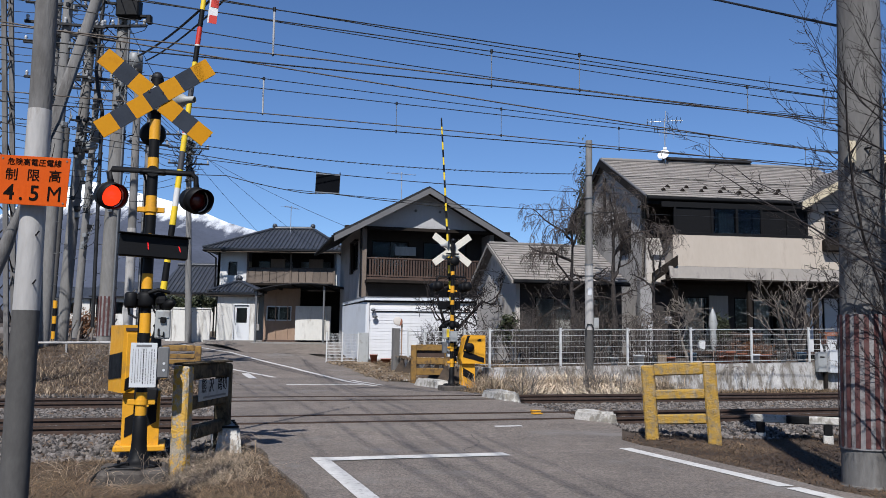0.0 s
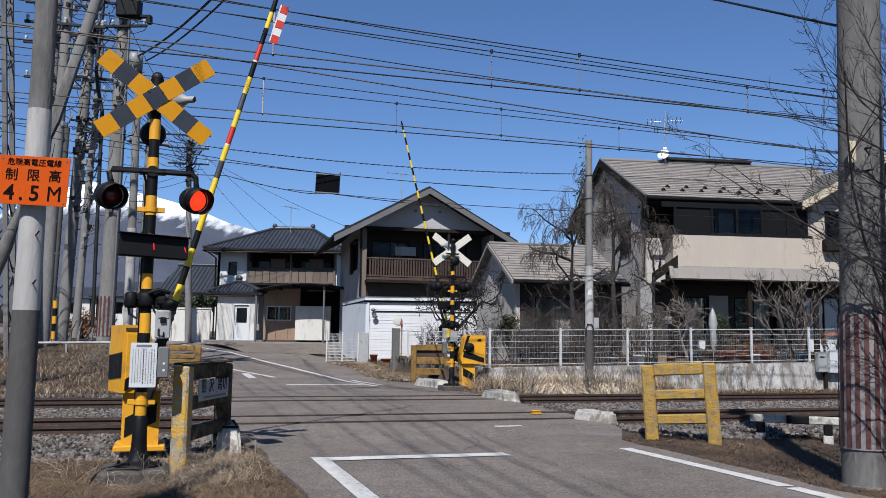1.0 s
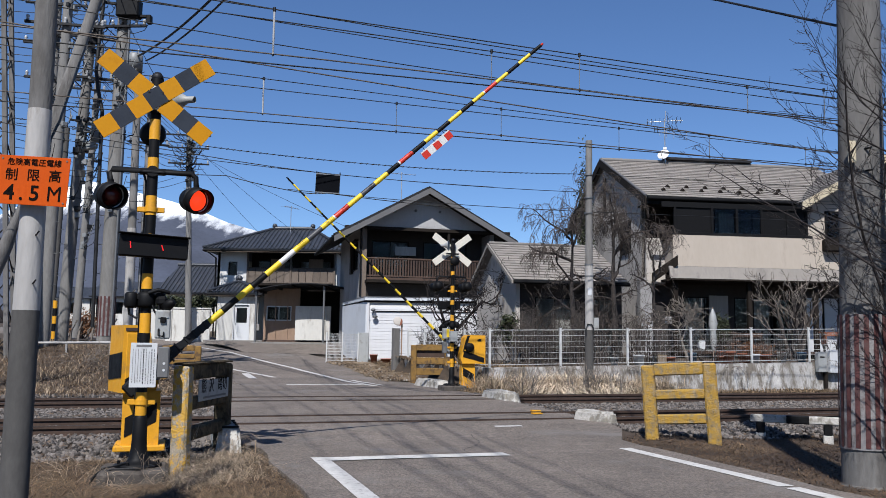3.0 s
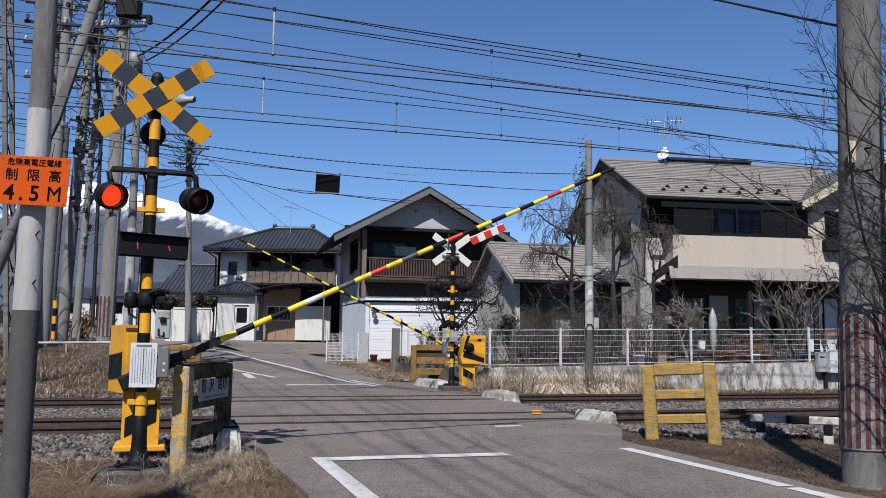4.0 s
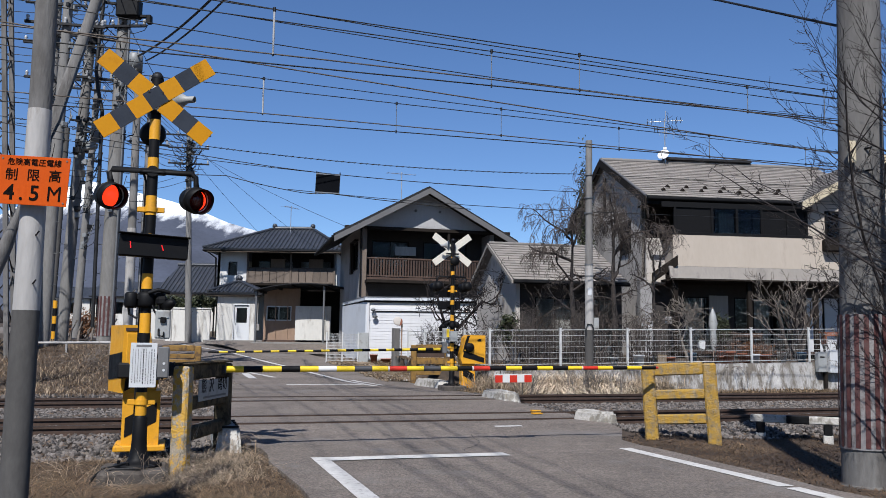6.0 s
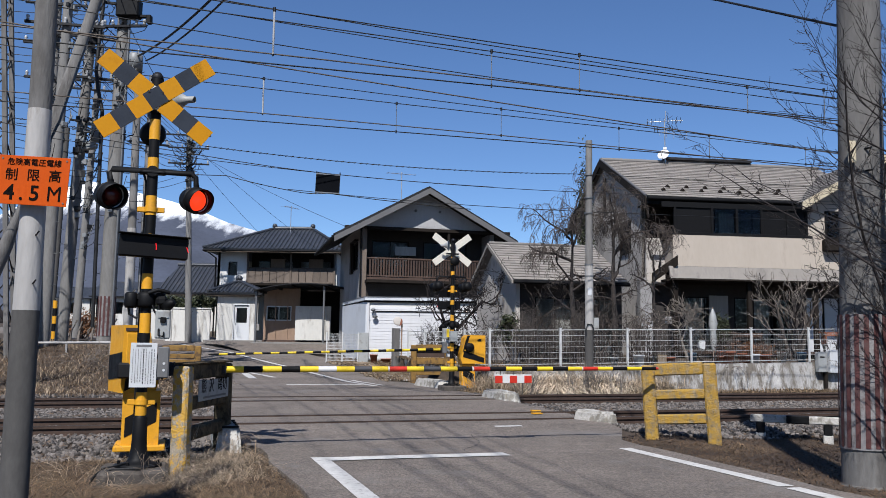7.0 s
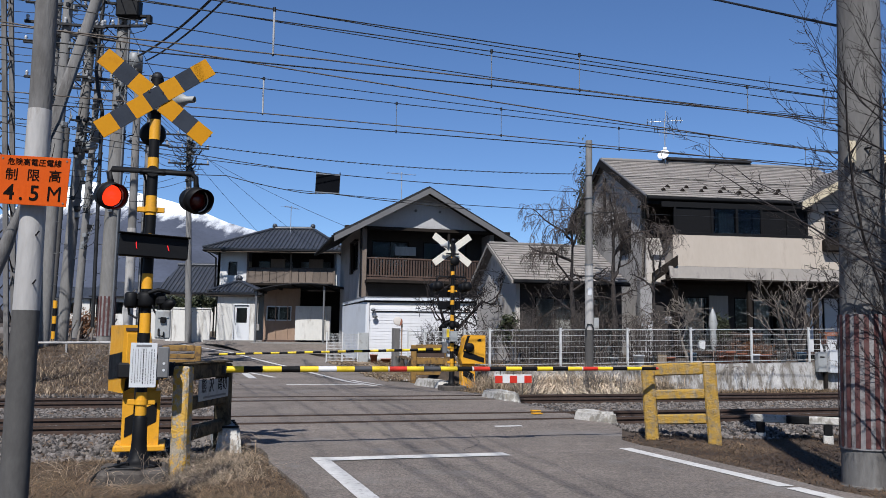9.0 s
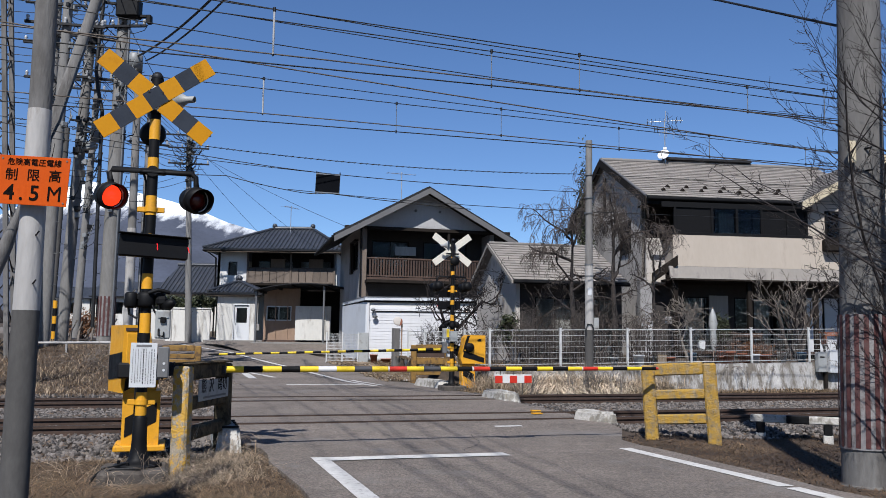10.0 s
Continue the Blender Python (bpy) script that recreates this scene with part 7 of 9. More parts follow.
part("plate", Shape().box((0.01, -0.112, 2.35), (0.09, 0.006, 0.20)), M["board_white"], fp)
part("box", Shape().box((0.17, -0.06, 1.55), (0.13, 0.10, 0.28), 0.01), M["box_grey"], fp)
part("cable_hoop", Shape().tube([(-0.09, -0.12, 1.30), (-0.09, -0.12, 1.42), (-0.05, -0.12, 1.52), (0.05, -0.12, 1.52), (0.09, -0.12, 1.42), (0.09, -0.12, 1.30)], 0.02, 8), M["cable"], fp)

# group of poles on the far bank
UP = {}
UP["a"] = utility_pole("utility_pole", -11.25, 24, 0.85, 11.5, 0.19, 0.13, (0.15, 0), "pole_pale", [(9.4, 2.2, 12, 3)], label="pale grey utility pole on the bank")
UP["b"] = utility_pole("utility_pole", -11.62, 26, 0.9, 13.2, 0.19, 0.13, (0.47, 0), arms=[(8.4, 1.6, 20, 3), (9.7, 2.2, 20, 4), (10.9, 2.2, 20, 4)], label="grey concrete utility pole with step bolts", cans=[(6.35, 0.55, -0.1, 0.18, 0.5)])
UP["c"] = utility_pole("utility_pole", -10.27, 26, 0.9, 13.4, 0.255, 0.19, (0.06, 0), arms=[(10.05, 1.7, -4, 7), (11.4, 2.3, -8, 4)], label="thick grey utility pole with a striped guard")
striped_sleeve(UP["c"][0], 0.262, 0.35, 1.55, stripes=28)
part("cable_riser", Shape().tube([(-0.55, -0.2, 11.0), (-0.62, -0.22, 9.6), (-0.64, -0.26, 8.6), (-0.55, -0.26, 8.0), (-0.38, -0.26, 7.3), (-0.30, -0.26, 0.6)], 0.06, 8), M["cable"], UP["c"][0], "thick black cable down the pole")
part("switch_box", Shape().box((0.30, -0.30, 10.60), (0.72, 0.40, 0.60), 0.04).box((0.75, -0.30, 10.35), (0.35, 0.12, 0.10), 0.02).box((0.95, -0.30, 10.25), (0.16, 0.2, 0.28), 0.03), M["black"], UP["c"][0], "dark switchgear box on the pole")
part("cable_riser", Shape().tube([(0.30, -0.2, 10.0), (0.26, -0.24, 0.6)], 0.035, 8), M["galv"], UP["c"][0])
UP["d"] = utility_pole("utility_pole", -11.07, 30, 0.9, 11.3, 0.16, 0.12, (-0.10, 0), foot=(0.2, 4.2, "white_pole"), cans=[(9.9, -0.05, -0.3, 0.28, 0.55)], label="slim utility pole with a white painted foot")
UP["e"] = utility_pole("utility_pole", -13.68, 46, 0.9, 12.82, 0.184, 0.127, (-0.48, 0), arms=[(9.9, 2.2, 10, 4), (10.78, 2.2, 10, 4), (11.5, 2.4, 10, 5)], label="distant utility pole with three cross-arms")
UP["f"] = utility_pole("utility_pole", -13.27, 28, 0.9, 13.5, 0.15, 0.11, (-0.03, 0), arms=[(9.0, 1.8, 10, 3), (10.2, 2.0, 10, 4), (11.6, 2.0, 10, 4)], label="grey utility pole behind the others")
UP["g"] = utility_pole("utility_pole", -15.5, 36, 0.9, 14.0, 0.17, 0.12, (0.4, 0), arms=[(9.6, 2.0, 15, 4), (11.0, 2.0, 15, 4)], label="grey utility pole far along the bank")
UP["h"] = utility_pole("utility_pole", -15.2, 33, 0.9, 9.5, 0.13, 0.10, (0.2, 0), label="dark slim pole along the bank", material="grey_pole")
UP["i"] = utility_pole("utility_pole", -12.1, 34, 0.9, 12.0, 0.14, 0.10, (0.0, 0), arms=[(8.2, 1.6, 30, 3), (9.6, 1.8, 30, 4)], cans=[(6.9, 0.3, -0.25, 0.16, 0.42)], label="grey utility pole behind the striped one")

# slanting stay pole
solo("stay_pole", Shape().tube([(-10.45, 18.0, 0.1), (-9.34, 18.0, 3.11), (-8.47, 18.0, 5.87), (-7.60, 18.0, 9.0)], [0.150, 0.142, 0.125, 0.112], 18), M["pole_concrete"], "slanting grey concrete stay pole", "pole")


def lattice_mast(x, y, z0, h):
    t = thing("lattice_mast", pose(x, y, z0, 0, -4, 12), "grey steel lattice mast beside the track", "mast")
    w = 0.34
    for a in (-1, 1):
        for b in (-1, 1):
            part("leg", Shape().box((a * w, b * w, h / 2), (0.12, 0.12, h), 0.006), M["pole_concrete"], t)
    n = int(h / 0.75)
    for i in range(n):
        z = i * 0.75
        for k in range(4):
            a0 = [(-w, -w), (w, -w), (w, w), (-w, w)][k]
            a1 = [(-w, -w), (w, -w), (w, w), (-w, w)][(k + 1) % 4]
            u, v = (a0, a1) if (i + k) % 2 else (a1, a0)
            part("brace", Shape().tube([(*u, z), (*v, z + 0.75)], 0.018, 4), M["dark_iron"], t)
    return t


lattice_mast(-11.72, 22.5, 0.6, 11.0)

# white pipe rail and small posts on the bank
pr = thing("pipe_rail", pose(0, 0, 0), "low white pipe rail along the bank", "rail")
part("rail", Shape().tube([(-11.6, 23.2, 1.02), (-9.3, 23.2, 1.06), (-8.3, 23.2, 1.06)], 0.035, 8), M["white_pole"], pr)
for x in (-11.4, -10.2, -9.0):
    part("post", Shape().tube([(x, 23.2, 0.2), (x, 23.2, 1.04)], 0.03, 8), M["white_pole"], pr)
for x, y in ((-14.43, 31), (-14.13, 31)):
    t = thing("marker_post", pose(x, y, 0.85), "yellow and black striped marker post", "post", "marker posts")
    for i in range(6):
        part("band", Shape().tube([(0, 0, i * 0.28), (0, 0, i * 0.28 + 0.28)], 0.08, 10), M["yellow" if i % 2 else "black"], t)

# overhead line: over each track two messenger wires, each with its contact wire and droppers
def hung(c, s, s0=-1.0, s1=15.0):
    """Height of a wire at s: a shallow parabola within the span, straight on beyond it."""
    q = min(max(s, s0), s1)
    return c[0] + c[1] * q + c[2] * q * q + (c[1] + 2 * c[2] * q) * (s - q)


def catenary(pairs, s0, s1):
    """pairs: distance from the camera's verge, shape of the messenger and of the contact wire, places of the droppers."""
    t = thing("overhead_line", Matrix(), "railway overhead wires with droppers", "overhead wire", "overhead lines")
    run = [s0, -8] + [-4 + 1.5 * i for i in range(18)] + [30, s1]
    for r, top, low, drops, pale in pairs:
        part("messenger_wire", Shape().tube([at(s, r, hung(top, s)) for s in run], 0.0095, 5), M["wire"], t)
        part("contact_wire", Shape().tube([at(s, r, hung(low, s)) for s in run], 0.0115, 5), M["copper_wire" if pale else "wire"], t)
        for i, s in enumerate(drops):
            white = pale and i == 0
            lo, hi = at(s, r, hung(low, s)), at(s, r, hung(top, s))
            part("dropper", Shape().tube([lo, hi], 0.017 if white else 0.007, 6), M["porcelain" if white else "galv"], t)
            up = Vector((0, 0, 0.03))
            part("clip", Shape().tube([lo - up, lo + up], 0.016, 6), M["dark_iron"], t)
            part("clip", Shape().tube([hi - up, hi + up], 0.024, 6), M["dark_iron"], t)
    return t


catenary([(12.25, (6.0496, -0.0272, 0.0006), (5.3354, 0.0036, -0.0013), (1.21, 6.18, 11.1, 16.0), True), (12.45, (5.9516, -0.0215, 0.0004), (5.2406, 0.0109, -0.0002), (4.71, 9.60, 14.5), False)], -30, 70)
catenary([(16.60, (6.3449, -0.0268, 0.0001), (5.5951, 0.0050, -0.0008), (1.48, 6.51, 11.71, 16.9), True), (16.80, (6.1790, -0.0119, 0.0), (5.4756, 0.0114, -0.0001), (4.24, 9.46, 14.6, 19.8), False)], -30, 70)


def line_wire(name, pts, rad, label, material="wire", drop=0.0):
    sh = Shape()
    for p, q in zip(pts, pts[1:]):
        sh.tube(sag(p, q, drop), rad, 5)
    return solo(name, sh, M[material], label, "wire", group="wires")


def hung_wire(name, r, c, s0, s1, rad, label, material="wire", lashed=0.0):
    """A wire along the track; lashed: spacing of the turns of a binding wound round it."""
    n = 40
    pts = [at(s0 + (s1 - s0) * i / n, r, hung(c, s0 + (s1 - s0) * i / n)) for i in range(n + 1)]
    sh = Shape().tube(pts, rad, 5)
    if lashed:
        k = int((min(s1, 14) - s0) / lashed)
        for i in range(k):
            s = s0 + lashed * i
            sh.tube([at(s, r, hung(c, s) - rad), at(s + lashed * 0.4, r, hung(c, s) + rad)], rad * 1.6, 4)
    return solo(name, sh, M[material], label, "wire", group="wires")


hung_wire("feeder_wire", 14.30, (6.906, -0.0510, 0.0013), -30, 60, 0.0095, "thin dark feeder wire beside the overhead line")
hung_wire("feeder_wire", 14.50, (6.7527, -0.0424, 0.0008), -30, 60, 0.0090, "thin dark feeder wire beside the overhead line")
hung_wire("feeder_wire", 14.10, (6.2233, -0.0588, 0.0028), -30, 60, 0.0090, "thin dark feeder wire beside the overhead line")
hung_wire("feeder_wire", 14.70, (6.0366, -0.0591, 0.0007), -30, 60, 0.0125, "brown feeder wire beside the overhead line", "copper_wire")
hung_wire("telephone_wire", 21.2, (5.9165, -0.0641, 0.0061), -14, 10.9, 0.009, "lashed black telephone cable", "cable", 0.16)
hung_wire("telephone_wire", 21.3, (5.6075, -0.0614, 0.0042), -14, 10.9, 0.009, "thin black telephone cable", "cable")
hung_wire("telephone_wire", 21.4, (5.1185, -0.0620, 0.0039), 2.6, 10.9, 0.009, "thin black telephone cable", "cable")
for r_, c_, k_ in ((21.2, 5.944, 0.02), (21.3, 5.443, 0.02), (21.4, 4.905, 0.02)):
    hung_wire("telephone_wire", r_, (c_ - k_ * 10.9, k_, 0.0), 10.9, 60, 0.009, "black telephone cable beyond the fence pole", "cable")

# heavy cables that leave the bank for poles behind the camera
line_wire("power_cable", [(-11.2, 29.8, 11.35), (-5.74, 20.0, 9.5), (10.5, -9.0, 8.6)], 0.035, "heavy black power cable over the road", "cable", 0.15)
line_wire("power_cable", [(-10.85, 29.8, 11.2), (-5.45, 20.0, 9.45), (11.0, -9.0, 8.5)], 0.028, "heavy black power cable over the road", "cable", 0.15)
# cables above the view, placed so that their shadows cross the road
for x0, x1, rad in ((-11.26, 0.19, 0.010), (-10.75, 0.90, 0.014), (-10.40, 1.35, 0.012), (-7.75, 0.42, 0.014), (-7.60, 0.92, 0.015), (-7.74, 1.49, 0.018), (-7.57, 1.85, 0.010)):
    line_wire("power_cable", [(x0, 26, 12.8), (x1, -9.0, 9.8)], rad, "unseen black overhead cable placed for its shadow on the road", "cable", 0.0)
line_wire("power_cable", [(3.78, 7.6, 4.10), (3.33, 10.0, 5.38), (2.5, 14.4, 7.6)], 0.014, "power line rising from the concrete pole", "cable", 0.0)
# wires that run along the bank between the poles
rngw = random.Random(4)
for k in range(16):
    z = 6.0 + 0.42 * k + rngw.uniform(-0.2, 0.2)
    a = Vector((-11.5 + rngw.uniform(-1.8, 1.8), 24 + rngw.uniform(0, 5), z))
    b = Vector((-14.09 + rngw.uniform(-1.0, 1.0), 46.0, 10.06 + 0.161 * k))
    line_wire("bank_wire", [a, b], 0.012, "thin black wire between utility poles", "cable", 0.35)
for k in range(9):
    z = 5.2 + 0.75 * k
    line_wire("bank_wire", [(-17, 22 + k * 0.4, z + 0.4), (-9.9 + rngw.uniform(-1, 1), 26, z + 0.2)], 0.011, "thin black wire between utility poles", "cable", 0.15)
for k in range(3):
    line_wire("house_wire", [(-14.03, 46, 12.0 - 0.345 * k), ((-7.0, 52, 6.3), (-3.3, 41.0, 6.2), (-9.0, 52, 5.6))[k]], 0.010, "thin service wire to the houses", "cable", 0.25)

# hardware cluttering the poles: loops and small boxes
for k in range(170):
    key = rngw.choice("bbbccaffiggeeee")
    post, on = UP[key]
    z = rngw.uniform(4.2, 11.0) if key != "e" else rngw.uniform(9.1, 11.7)
    w_ = rngw.uniform(0.25, 0.6)
    jm = Matrix.Translation(on(z)) @ pose(0, -0.12, 0, 0, 0, rngw.uniform(-70, 110))
    line = Shape().tube([(0, 0.08, 0), (w_ * 0.4, -0.08, -0.22), (w_, -0.05, -0.05), (w_ * 1.2, 0, 0.3)], 0.014, 5, True, jm)
    line.box((w_ * 0.4, -0.1, -0.2), (rngw.uniform(0.08, 0.22), 0.12, rngw.uniform(0.08, 0.2)), 0.01, jm)
    part("cable_joint", line, M["cable" if k % 3 else "transformer"], post)
part("lamp_head", Shape().prism([(0.10, -0.12), (0.55, -0.05), (0.57, 0.10), (0.10, 0.22)], -0.24, -0.02, Matrix.Translation(UP["b"][1](6.2))), M["transformer"], UP["b"][0], "grey lamp head on the pole")

# slack jumper loops round the cross-arms
for k in range(110):
    key = rngw.choice("bbccfeeee")
    post, on = UP[key]
    z = rngw.uniform(8.0, 11.6) if key != "e" else rngw.uniform(9.4, 11.7)
    c0 = on(z) + Vector((0, -0.2, 0))
    a, w_, dp = rngw.uniform(0, 6.28), rngw.uniform(0.3, 1.0), rngw.uniform(0.15, 0.5)
    d = Vector((math.cos(a), 0.5 * math.sin(a), 0))
    part("jumper", Shape().tube([c0 - d * w_ * 0.3, c0 + d * w_ * 0.1 - Vector((0, 0, dp * 0.8)), c0 + d * w_ * 0.5 - Vector((0, 0, dp)), c0 + d * w_ * 0.9 - Vector((0, 0, dp * 0.5)), c0 + d * w_ * 1.05 + Vector((0, 0, 0.12))], 0.012 if key != "e" else 0.016, 4), M["cable"], post)

# board hanging from the wires
hb = thing("hanging_board", Matrix.Translation((-2.5, 18.0, 4.54)) @ pose(0, 0, 0, 0, 2, 6), "dark rectangular board hung between two wires", "sign")
part("board", Shape().box((0, 0, 0), (0.50, 0.02, 0.38), 0.003), M["board_black"], hb)
for z in (-0.20, 0.20):
    part("edge", Shape().box((0, 0, z), (0.52, 0.03, 0.025), 0.003), M["galv"], hb)
for x in (-0.25, 0.25):
    part("hanger", Shape().tube([(x, 0, -0.22), (x, 0, 0.26)], 0.012, 6), M["dark_iron"], hb)
line_wire("span_wire", [(-14.0, 16.2, 6.2), (-5.0, 17.6, 5.02), (-2.5, 18.0, 4.76), (1.1, 18.6, 4.62)], 0.009, "span wire that carries the board", "wire", 0.02)
line_wire("span_wire", [(-14.0, 16.2, 4.62), (-4.6, 17.66, 4.62), (-3.1, 17.9, 4.33), (-2.5, 18.0, 4.33), (0.6, 18.5, 4.10)], 0.009, "lower span wire of the board", "wire", 0.02)
# ---------------------------------------------------------------- garden wall, fence and plants
FENCE_R, FENCE_S = 20.62, 7.80


def wall_top(s):
    return 0.54 + 0.019 * (s - FENCE_S)


wl = thing("retaining_wall", Matrix(), "stained white concrete retaining wall below the garden", "wall", kind="structure")
for i in range(16):
    s0, s1 = FENCE_S - 0.05 + 2 * i, FENCE_S - 0.05 + 2 * (i + 1)
    sh = Shape()
    sh.v = [tuple(at(s, r, z)) for s in (s0 + 0.006, s1 - 0.006) for r, z in ((FENCE_R - 0.10, -0.7), (FENCE_R + 0.14, -0.7), (FENCE_R + 0.14, wall_top(s)), (FENCE_R - 0.06, wall_top(s)))]
    sh.f = [(0, 1, 2, 3), (7, 6, 5, 4), (0, 4, 5, 1), (1, 5, 6, 2), (2, 6, 7, 3), (3, 7, 4, 0)]
    sh.s = [False] * 6
    part("wall_panel", sh, M["old_concrete"], wl)
sh = Shape()
for i in range(10):
    r0 = FENCE_R + 0.15 + i * 1.0
    z = road_z(r0)
    sh = Shape().box((0, 0.5, 0), (0.2, 1.0, 1.3), 0.004, srm(FENCE_S + 0.04, r0, z - 0.11))
    part("wall_panel", sh, M["old_concrete"], wl)


def mesh_panel(length):
    sh = Shape()
    for k in range(7):
        sh.tube([(0, 0, 0.06 + k * 0.149), (length, 0, 0.06 + k * 0.149)], 0.0045 if k not in (0, 6) else 0.010, 4, False)
    n = int(length / 0.075)
    for k in range(n + 1):
        x = length * k / n
        sh.tube([(x, 0.008, 0.05), (x, 0.008, 0.965)], 0.0014, 3, False)
    return sh.mesh("mesh_panel")


fc = thing("mesh_fence", Matrix(), "white steel mesh fence on the garden wall", "fence")
mp2 = mesh_panel(1.94)
mp2.materials.append(M["fence_white"])
pst = Shape().box((0, 0, 0.44), (0.055, 0.055, 1.14), 0.006).box((0, 0, 1.012), (0.07, 0.07, 0.015), 0.003).box((0.03, -0.02, 0.95), (0.07, 0.05, 0.03), 0.004).mesh("post")
pst.materials.append(M["fence_white"])
for i in range(16):
    s = FENCE_S + 2 * i
    piece("post", pst, fc, srm(s, FENCE_R, wall_top(s)))
    if i < 15:
        piece("mesh_panel", mp2, fc, srm(s + 0.03, FENCE_R, wall_top(s) + 0.01, 0, 0, -1.09))
for i in range(5):
    r = FENCE_R + 2 * i
    z = 0.54 + road_z(r)
    if i:
        piece("post", pst, fc, srm(FENCE_S, r, z))
    piece("mesh_panel", mp2, fc, srm(FENCE_S, r + 0.03, z + 0.01, 90))

# meter boxes on the wall
mb = thing("meter_box", srm(17.92, 20.45, 0.42), "grey and white electric meter boxes on a post", "meter box")
part("grey_box", Shape().box((0.12, -0.02, 0.32), (0.30, 0.16, 0.58), 0.015), M["box_grey"], mb)
part("white_box", Shape().box((0.58, -0.04, 0.34), (0.44, 0.18, 0.66), 0.015), M["board_white"], mb)
part("post", Shape().box((0.3, 0.02, -0.4), (0.10, 0.10, 0.9), 0.01), M["timber_dark"], mb)
part("slot", Shape().box((0.10, -0.105, 0.47), (0.16, 0.01, 0.03)), M["ink"], mb)


# ---- trees
def grow(store, rng, p, d, length, radius, level, cfg):
    """One branch as a tapering bent tube, then its offshoots."""
    n = cfg["seg"][min(level, len(cfg["seg"]) - 1)]
    pts, rad = [p.copy()], [radius]
    tip = cfg["taper"]
    for i in range(n):
        wob = Vector((rng.gauss(0, 1), rng.gauss(0, 1), rng.gauss(0, 1))) * cfg["wander"]
        g = cfg["pull"][min(level, len(cfg["pull"]) - 1)]
        d = (d + wob + Vector((0, 0, g / n))).normalized()
        p = p + d * (length / n)
        pts.append(p.copy())
        rad.append(max(cfg["thin"], radius * (1 - (1 - tip) * (i + 1) / n)))
    store[min(level, 2)].tube(pts, rad, (8, 5, 3)[min(level, 2)], level == 0)
    if level + 1 >= cfg["levels"]:
        return
    num = cfg["kids"][min(level, len(cfg["kids"]) - 1)]
    for k in range(num):
        f = cfg["first"] + (1 - cfg["first"]) * (k + rng.random()) / num
        i = min(n - 1, int(f * n))
        q = pts[i].lerp(pts[i + 1], f * n - i)
        ax = (pts[i + 1] - pts[i]).normalized()
        side = ax.cross(Vector((rng.gauss(0, 1), rng.gauss(0, 1), rng.gauss(0, 1)))).normalized()
        a = radians(rng.uniform(*cfg["angle"]))
        nd = (ax * math.cos(a) + side * math.sin(a)).normalized()
        grow(store, rng, q, nd, length * rng.uniform(*cfg["ratio"]), max(cfg["thin"], rad[i] * rng.uniform(0.5, 0.7)), level + 1, cfg)


BASE = dict(levels=5, seg=(5, 5, 5, 4, 3), wander=0.10, pull=(0.2, 0.1, 0.1, 0.1, 0.1), taper=0.35, thin=0.004, kids=(5, 5, 5, 4), first=0.35, angle=(25, 60), ratio=(0.5, 0.8))


def bare_tree(name, m, length, radius, seed, label, material, twig="bark", starts=1, spread=15, group="bare trees", **over):
    cfg = dict(BASE, **over)
    rng = random.Random(seed)
    store = [Shape(), Shape(), Shape()]
    for k in range(starts):
        a = rng.uniform(0, 6.28)
        s = math.sin(radians(rng.uniform(0.3, 1.0) * spread))
        grow(store, rng, Vector((0.12 * math.cos(a) * (starts > 1), 0.12 * math.sin(a) * (starts > 1), -0.1)), Vector((math.cos(a) * s, math.sin(a) * s, 1)).normalized(), length * rng.uniform(0.85, 1.1), radius, 0, cfg)
    t = thing(name, m, label, "tree" if name.endswith("tree") else "shrub", group)
    part("trunk", store[0], M[material], t)
    if store[1].v:
        tagged(part("branching", store[1], M[material], t), kind="stuff")
    if store[2].v:
        tagged(part("twig_crown", store[2], M[twig], t), kind="stuff")
    return t


def spot(x, y, dz=0.0, turn=0.0):
    return pose(x, y, ground_z(x, y) + dz, 0, 0, turn)


PRUNED = dict(levels=4, kids=(7, 6, 5), first=0.30, angle=(28, 62), ratio=(0.45, 0.72), pull=(0.3, 0.9, 0.7, 0.4), wander=0.13, thin=0.008, taper=0.5)
bare_tree("pruned_tree", spot(11.15, 26.9), 2.0, 0.075, 31, "bare tree with pruned knobbly pale-tipped branches", "bark", "bark_pale", starts=4, spread=42, **dict(PRUNED, levels=4, kids=(6, 4, 3), thin=0.007, first=0.35, pull=(0.7, 0.9, 0.6), ratio=(0.35, 0.55)))
bare_tree("pruned_tree", spot(7.3, 25.2), 1.25, 0.045, 33, "small pale bare tree with a flat crown", "bark_pale", "bark_pale", **dict(PRUNED, pull=(0.2, 0.1, 0.1, 0.1), first=0.6, angle=(45, 80)))
bare_tree("garden_tree", spot(0.25, 29.0), 2.7, 0.075, 35, "dark bare garden tree behind the fence", "bark_dark", "bark_dark", starts=2, spread=20, **dict(PRUNED, thin=0.0095, first=0.50, angle=(40, 80), pull=(0.2, 0.5, 0.5, 0.4), ratio=(0.40, 0.60), wander=0.34, seg=(6, 8, 6, 4)))
THICKET = dict(levels=3, kids=(4, 3), first=0.3, angle=(18, 45), ratio=(0.35, 0.6), pull=(0.2, 0.2, -0.3), wander=0.12, thin=0.005, seg=(6, 4, 3))
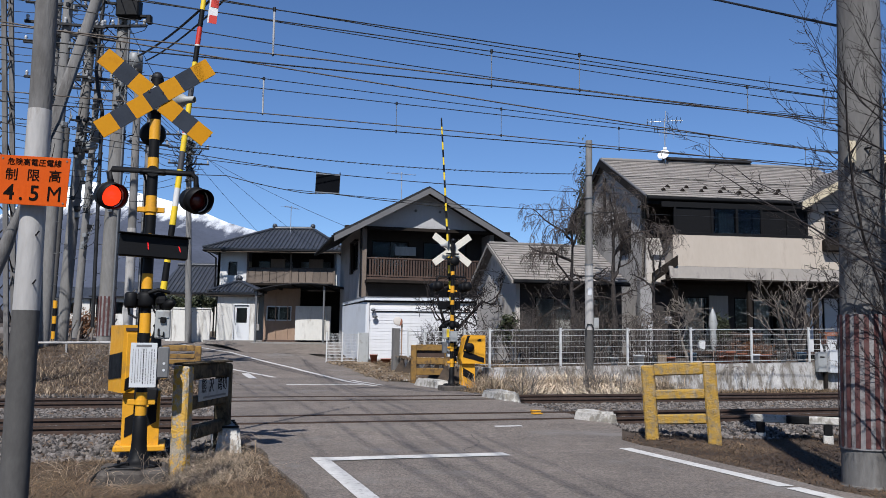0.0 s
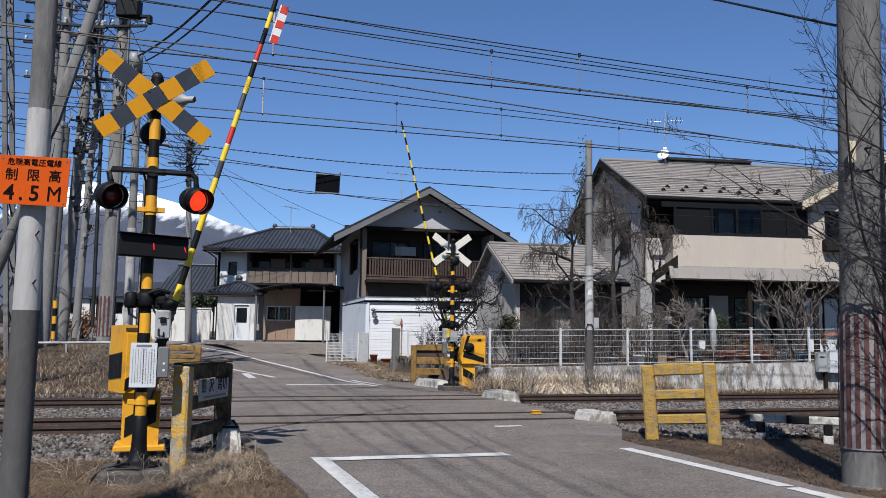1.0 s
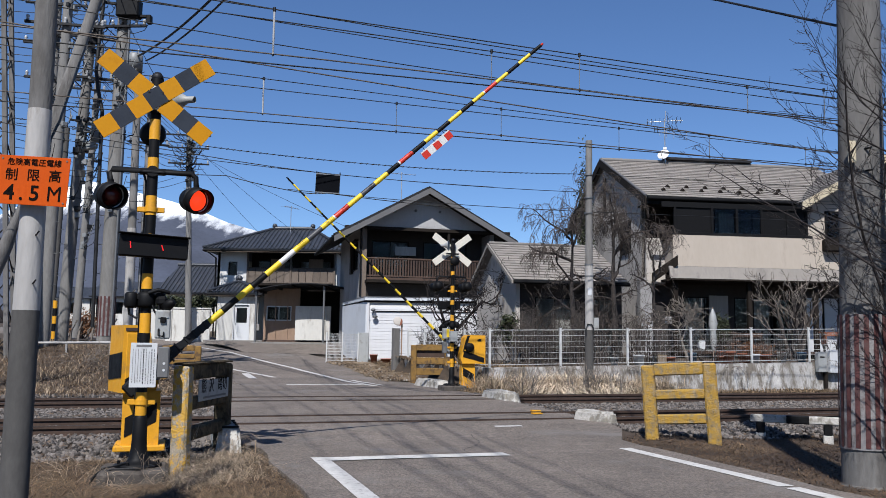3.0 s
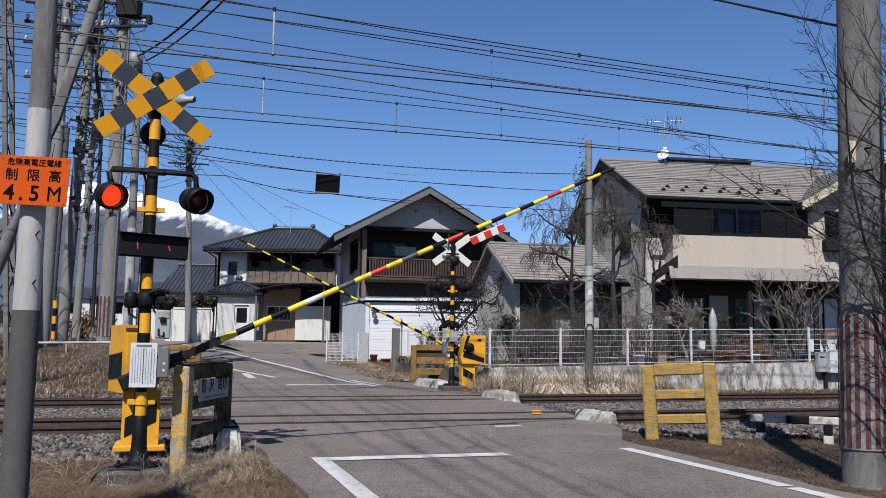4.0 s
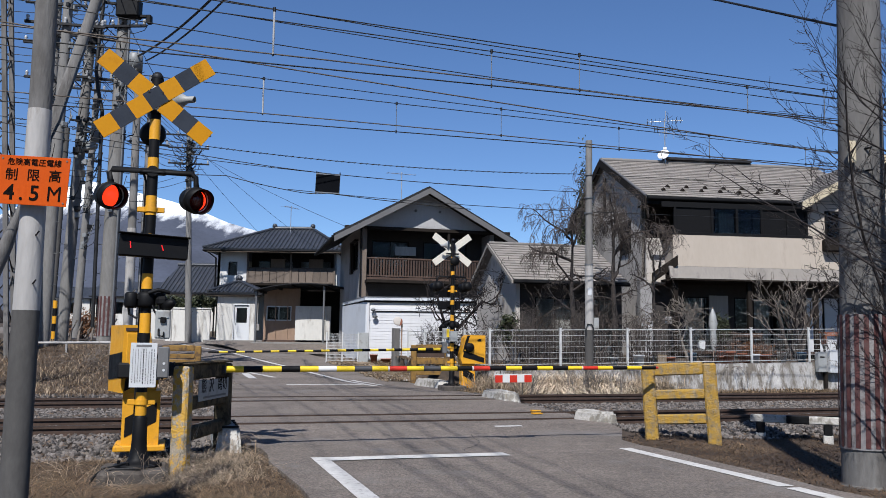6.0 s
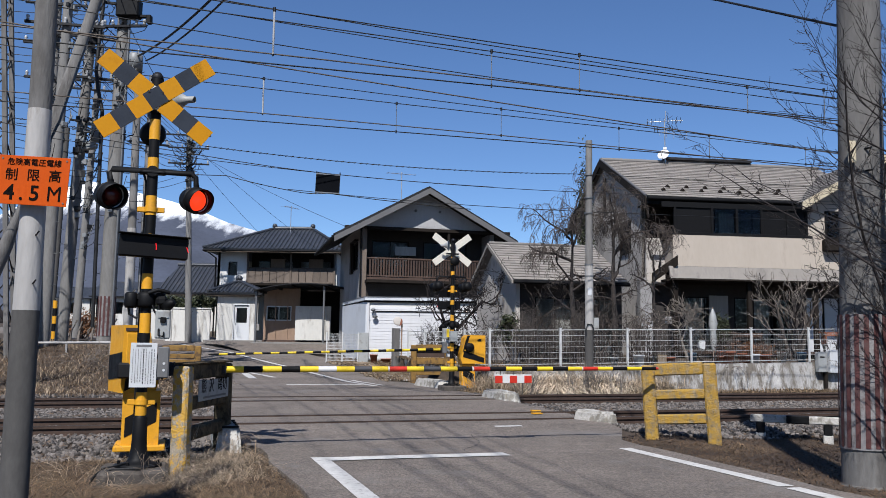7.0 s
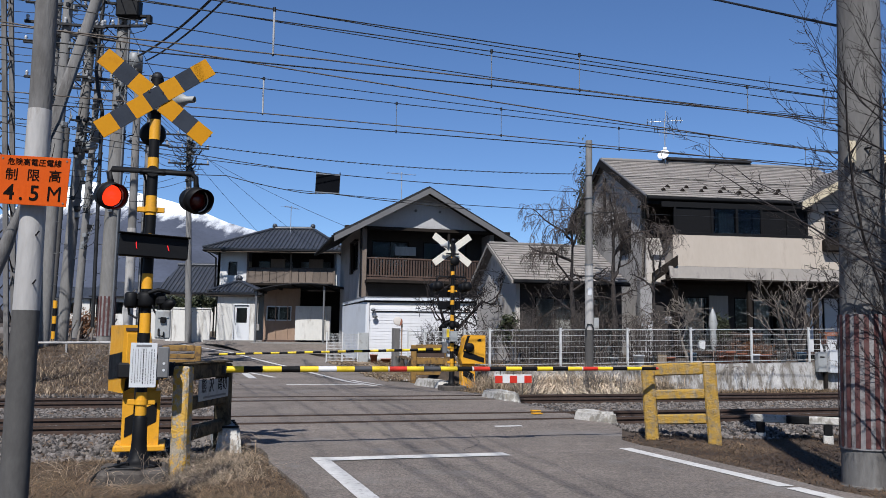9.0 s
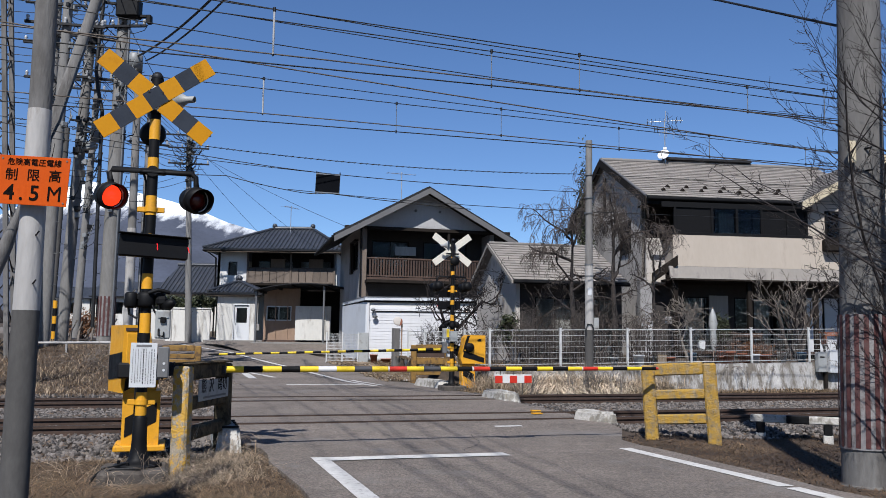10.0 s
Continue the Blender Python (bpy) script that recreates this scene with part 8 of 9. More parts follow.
for k, (x, y, l, n) in enumerate(((2.7, 24.6, 1.4, 7), (3.2, 23.9, 1.1, 6), (4.6, 24.2, 1.5, 8), (5.3, 24.6, 1.4, 8), (6.1, 25.2, 1.3, 7), (5.8, 24.0, 1.0, 6), (8.8, 26.0, 0.9, 6), (12.3, 26.6, 1.1, 7), (13.3, 27.0, 1.1, 7), (2.2, 25.6, 1.2, 6), (1.1, 24.3, 1.2, 3), (1.6, 24.8, 1.2, 4), (2.0, 24.2, 1.1, 4), (2.9, 25.0, 1.4, 5), (3.8, 24.4, 1.3, 5), (7.6, 24.4, 0.7, 6), (9.9, 25.4, 0.7, 6), (-0.7, 31.2, 0.9, 9), (-0.3, 30.3, 1.0, 9), (0.1, 29.6, 1.0, 9), (0.5, 28.6, 1.0, 8), (0.9, 27.6, 1.0, 8), (1.2, 26.2, 1.0, 7))):
    bare_tree("bare_shrub", spot(x, y), l, 0.022, 40 + k, "tangled bare garden shrub with grey stems", "bark", starts=n, spread=26, group="bare shrubs", **THICKET)
for k, (x, y, l, n) in enumerate(((2.75, 26.1, 1.8, 4), (3.4, 25.6, 1.6, 4), (4.4, 25.7, 1.8, 4), (5.8, 25.8, 1.7, 4))):
    bare_tree("bare_shrub", spot(x, y), l, 0.028, 160 + k, "tall tangled bare shrub before the low wing", "twig", "twig", starts=n, spread=30, group="bare shrubs", **dict(THICKET, levels=4, kids=(4, 3, 2), wander=0.26, thin=0.0055, pull=(0.3, 0.0, -0.5, -0.8)))
# tree beside the near pole, reaching over it
NEARB = dict(levels=5, kids=(9, 6, 5, 4), first=0.20, angle=(25, 55), ratio=(0.23, 0.42), pull=(0.3, 0.5, 0.3, 0.2, 0.1), wander=0.11, thin=0.0019, seg=(8, 6, 5, 4, 3), taper=0.25)
def reaching_tree(m, height, radius, seed, label, limbs, cfg, name="bare_tree", bark="bark_dark", twig="bark_dark", low=0.0):
    """A slim tree whose limbs leave the trunk at given heights: height, direction, length, radius."""
    rng = random.Random(seed)
    store = [Shape(), Shape(), Shape()]
    store[0].tube([(0, 0, -0.2), (0.03, 0.02, height * 0.3), (-0.02, 0.03, height * 0.65), (0.02, 0, height)], [radius, radius * 0.85, radius * 0.6, radius * 0.25], 9)
    for z, d, ln, rad in limbs:
        grow(store, rng, Vector((0, 0, z)), Vector(d).normalized(), ln, rad, 1, cfg if z >= low else dict(cfg, kids=(0, 7, 4, 3), pull=(0, 0.2, 0.1, -0.5, -1.2), wander=0.28))
    t = thing(name, m, label, "tree", "bare trees")
    part("trunk", store[0], M[bark], t)
    tagged(part("branching", store[1], M[bark], t), kind="stuff")
    tagged(part("twig_crown", store[2], M[twig], t), kind="stuff")
    return t


# weeping trees in the garden, their twigs hanging before the house
WEEP = dict(BASE, levels=5, kids=(0, 10, 8, 5), first=0.15, angle=(35, 80), ratio=(0.32, 0.58), pull=(0, 0.0, -0.9, -2.2, -2.8), wander=0.20, seg=(6, 9, 7, 6, 5), thin=0.0042, taper=0.3)
CHERRY = "bare weeping cherry tree with hanging grey-brown twigs"
reaching_tree(spot(3.88, 25.3), 3.75, 0.10, 121, CHERRY,
              [(3.1, (-0.80, 0.1, 0.62), 1.75, 0.050), (3.6, (-0.16, 0.0, 1.0), 2.0, 0.045), (3.5, (0.25, 0.2, 0.95), 1.5, 0.040), (2.5, (-0.70, -0.2, 0.45), 1.4, 0.040),
               (2.2, (0.65, -0.1, 0.60), 1.4, 0.045), (1.6, (-0.75, 0.1, 0.40), 1.3, 0.038), (3.7, (-0.55, -0.3, 0.8), 1.6, 0.040)], WEEP, "weeping_tree", "bark_wet", "twig", 3.0)
reaching_tree(spot(5.30, 26.2), 3.9, 0.11, 122, CHERRY,
              [(2.4, (-0.60, 0.0, 0.75), 2.0, 0.055), (2.6, (0.60, 0.1, 0.75), 2.1, 0.055), (3.6, (0.15, 0.2, 1.0), 2.0, 0.050), (3.7, (-0.35, -0.2, 0.9), 1.9, 0.045),
               (3.3, (0.50, -0.2, 0.85), 2.2, 0.050), (3.8, (0.45, 0.1, 0.9), 1.9, 0.040), (1.9, (-0.70, 0.0, 0.35), 1.2, 0.038), (2.0, (0.75, -0.1, 0.35), 1.2, 0.038)], dict(WEEP, kids=(0, 11, 9, 6)), "weeping_tree", "bark_wet", "twig", 3.0)
reaching_tree(spot(6.75, 27.0), 3.0, 0.085, 127, CHERRY,
              [(2.2, (-0.60, 0.0, 0.75), 1.3, 0.045), (2.6, (0.50, 0.1, 0.8), 1.5, 0.045), (2.9, (0.0, 0.0, 1.0), 1.5, 0.040), (1.5, (-0.7, -0.1, 0.5), 1.1, 0.035)], WEEP, "weeping_tree", "bark_wet", "twig", 3.0)

REACH = dict(BASE, levels=4, kids=(0, 8, 6, 4), first=0.25, angle=(18, 42), ratio=(0.26, 0.46), pull=(0, 0.1, 0.2, 0.15), wander=0.09, thin=0.0018, seg=(6, 8, 5, 4), taper=0.25)
reaching_tree(pose(3.78, 6.60, -0.1), 4.6, 0.045, 71, "bare dark-twigged tree reaching past the concrete pole",
              [(1.55, (-0.72, 0.05, 0.69), 2.15, 0.013)], dict(REACH, kids=(0, 7, 3, 2), ratio=(0.12, 0.30)))
reaching_tree(pose(3.84, 6.72, -0.1), 4.4, 0.040, 73, "bare dark-twigged tree beside the concrete pole",
              [(2.72, (-0.76, 0.1, 0.52), 1.05, 0.010), (2.95, (-0.74, -0.1, 0.58), 0.95, 0.010), (2.35, (-0.84, 0.05, 0.42), 0.90, 0.009), (2.05, (-0.82, -0.05, 0.42), 0.85, 0.009),
               (3.15, (-0.70, 0.1, 0.66), 0.90, 0.009), (1.40, (-0.86, 0.1, 0.34), 0.70, 0.008), (1.75, (-0.84, 0.1, 0.3), 0.75, 0.008)], REACH)
reaching_tree(pose(4.05, 7.05, -0.1), 4.8, 0.05, 72, "bare dark-twigged tree beside the concrete pole",
              [(1.8, (-0.70, 0.0, 0.60), 1.05, 0.011), (2.4, (-0.75, -0.1, 0.55), 1.05, 0.010), (2.9, (-0.65, 0.0, 0.70), 1.1, 0.010)], REACH)
bare_tree("bare_tree", pose(4.15, 7.0, -0.1), 3.6, 0.020, 53, "bare dark-twigged tree beside the concrete pole", "bark_dark", "bark_dark", starts=2, spread=4, **NEARB)
bare_tree("bare_tree", pose(4.55, 7.6, -0.1), 4.2, 0.036, 57, "bare dark-twigged tree beside the concrete pole", "bark_dark", "bark_dark", starts=2, spread=6, **NEARB)
bare_tree("bare_tree", pose(4.30, 7.3, -0.1), 3.7, 0.022, 60, "bare dark-twigged tree beside the concrete pole", "bark_dark", "bark_dark", starts=3, spread=4, **NEARB)


def leafy(name, m, rx, rz, count, material, seed, label, leaf=0.05):
    """An evergreen shrub: stems inside, leaves in uneven clumps."""
    rng = np.random.default_rng(seed)
    t = thing(name, m, label, "shrub", "evergreen shrubs")
    stems = Shape()
    clumps = []
    for k in range(11):
        a, e = rng.uniform(0, 6.28), rng.uniform(0.1, 1.3)
        q = Vector((math.cos(a) * math.cos(e) * rx, math.sin(a) * math.cos(e) * rx, rz * (0.45 + 0.85 * math.sin(e)))) * rng.uniform(0.6, 0.95)
        stems.tube([(0, 0, -0.1), q * 0.5 + Vector((0, 0, 0.05)), q], [0.03, 0.018, 0.006], 5)
        clumps.append(q)
    tagged(part("branching", stems, M["bark_dark"], t), kind="stuff")
    i = rng.integers(0, len(clumps), count)
    c = np.array(clumps)[i] + rng.normal(0, 1, (count, 3)) * np.array((rx * 0.24, rx * 0.24, rz * 0.17))
    a = rng.normal(0, 1, (count, 3))
    a /= np.linalg.norm(a, axis=1)[:, None]
    b = np.cross(a, rng.normal(0, 1, (count, 3)))
    b /= np.linalg.norm(b, axis=1)[:, None]
    sz = rng.uniform(0.6, 1.3, (count, 1)) * leaf
    v = np.stack((c - a * sz, c + b * sz * 0.45, c + a * sz, c - b * sz * 0.45), 1).reshape(-1, 3)
    f = (np.arange(count)[:, None] * 4 + np.arange(4)).tolist()
    me = bpy.data.meshes.new("leaves")
    me.from_pydata(v.tolist(), [], f)
    tagged(part("leaves", me, M[material], t), kind="stuff")
    return t


leafy("evergreen_shrub", spot(2.1, 26.9, 0.55), 0.36, 0.75, 650, "leaf", 61, "sparse olive-green evergreen shrub by the garage", 0.07)
leafy("evergreen_tree", spot(5.95, 35.0), 0.36, 5.7, 2600, "leaf", 69, "dark narrow evergreen behind the low roof", 0.07)
leafy("evergreen_shrub", spot(8.95, 27.2), 0.30, 1.05, 2200, "leaf", 62, "narrow clipped dark evergreen by the veranda", 0.04)
leafy("evergreen_shrub", spot(-13.6, 48.2, 1.5), 0.8, 0.9, 1700, "leaf", 63, "dark pruned garden pine behind the white wall", 0.10)
leafy("evergreen_shrub", spot(-15.3, 48.6, 1.4), 1.0, 0.9, 2000, "leaf", 64, "dark pruned garden pine behind the white wall", 0.10)
leafy("evergreen_shrub", spot(9.6, 26.9), 0.7, 0.5, 900, "leaf_rust", 65, "low rusty shrub on the garden slope", 0.05)
leafy("evergreen_shrub", spot(12.8, 26.2), 0.6, 0.45, 700, "leaf_rust", 66, "low rusty shrub on the garden slope", 0.05)

# wrapped plant, pots and small garden things
wp = thing("wrapped_plant", spot(8.25, 25.9), "plant wrapped in pale plastic for the winter", "plant")
sh = Shape().lathe([(0.06, 0.0), (0.10, 0.25), (0.08, 0.55), (0.13, 0.8), (0.09, 1.05), (0.02, 1.25)], 14)
sh.v = [(x * (1 + 0.3 * noise.noise(Vector((x * 9, y * 9, z * 5)))), y, z) for x, y, z in sh.v]
part("wrapping", sh, M["box_grey"], wp).matrix_basis = pose(0, 0, 0.40)
part("stake", Shape().tube([(0, 0, -0.1), (0, 0, 1.70)], 0.02, 6), M["ply"], wp)
for k, (x, y, r, h, mt) in enumerate(((5.45, 23.6, 0.16, 0.32, "board_white"), (8.9, 25.1, 0.2, 0.3, "terracotta"), (9.6, 25.3, 0.17, 0.26, "terracotta"), (10.2, 25.6, 0.15, 0.3, "box_grey"), (6.5, 24.3, 0.15, 0.24, "terracotta"), (11.6, 25.9, 0.18, 0.3, "board_white"), (7.2, 24.5, 0.13, 0.34, "blue_plastic"), (9.2, 25.1, 0.15, 0.28, "board_white"), (10.8, 25.6, 0.14, 0.3, "blue_plastic"), (12.4, 26.1, 0.17, 0.34, "box_grey"), (6.0, 24.1, 0.12, 0.26, "box_grey"), (8.0, 24.7, 0.14, 0.22, "terracotta"))):
    solo("plant_pot", Shape().lathe([(0.0, 0.02), (r * 0.75, 0.0), (r, h), (r * 1.08, h), (r * 1.08, h - 0.03), (r * 0.9, h - 0.04), (0, h - 0.06)], 14), M[mt], "garden plant pot behind the mesh fence", "plant pot", spot(x, y), "plant pots")
def bench(m, length, material, label):
    t = thing("garden_bench", m, label, "bench", "benches")
    for k in range(4):
        part("slat", Shape().box((0, -0.15 + 0.10 * k, 0.42), (length, 0.085, 0.03), 0.006), M[material], t)
    for x in (-length / 2 + 0.1, length / 2 - 0.1):
        part("leg", Shape().box((x, 0, 0.2), (0.06, 0.36, 0.42), 0.006), M[material], t)
    part("apron", Shape().box((0, -0.17, 0.34), (length - 0.2, 0.03, 0.10), 0.004), M[material], t)
    return t


bench(spot(10.3, 28.9, 0.45), 1.1, "timber_brown", "brown slatted garden bench on the veranda")
bench(spot(13.4, 29.2, 0.5), 0.8, "terracotta", "orange-brown slatted bench on the veranda")
t = thing("storage_box", spot(6.15, 23.9), "beige cardboard storage box behind the mesh fence", "box")
part("body", Shape().box((0, 0, 0.14), (0.24, 0.2, 0.30), 0.008), M["sand"], t)
part("lid", Shape().box((0, 0, 0.30), (0.25, 0.21, 0.03), 0.006), M["sand"], t)
t = thing("planter", spot(8.25, 24.85), "large terracotta planter behind the mesh fence", "planter")
part("tub", Shape().lathe([(0.0, 0.02), (0.20, 0.0), (0.28, 0.36), (0.30, 0.36), (0.30, 0.31), (0.26, 0.30), (0.0, 0.29)], 18), M["terracotta"], t)
part("stand", Shape().lathe([(0.0, -0.12), (0.14, -0.12), (0.10, 0.01), (0.0, 0.01)], 12), M["timber_dark"], t)
t = thing("bucket", spot(4.78, 23.65), "white plastic bucket with dark writing", "bucket")
part("tub", Shape().lathe([(0.0, 0.0), (0.09, 0.0), (0.115, 0.25), (0.125, 0.25), (0.125, 0.23), (0.10, 0.22), (0.0, 0.21)], 16), M["board_white"], t)
for k in range(2):
    part("writing_bar", Shape().box((-0.03 + 0.06 * k, -0.112, 0.14), (0.03, 0.012, 0.09)), M["ink"], t)
part("handle", Shape().tube([(-0.12, 0, 0.22), (-0.08, -0.02, 0.32), (0.08, -0.02, 0.32), (0.12, 0, 0.22)], 0.006, 5), M["galv"], t)
# bird feeder and pale boxes by the veranda
for x, y, z, s in ((7.0, 26.3, 1.95, 0.18), (6.3, 25.9, 1.7, 0.16), (8.1, 26.6, 1.2, 0.22)):
    t = thing("lantern_box", pose(x, y, z), "small white lantern box on a stake in the garden", "lantern", "lanterns")
    part("box", Shape().box((0, 0, 0), (s, s, s * 1.3), 0.02), M["board_white"], t)
    part("roof", Shape().lathe([(s * 0.85, 0), (0.0, s * 0.5)], 4, pose(0, 0, s * 0.66, 0, 0, 45), False), M["timber_dark"], t)
    part("stake", Shape().tube([(0, 0, -z + ground_z(x, y) - 0.05), (0, 0, -s * 0.6)], 0.02, 6), M["bark_dark"], t)

# things on the far bank: rusty hedge, pale stakes, low white wall
leafy("evergreen_shrub", spot(-19.0, 45.0, 0.1), 0.9, 1.1, 1800, "leaf_rust", 67, "rust-brown winter hedge on the bank", 0.07)
leafy("evergreen_shrub", spot(-20.2, 46.0, 0.1), 0.9, 1.0, 1800, "leaf_rust", 68, "rust-brown winter hedge on the bank", 0.07)
bw_ = thing("garden_wall", pose(-27.5, 62, 1.0), "low white garden wall behind the bank", "wall")
for i in range(5):
    part("panel", Shape().box((0.75 * i, 0, 0.75), (0.66, 0.12, 1.6), 0.02), M["plaster_old"], bw_)
stk = random.Random(6)
for i in range(11):
    x, y = -13.15 + 0.16 * i, 29.5 + stk.uniform(-0.3, 0.3)
    solo("stake", Shape().tube([(0, 0, -0.1), (0.03, 0, 0.35), (stk.uniform(0.02, 0.3), stk.uniform(-0.1, 0.1), stk.uniform(0.5, 0.8))], [0.035, 0.03, 0.026], 6), M["bark_pale"], "weathered pale wooden stake on the bank", "stake", spot(x, y), "stakes")

# dry arching brambles on the bank
for k in range(9):
    x, y = -9.2 + 0.45 * k + 0.3 * math.sin(k * 2.1), 22.0 + 0.9 * math.sin(k * 1.7)
    bare_tree("dry_bramble", spot(x, y), 0.7, 0.010, 80 + k, "dry arching bramble canes on the bank", "bark_pale", "bark_pale", starts=9, spread=45, group="brambles", **dict(THICKET, levels=2, pull=(-1.2, -1.0), kids=(3,), thin=0.005))
# long weeds at the fence pole and on the verge
for k, (x, y) in enumerate(((3.7, 20.9), (3.3, 20.6), (4.3, 21.0), (2.0, 20.0))):
    bare_tree("dry_bramble", spot(x, y), 0.8, 0.009, 95 + k, "dry brown weeds below the garden wall", "bark_pale", "bark_pale", starts=10, spread=30, group="brambles", **dict(THICKET, levels=2, kids=(4,)))

for k in range(11):
    sx = 8.3 + k * 1.05 + 0.4 * math.sin(k * 2.3)
    p = at(sx, FENCE_R - 0.02, wall_top(sx) - 0.02)
    bare_tree("dry_bramble", pose(*p), 0.5, 0.007, 110 + k, "dry creeper hanging over the garden wall", "bark_pale", "twig", starts=8, spread=70, group="brambles", **dict(THICKET, levels=2, kids=(4,), pull=(-2.2, -1.5), thin=0.0035))

# bleached stems tangled round the near guard frame and the signal's foot
for k, (ss, rr) in enumerate(((0.15, 7.55), (0.35, 8.05), (-0.1, 7.5), (0.5, 8.7), (0.25, 8.4), (-0.75, 8.2), (0.62, 7.9))):
    p = at(ss, rr)
    bare_tree("dry_bramble", spot(p.x, p.y), 0.40, 0.0024, 140 + k, "bleached tangled stems round the guard frame", "dead_stem", "dead_stem", starts=26, spread=70, group="brambles", **dict(THICKET, levels=3, kids=(4, 3), pull=(-1.3, -1.0, -0.6), wander=0.26, thin=0.0012))

# ---------------------------------------------------------------- mountain and distance
MX = [-3400, -2600, -2090, -1930, -1700, -1560, -1400, -1290, -1157, -1024, -864, -700, -500, -224, 300, 900, 1900]
MZ = [120, 300, 610, 690, 770, 738, 698, 671, 628, 573, 528, 474, 404, 320, 230, 130, 40]
sh = Shape()
cols, rows = 170, 46
for j in range(rows + 1):
    y = 2500 + 2000 * j / rows
    fy = 1 - abs(y - 4000) / 1500
    for i in range(cols + 1):
        x = -3400 + 5300 * i / cols
        h = float(np.interp(x * 4000 / max(y, 2500), MX, MZ)) if y < 4000 else float(np.interp(x, MX, MZ))
        k = max(0.0, fy)
        gul = abs(noise.fractal(Vector((x / 230, y / 900, 0)), 1.0, 2.0, 5))
        z = h * (k ** 1.25) * (1 - 0.16 * gul * (1 - k * k)) + 20 * noise.fractal(Vector((x / 160, y / 160, 1)), 1.0, 2.0, 4) * (1 - k ** 3)
        sh.v.append((x, y, z - 4))
sh.f = [(j * (cols + 1) + i, j * (cols + 1) + i + 1, (j + 1) * (cols + 1) + i + 1, (j + 1) * (cols + 1) + i) for j in range(rows) for i in range(cols)]
sh.s = [True] * len(sh.f)


def mountain_mat():
    """Dark forest below, with distance haze put into its blue base colour, snow with ragged streaks above."""
    # blue cast of the base colour imitates haze over the slopes
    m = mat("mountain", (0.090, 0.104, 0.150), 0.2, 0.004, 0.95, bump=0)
    nt = m.node_tree
    N, L = nt.nodes, nt.links
    bs = N["Principled BSDF"]
    tc = N.new("ShaderNodeTexCoord")
    sep = N.new("ShaderNodeSeparateXYZ")
    L.new(tc.outputs["Object"], sep.inputs[0])
    mp = N.new("ShaderNodeMapping")
    mp.inputs["Scale"].default_value = (0.016, 0.003, 0.004)
    L.new(tc.outputs["Object"], mp.inputs["Vector"])
    n = N.new("ShaderNodeTexNoise")
    n.inputs["Scale"].default_value, n.inputs["Detail"].default_value, n.inputs["Roughness"].default_value = 1.0, 9.0, 0.7
    L.new(mp.outputs[0], n.inputs["Vector"])
    mul = N.new("ShaderNodeMath")
    mul.operation = "MULTIPLY_ADD"
    mul.inputs[1].default_value, mul.inputs[2].default_value = 300.0, -150.0
    L.new(n.outputs["Fac"], mul.inputs[0])
    add = N.new("ShaderNodeMath")
    L.new(sep.outputs["Z"], add.inputs[0])
    L.new(mul.outputs[0], add.inputs[1])
    # the snow line falls with the ridge on the thin flank
    flank = N.new("ShaderNodeMapRange")
    for socket, value in (("From Min", -1350.0), ("From Max", -650.0), ("To Min", 0.0), ("To Max", 72.0)):
        flank.inputs[socket].default_value = value
    L.new(sep.outputs["X"], flank.inputs["Value"])
    lift = N.new("ShaderNodeMath")
    L.new(add.outputs[0], lift.inputs[0])
    L.new(flank.outputs[0], lift.inputs[1])
    rg = N.new("ShaderNodeMapRange")
    rg.inputs["From Min"].default_value, rg.inputs["From Max"].default_value = 545, 640
    L.new(lift.outputs[0], rg.inputs["Value"])
    mx = N.new("ShaderNodeMix")
    mx.data_type = "RGBA"
    L.new(rg.outputs[0], mx.inputs["Factor"])
    L.new(bs.inputs["Base Color"].links[0].from_socket, mx.inputs["A"])
    mx.inputs["B"].default_value = (0.80, 0.82, 0.85, 1)
    L.new(mx.outputs["Result"], bs.inputs["Base Color"])
    return m


solo("mountain", sh, mountain_mat(), "distant snow-capped volcano above dark forest, haze in its blue colour", "mountain", kind="structure")

# wooded skyline below it
def far_wood(x0, x1, y, h, n, seed):
    rng = np.random.default_rng(seed)
    sh = Shape()
    for k in range(n):
        x, yy, hh = rng.uniform(x0, x1), y + rng.uniform(-40, 40), h * rng.uniform(0.5, 1.1)
        w = hh * rng.uniform(0.25, 0.5)
        prof = [(0.02, 0)] + [(w * (1 - (i / 7) ** 1.4) * rng.uniform(0.7, 1.2), hh * (0.12 + 0.88 * i / 7)) for i in range(7)] + [(0.02, hh)]
        sh.lathe(prof, 6, pose(x, yy, ground_z(x, yy) - 0.5), False)
    return solo("far_wood", sh, M["bark_dark"], "distant dark strip of winter woodland", "woodland", kind="stuff")


far_wood(-420, 120, 480, 15, 420, 7)
far_wood(-190, -40, 190, 8, 90, 8)


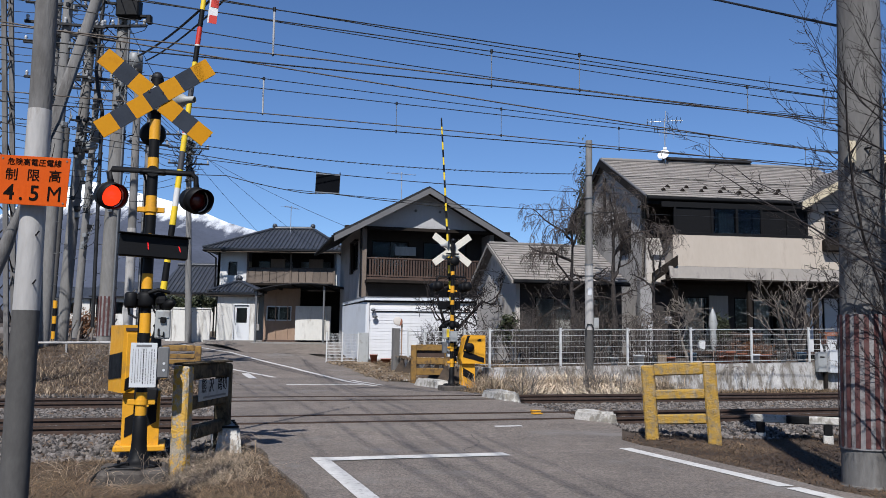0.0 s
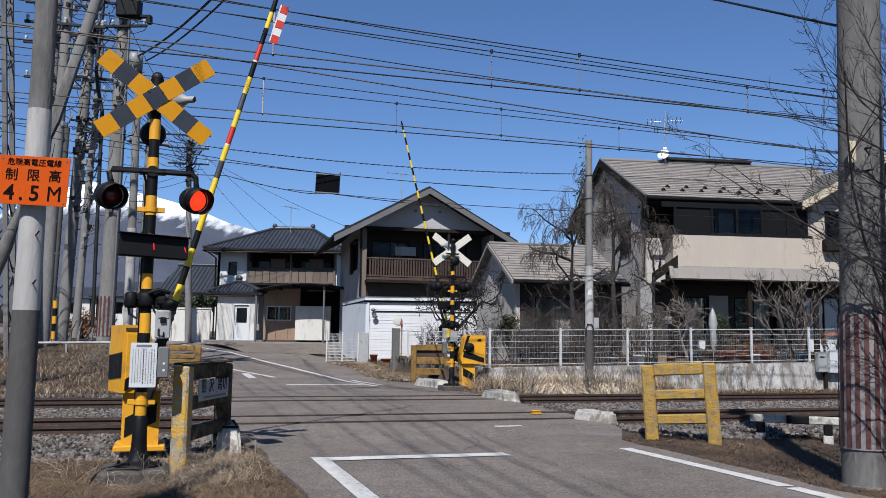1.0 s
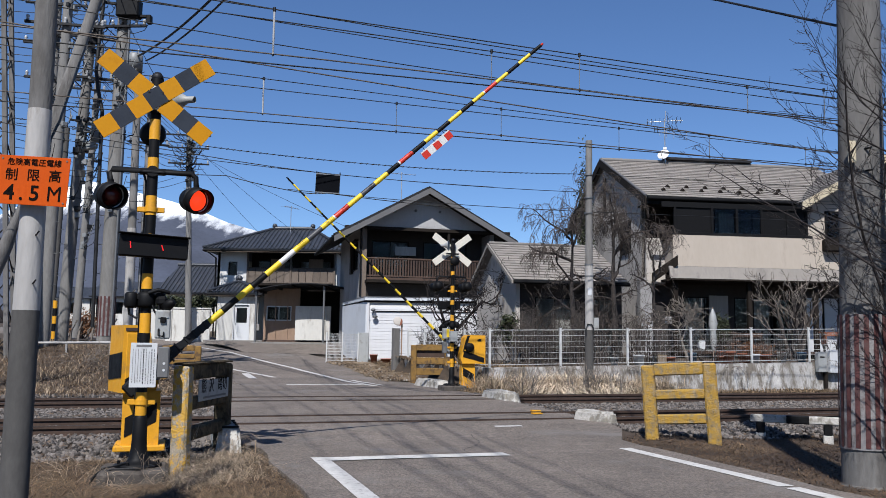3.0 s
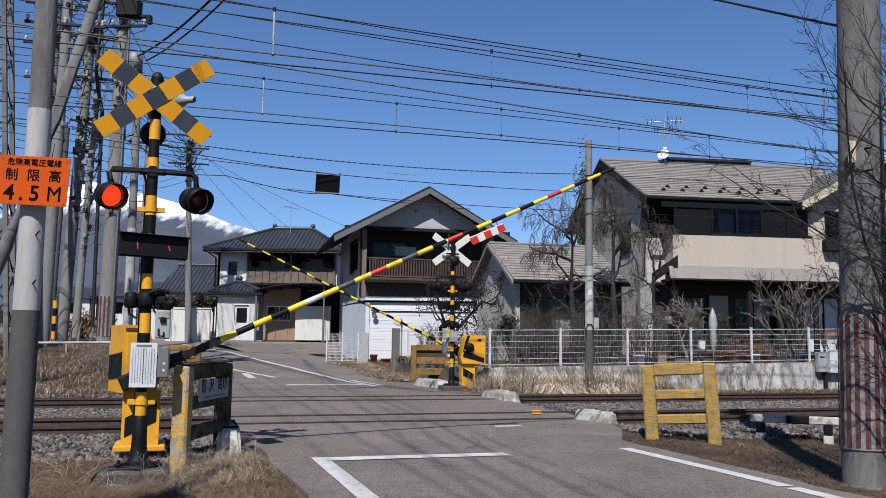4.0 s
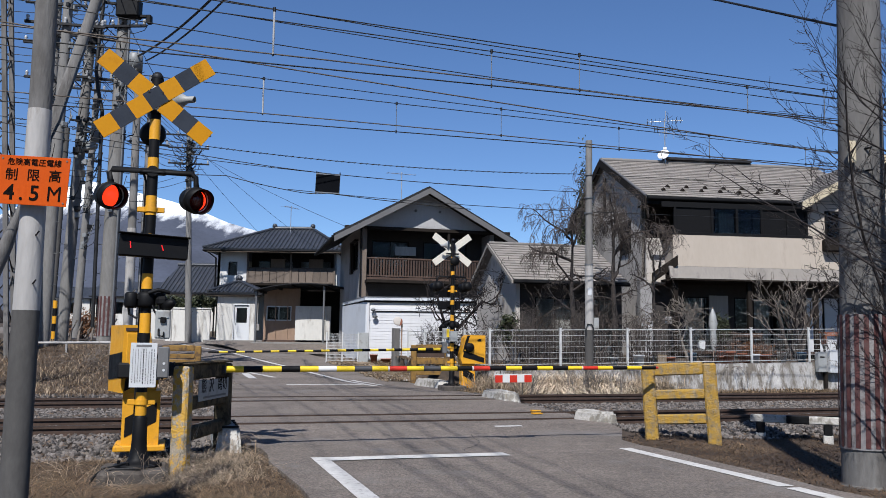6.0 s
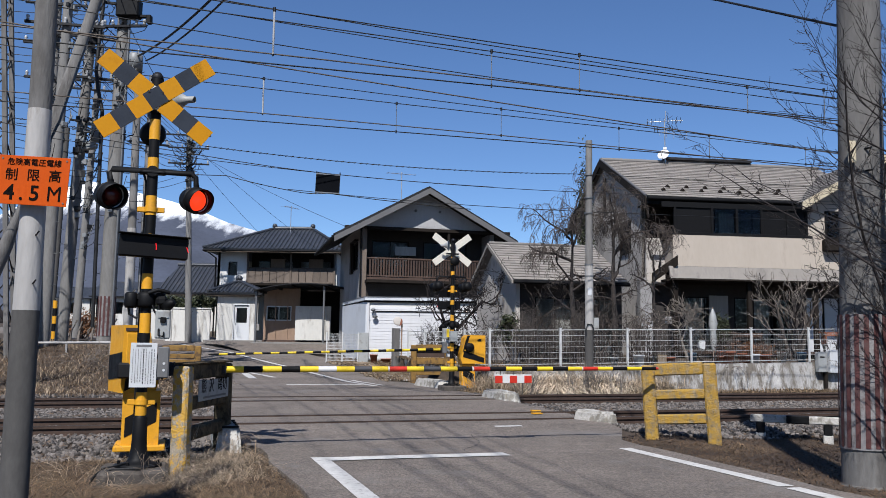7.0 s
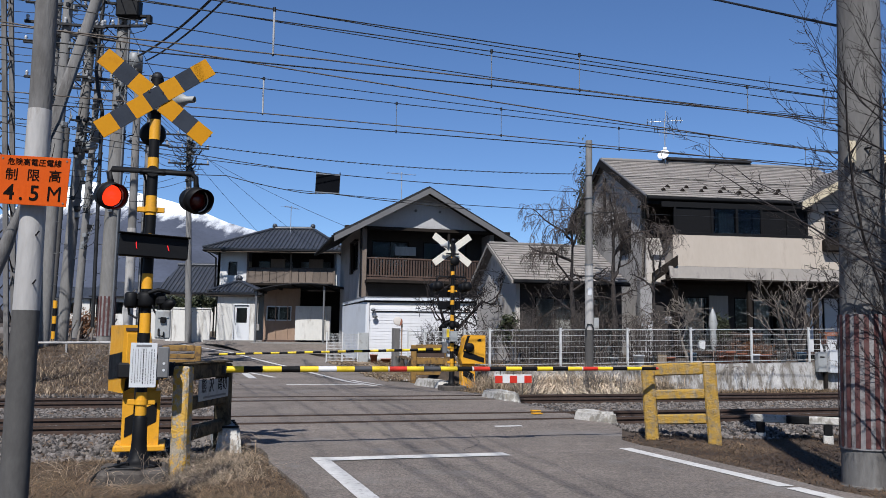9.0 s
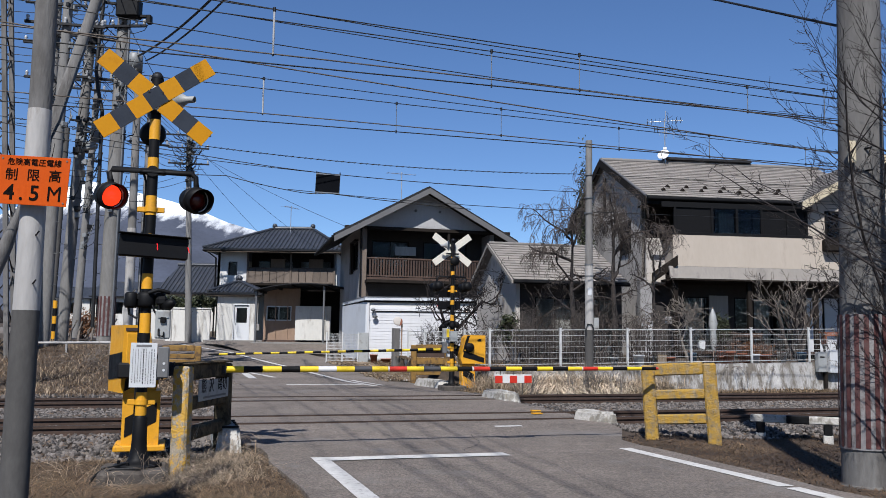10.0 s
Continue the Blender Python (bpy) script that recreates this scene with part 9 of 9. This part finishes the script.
# ---------------------------------------------------------------- what moves
def motions():
    near = [(0.0, 85.1), (0.5, 84.7), (0.65, 82.6), (0.8, 79.0), (1.0, 74.75), (1.5, 67.3), (2.0, 59.7), (2.5, 50.5), (2.7, 47.3), (3.8, 28.5), (4.0, 25.1), (4.5, 16.6), (4.7, 12.8), (4.9, 9.3), (5.1, 6.15), (5.3, 3.2), (5.5, 2.35), (5.7, 1.25), (6.2, 0.25), (10.0, 0.25)]
    far = [(0.0, 86.3), (0.5, 85.7), (0.65, 83.5), (0.8, 80.0), (1.0, 76.0), (1.5, 68.9), (2.0, 61.5), (2.5, 51.7), (2.7, 48.8), (3.8, 29.2), (4.0, 25.6), (4.5, 17.2), (4.7, 13.7), (4.9, 10.2), (5.1, 7.0), (5.3, 3.3), (5.5, 1.4), (5.7, 0.4), (6.2, -1.8), (10.0, -1.8)]
    for arm, rows, high in ((near_arm, near, 0.845), (far_arm, far, 0.95)):
        walk(arm, [(t, pose(0, -0.06, high, 0, -a, 0)) for t, a in rows])
    # the two lamps of each post take turns; a lens swings its bright half forward in a tenth of a second
    swaps = [0.54, 1.14, 1.74, 2.34, 2.94, 3.54, 4.14, 4.74, 5.34, 5.97, 6.60, 7.24, 7.84, 8.44, 9.04, 9.64]
    for post in (near_signal, far_signal):
        for ob in post.children:
            if "lamp_side" in ob:
                home = ob.matrix_basis.copy()
                turned = 0.0 if ob["lamp_side"] == "first" else 180.0
                rows = [(0.0, home @ pose(0, 0, 0, 0, 0, turned))]
                for t in swaps:
                    for k, dt in ((0, 0.0), (60, 0.0334), (120, 0.0667), (180, 0.1)):
                        rows.append((t - 0.045 + dt, home @ pose(0, 0, 0, 0, 0, turned + k)))
                    turned += 180.0
                rows.append((10.0, home @ pose(0, 0, 0, 0, 0, turned)))
                walk(ob, rows)
    # strokes of light run along the panel and sink into it while it is dark
    places = [(0.0, -0.05), (0.5, -0.05), (1.0, 0.0), (1.5, -0.12), (2.0, -0.2), (2.5, -0.08), (3.0, -0.2), (3.5, -0.1), (4.0, -0.14), (4.5, -0.18), (5.0, -0.04), (5.5, -0.05), (6.0, -0.2), (6.5, -0.1), (7.0, 0.02), (7.5, 0.0), (8.0, -0.12), (8.5, -0.2), (9.0, -0.15), (9.25, -0.22), (9.32, -0.22, 0.03), (9.68, 0.03, 0.03), (9.75, 0.03), (10.0, 0.03)]
    for post in (near_signal, far_signal):
        for ob in post.children:
            if "stroke" in ob:
                home, k = ob.matrix_basis.copy(), ob["stroke"]
                walk(ob, [(t, home @ pose(x + 0.05, sum(sink), 0)) for t, x, *sink in places])


motions()
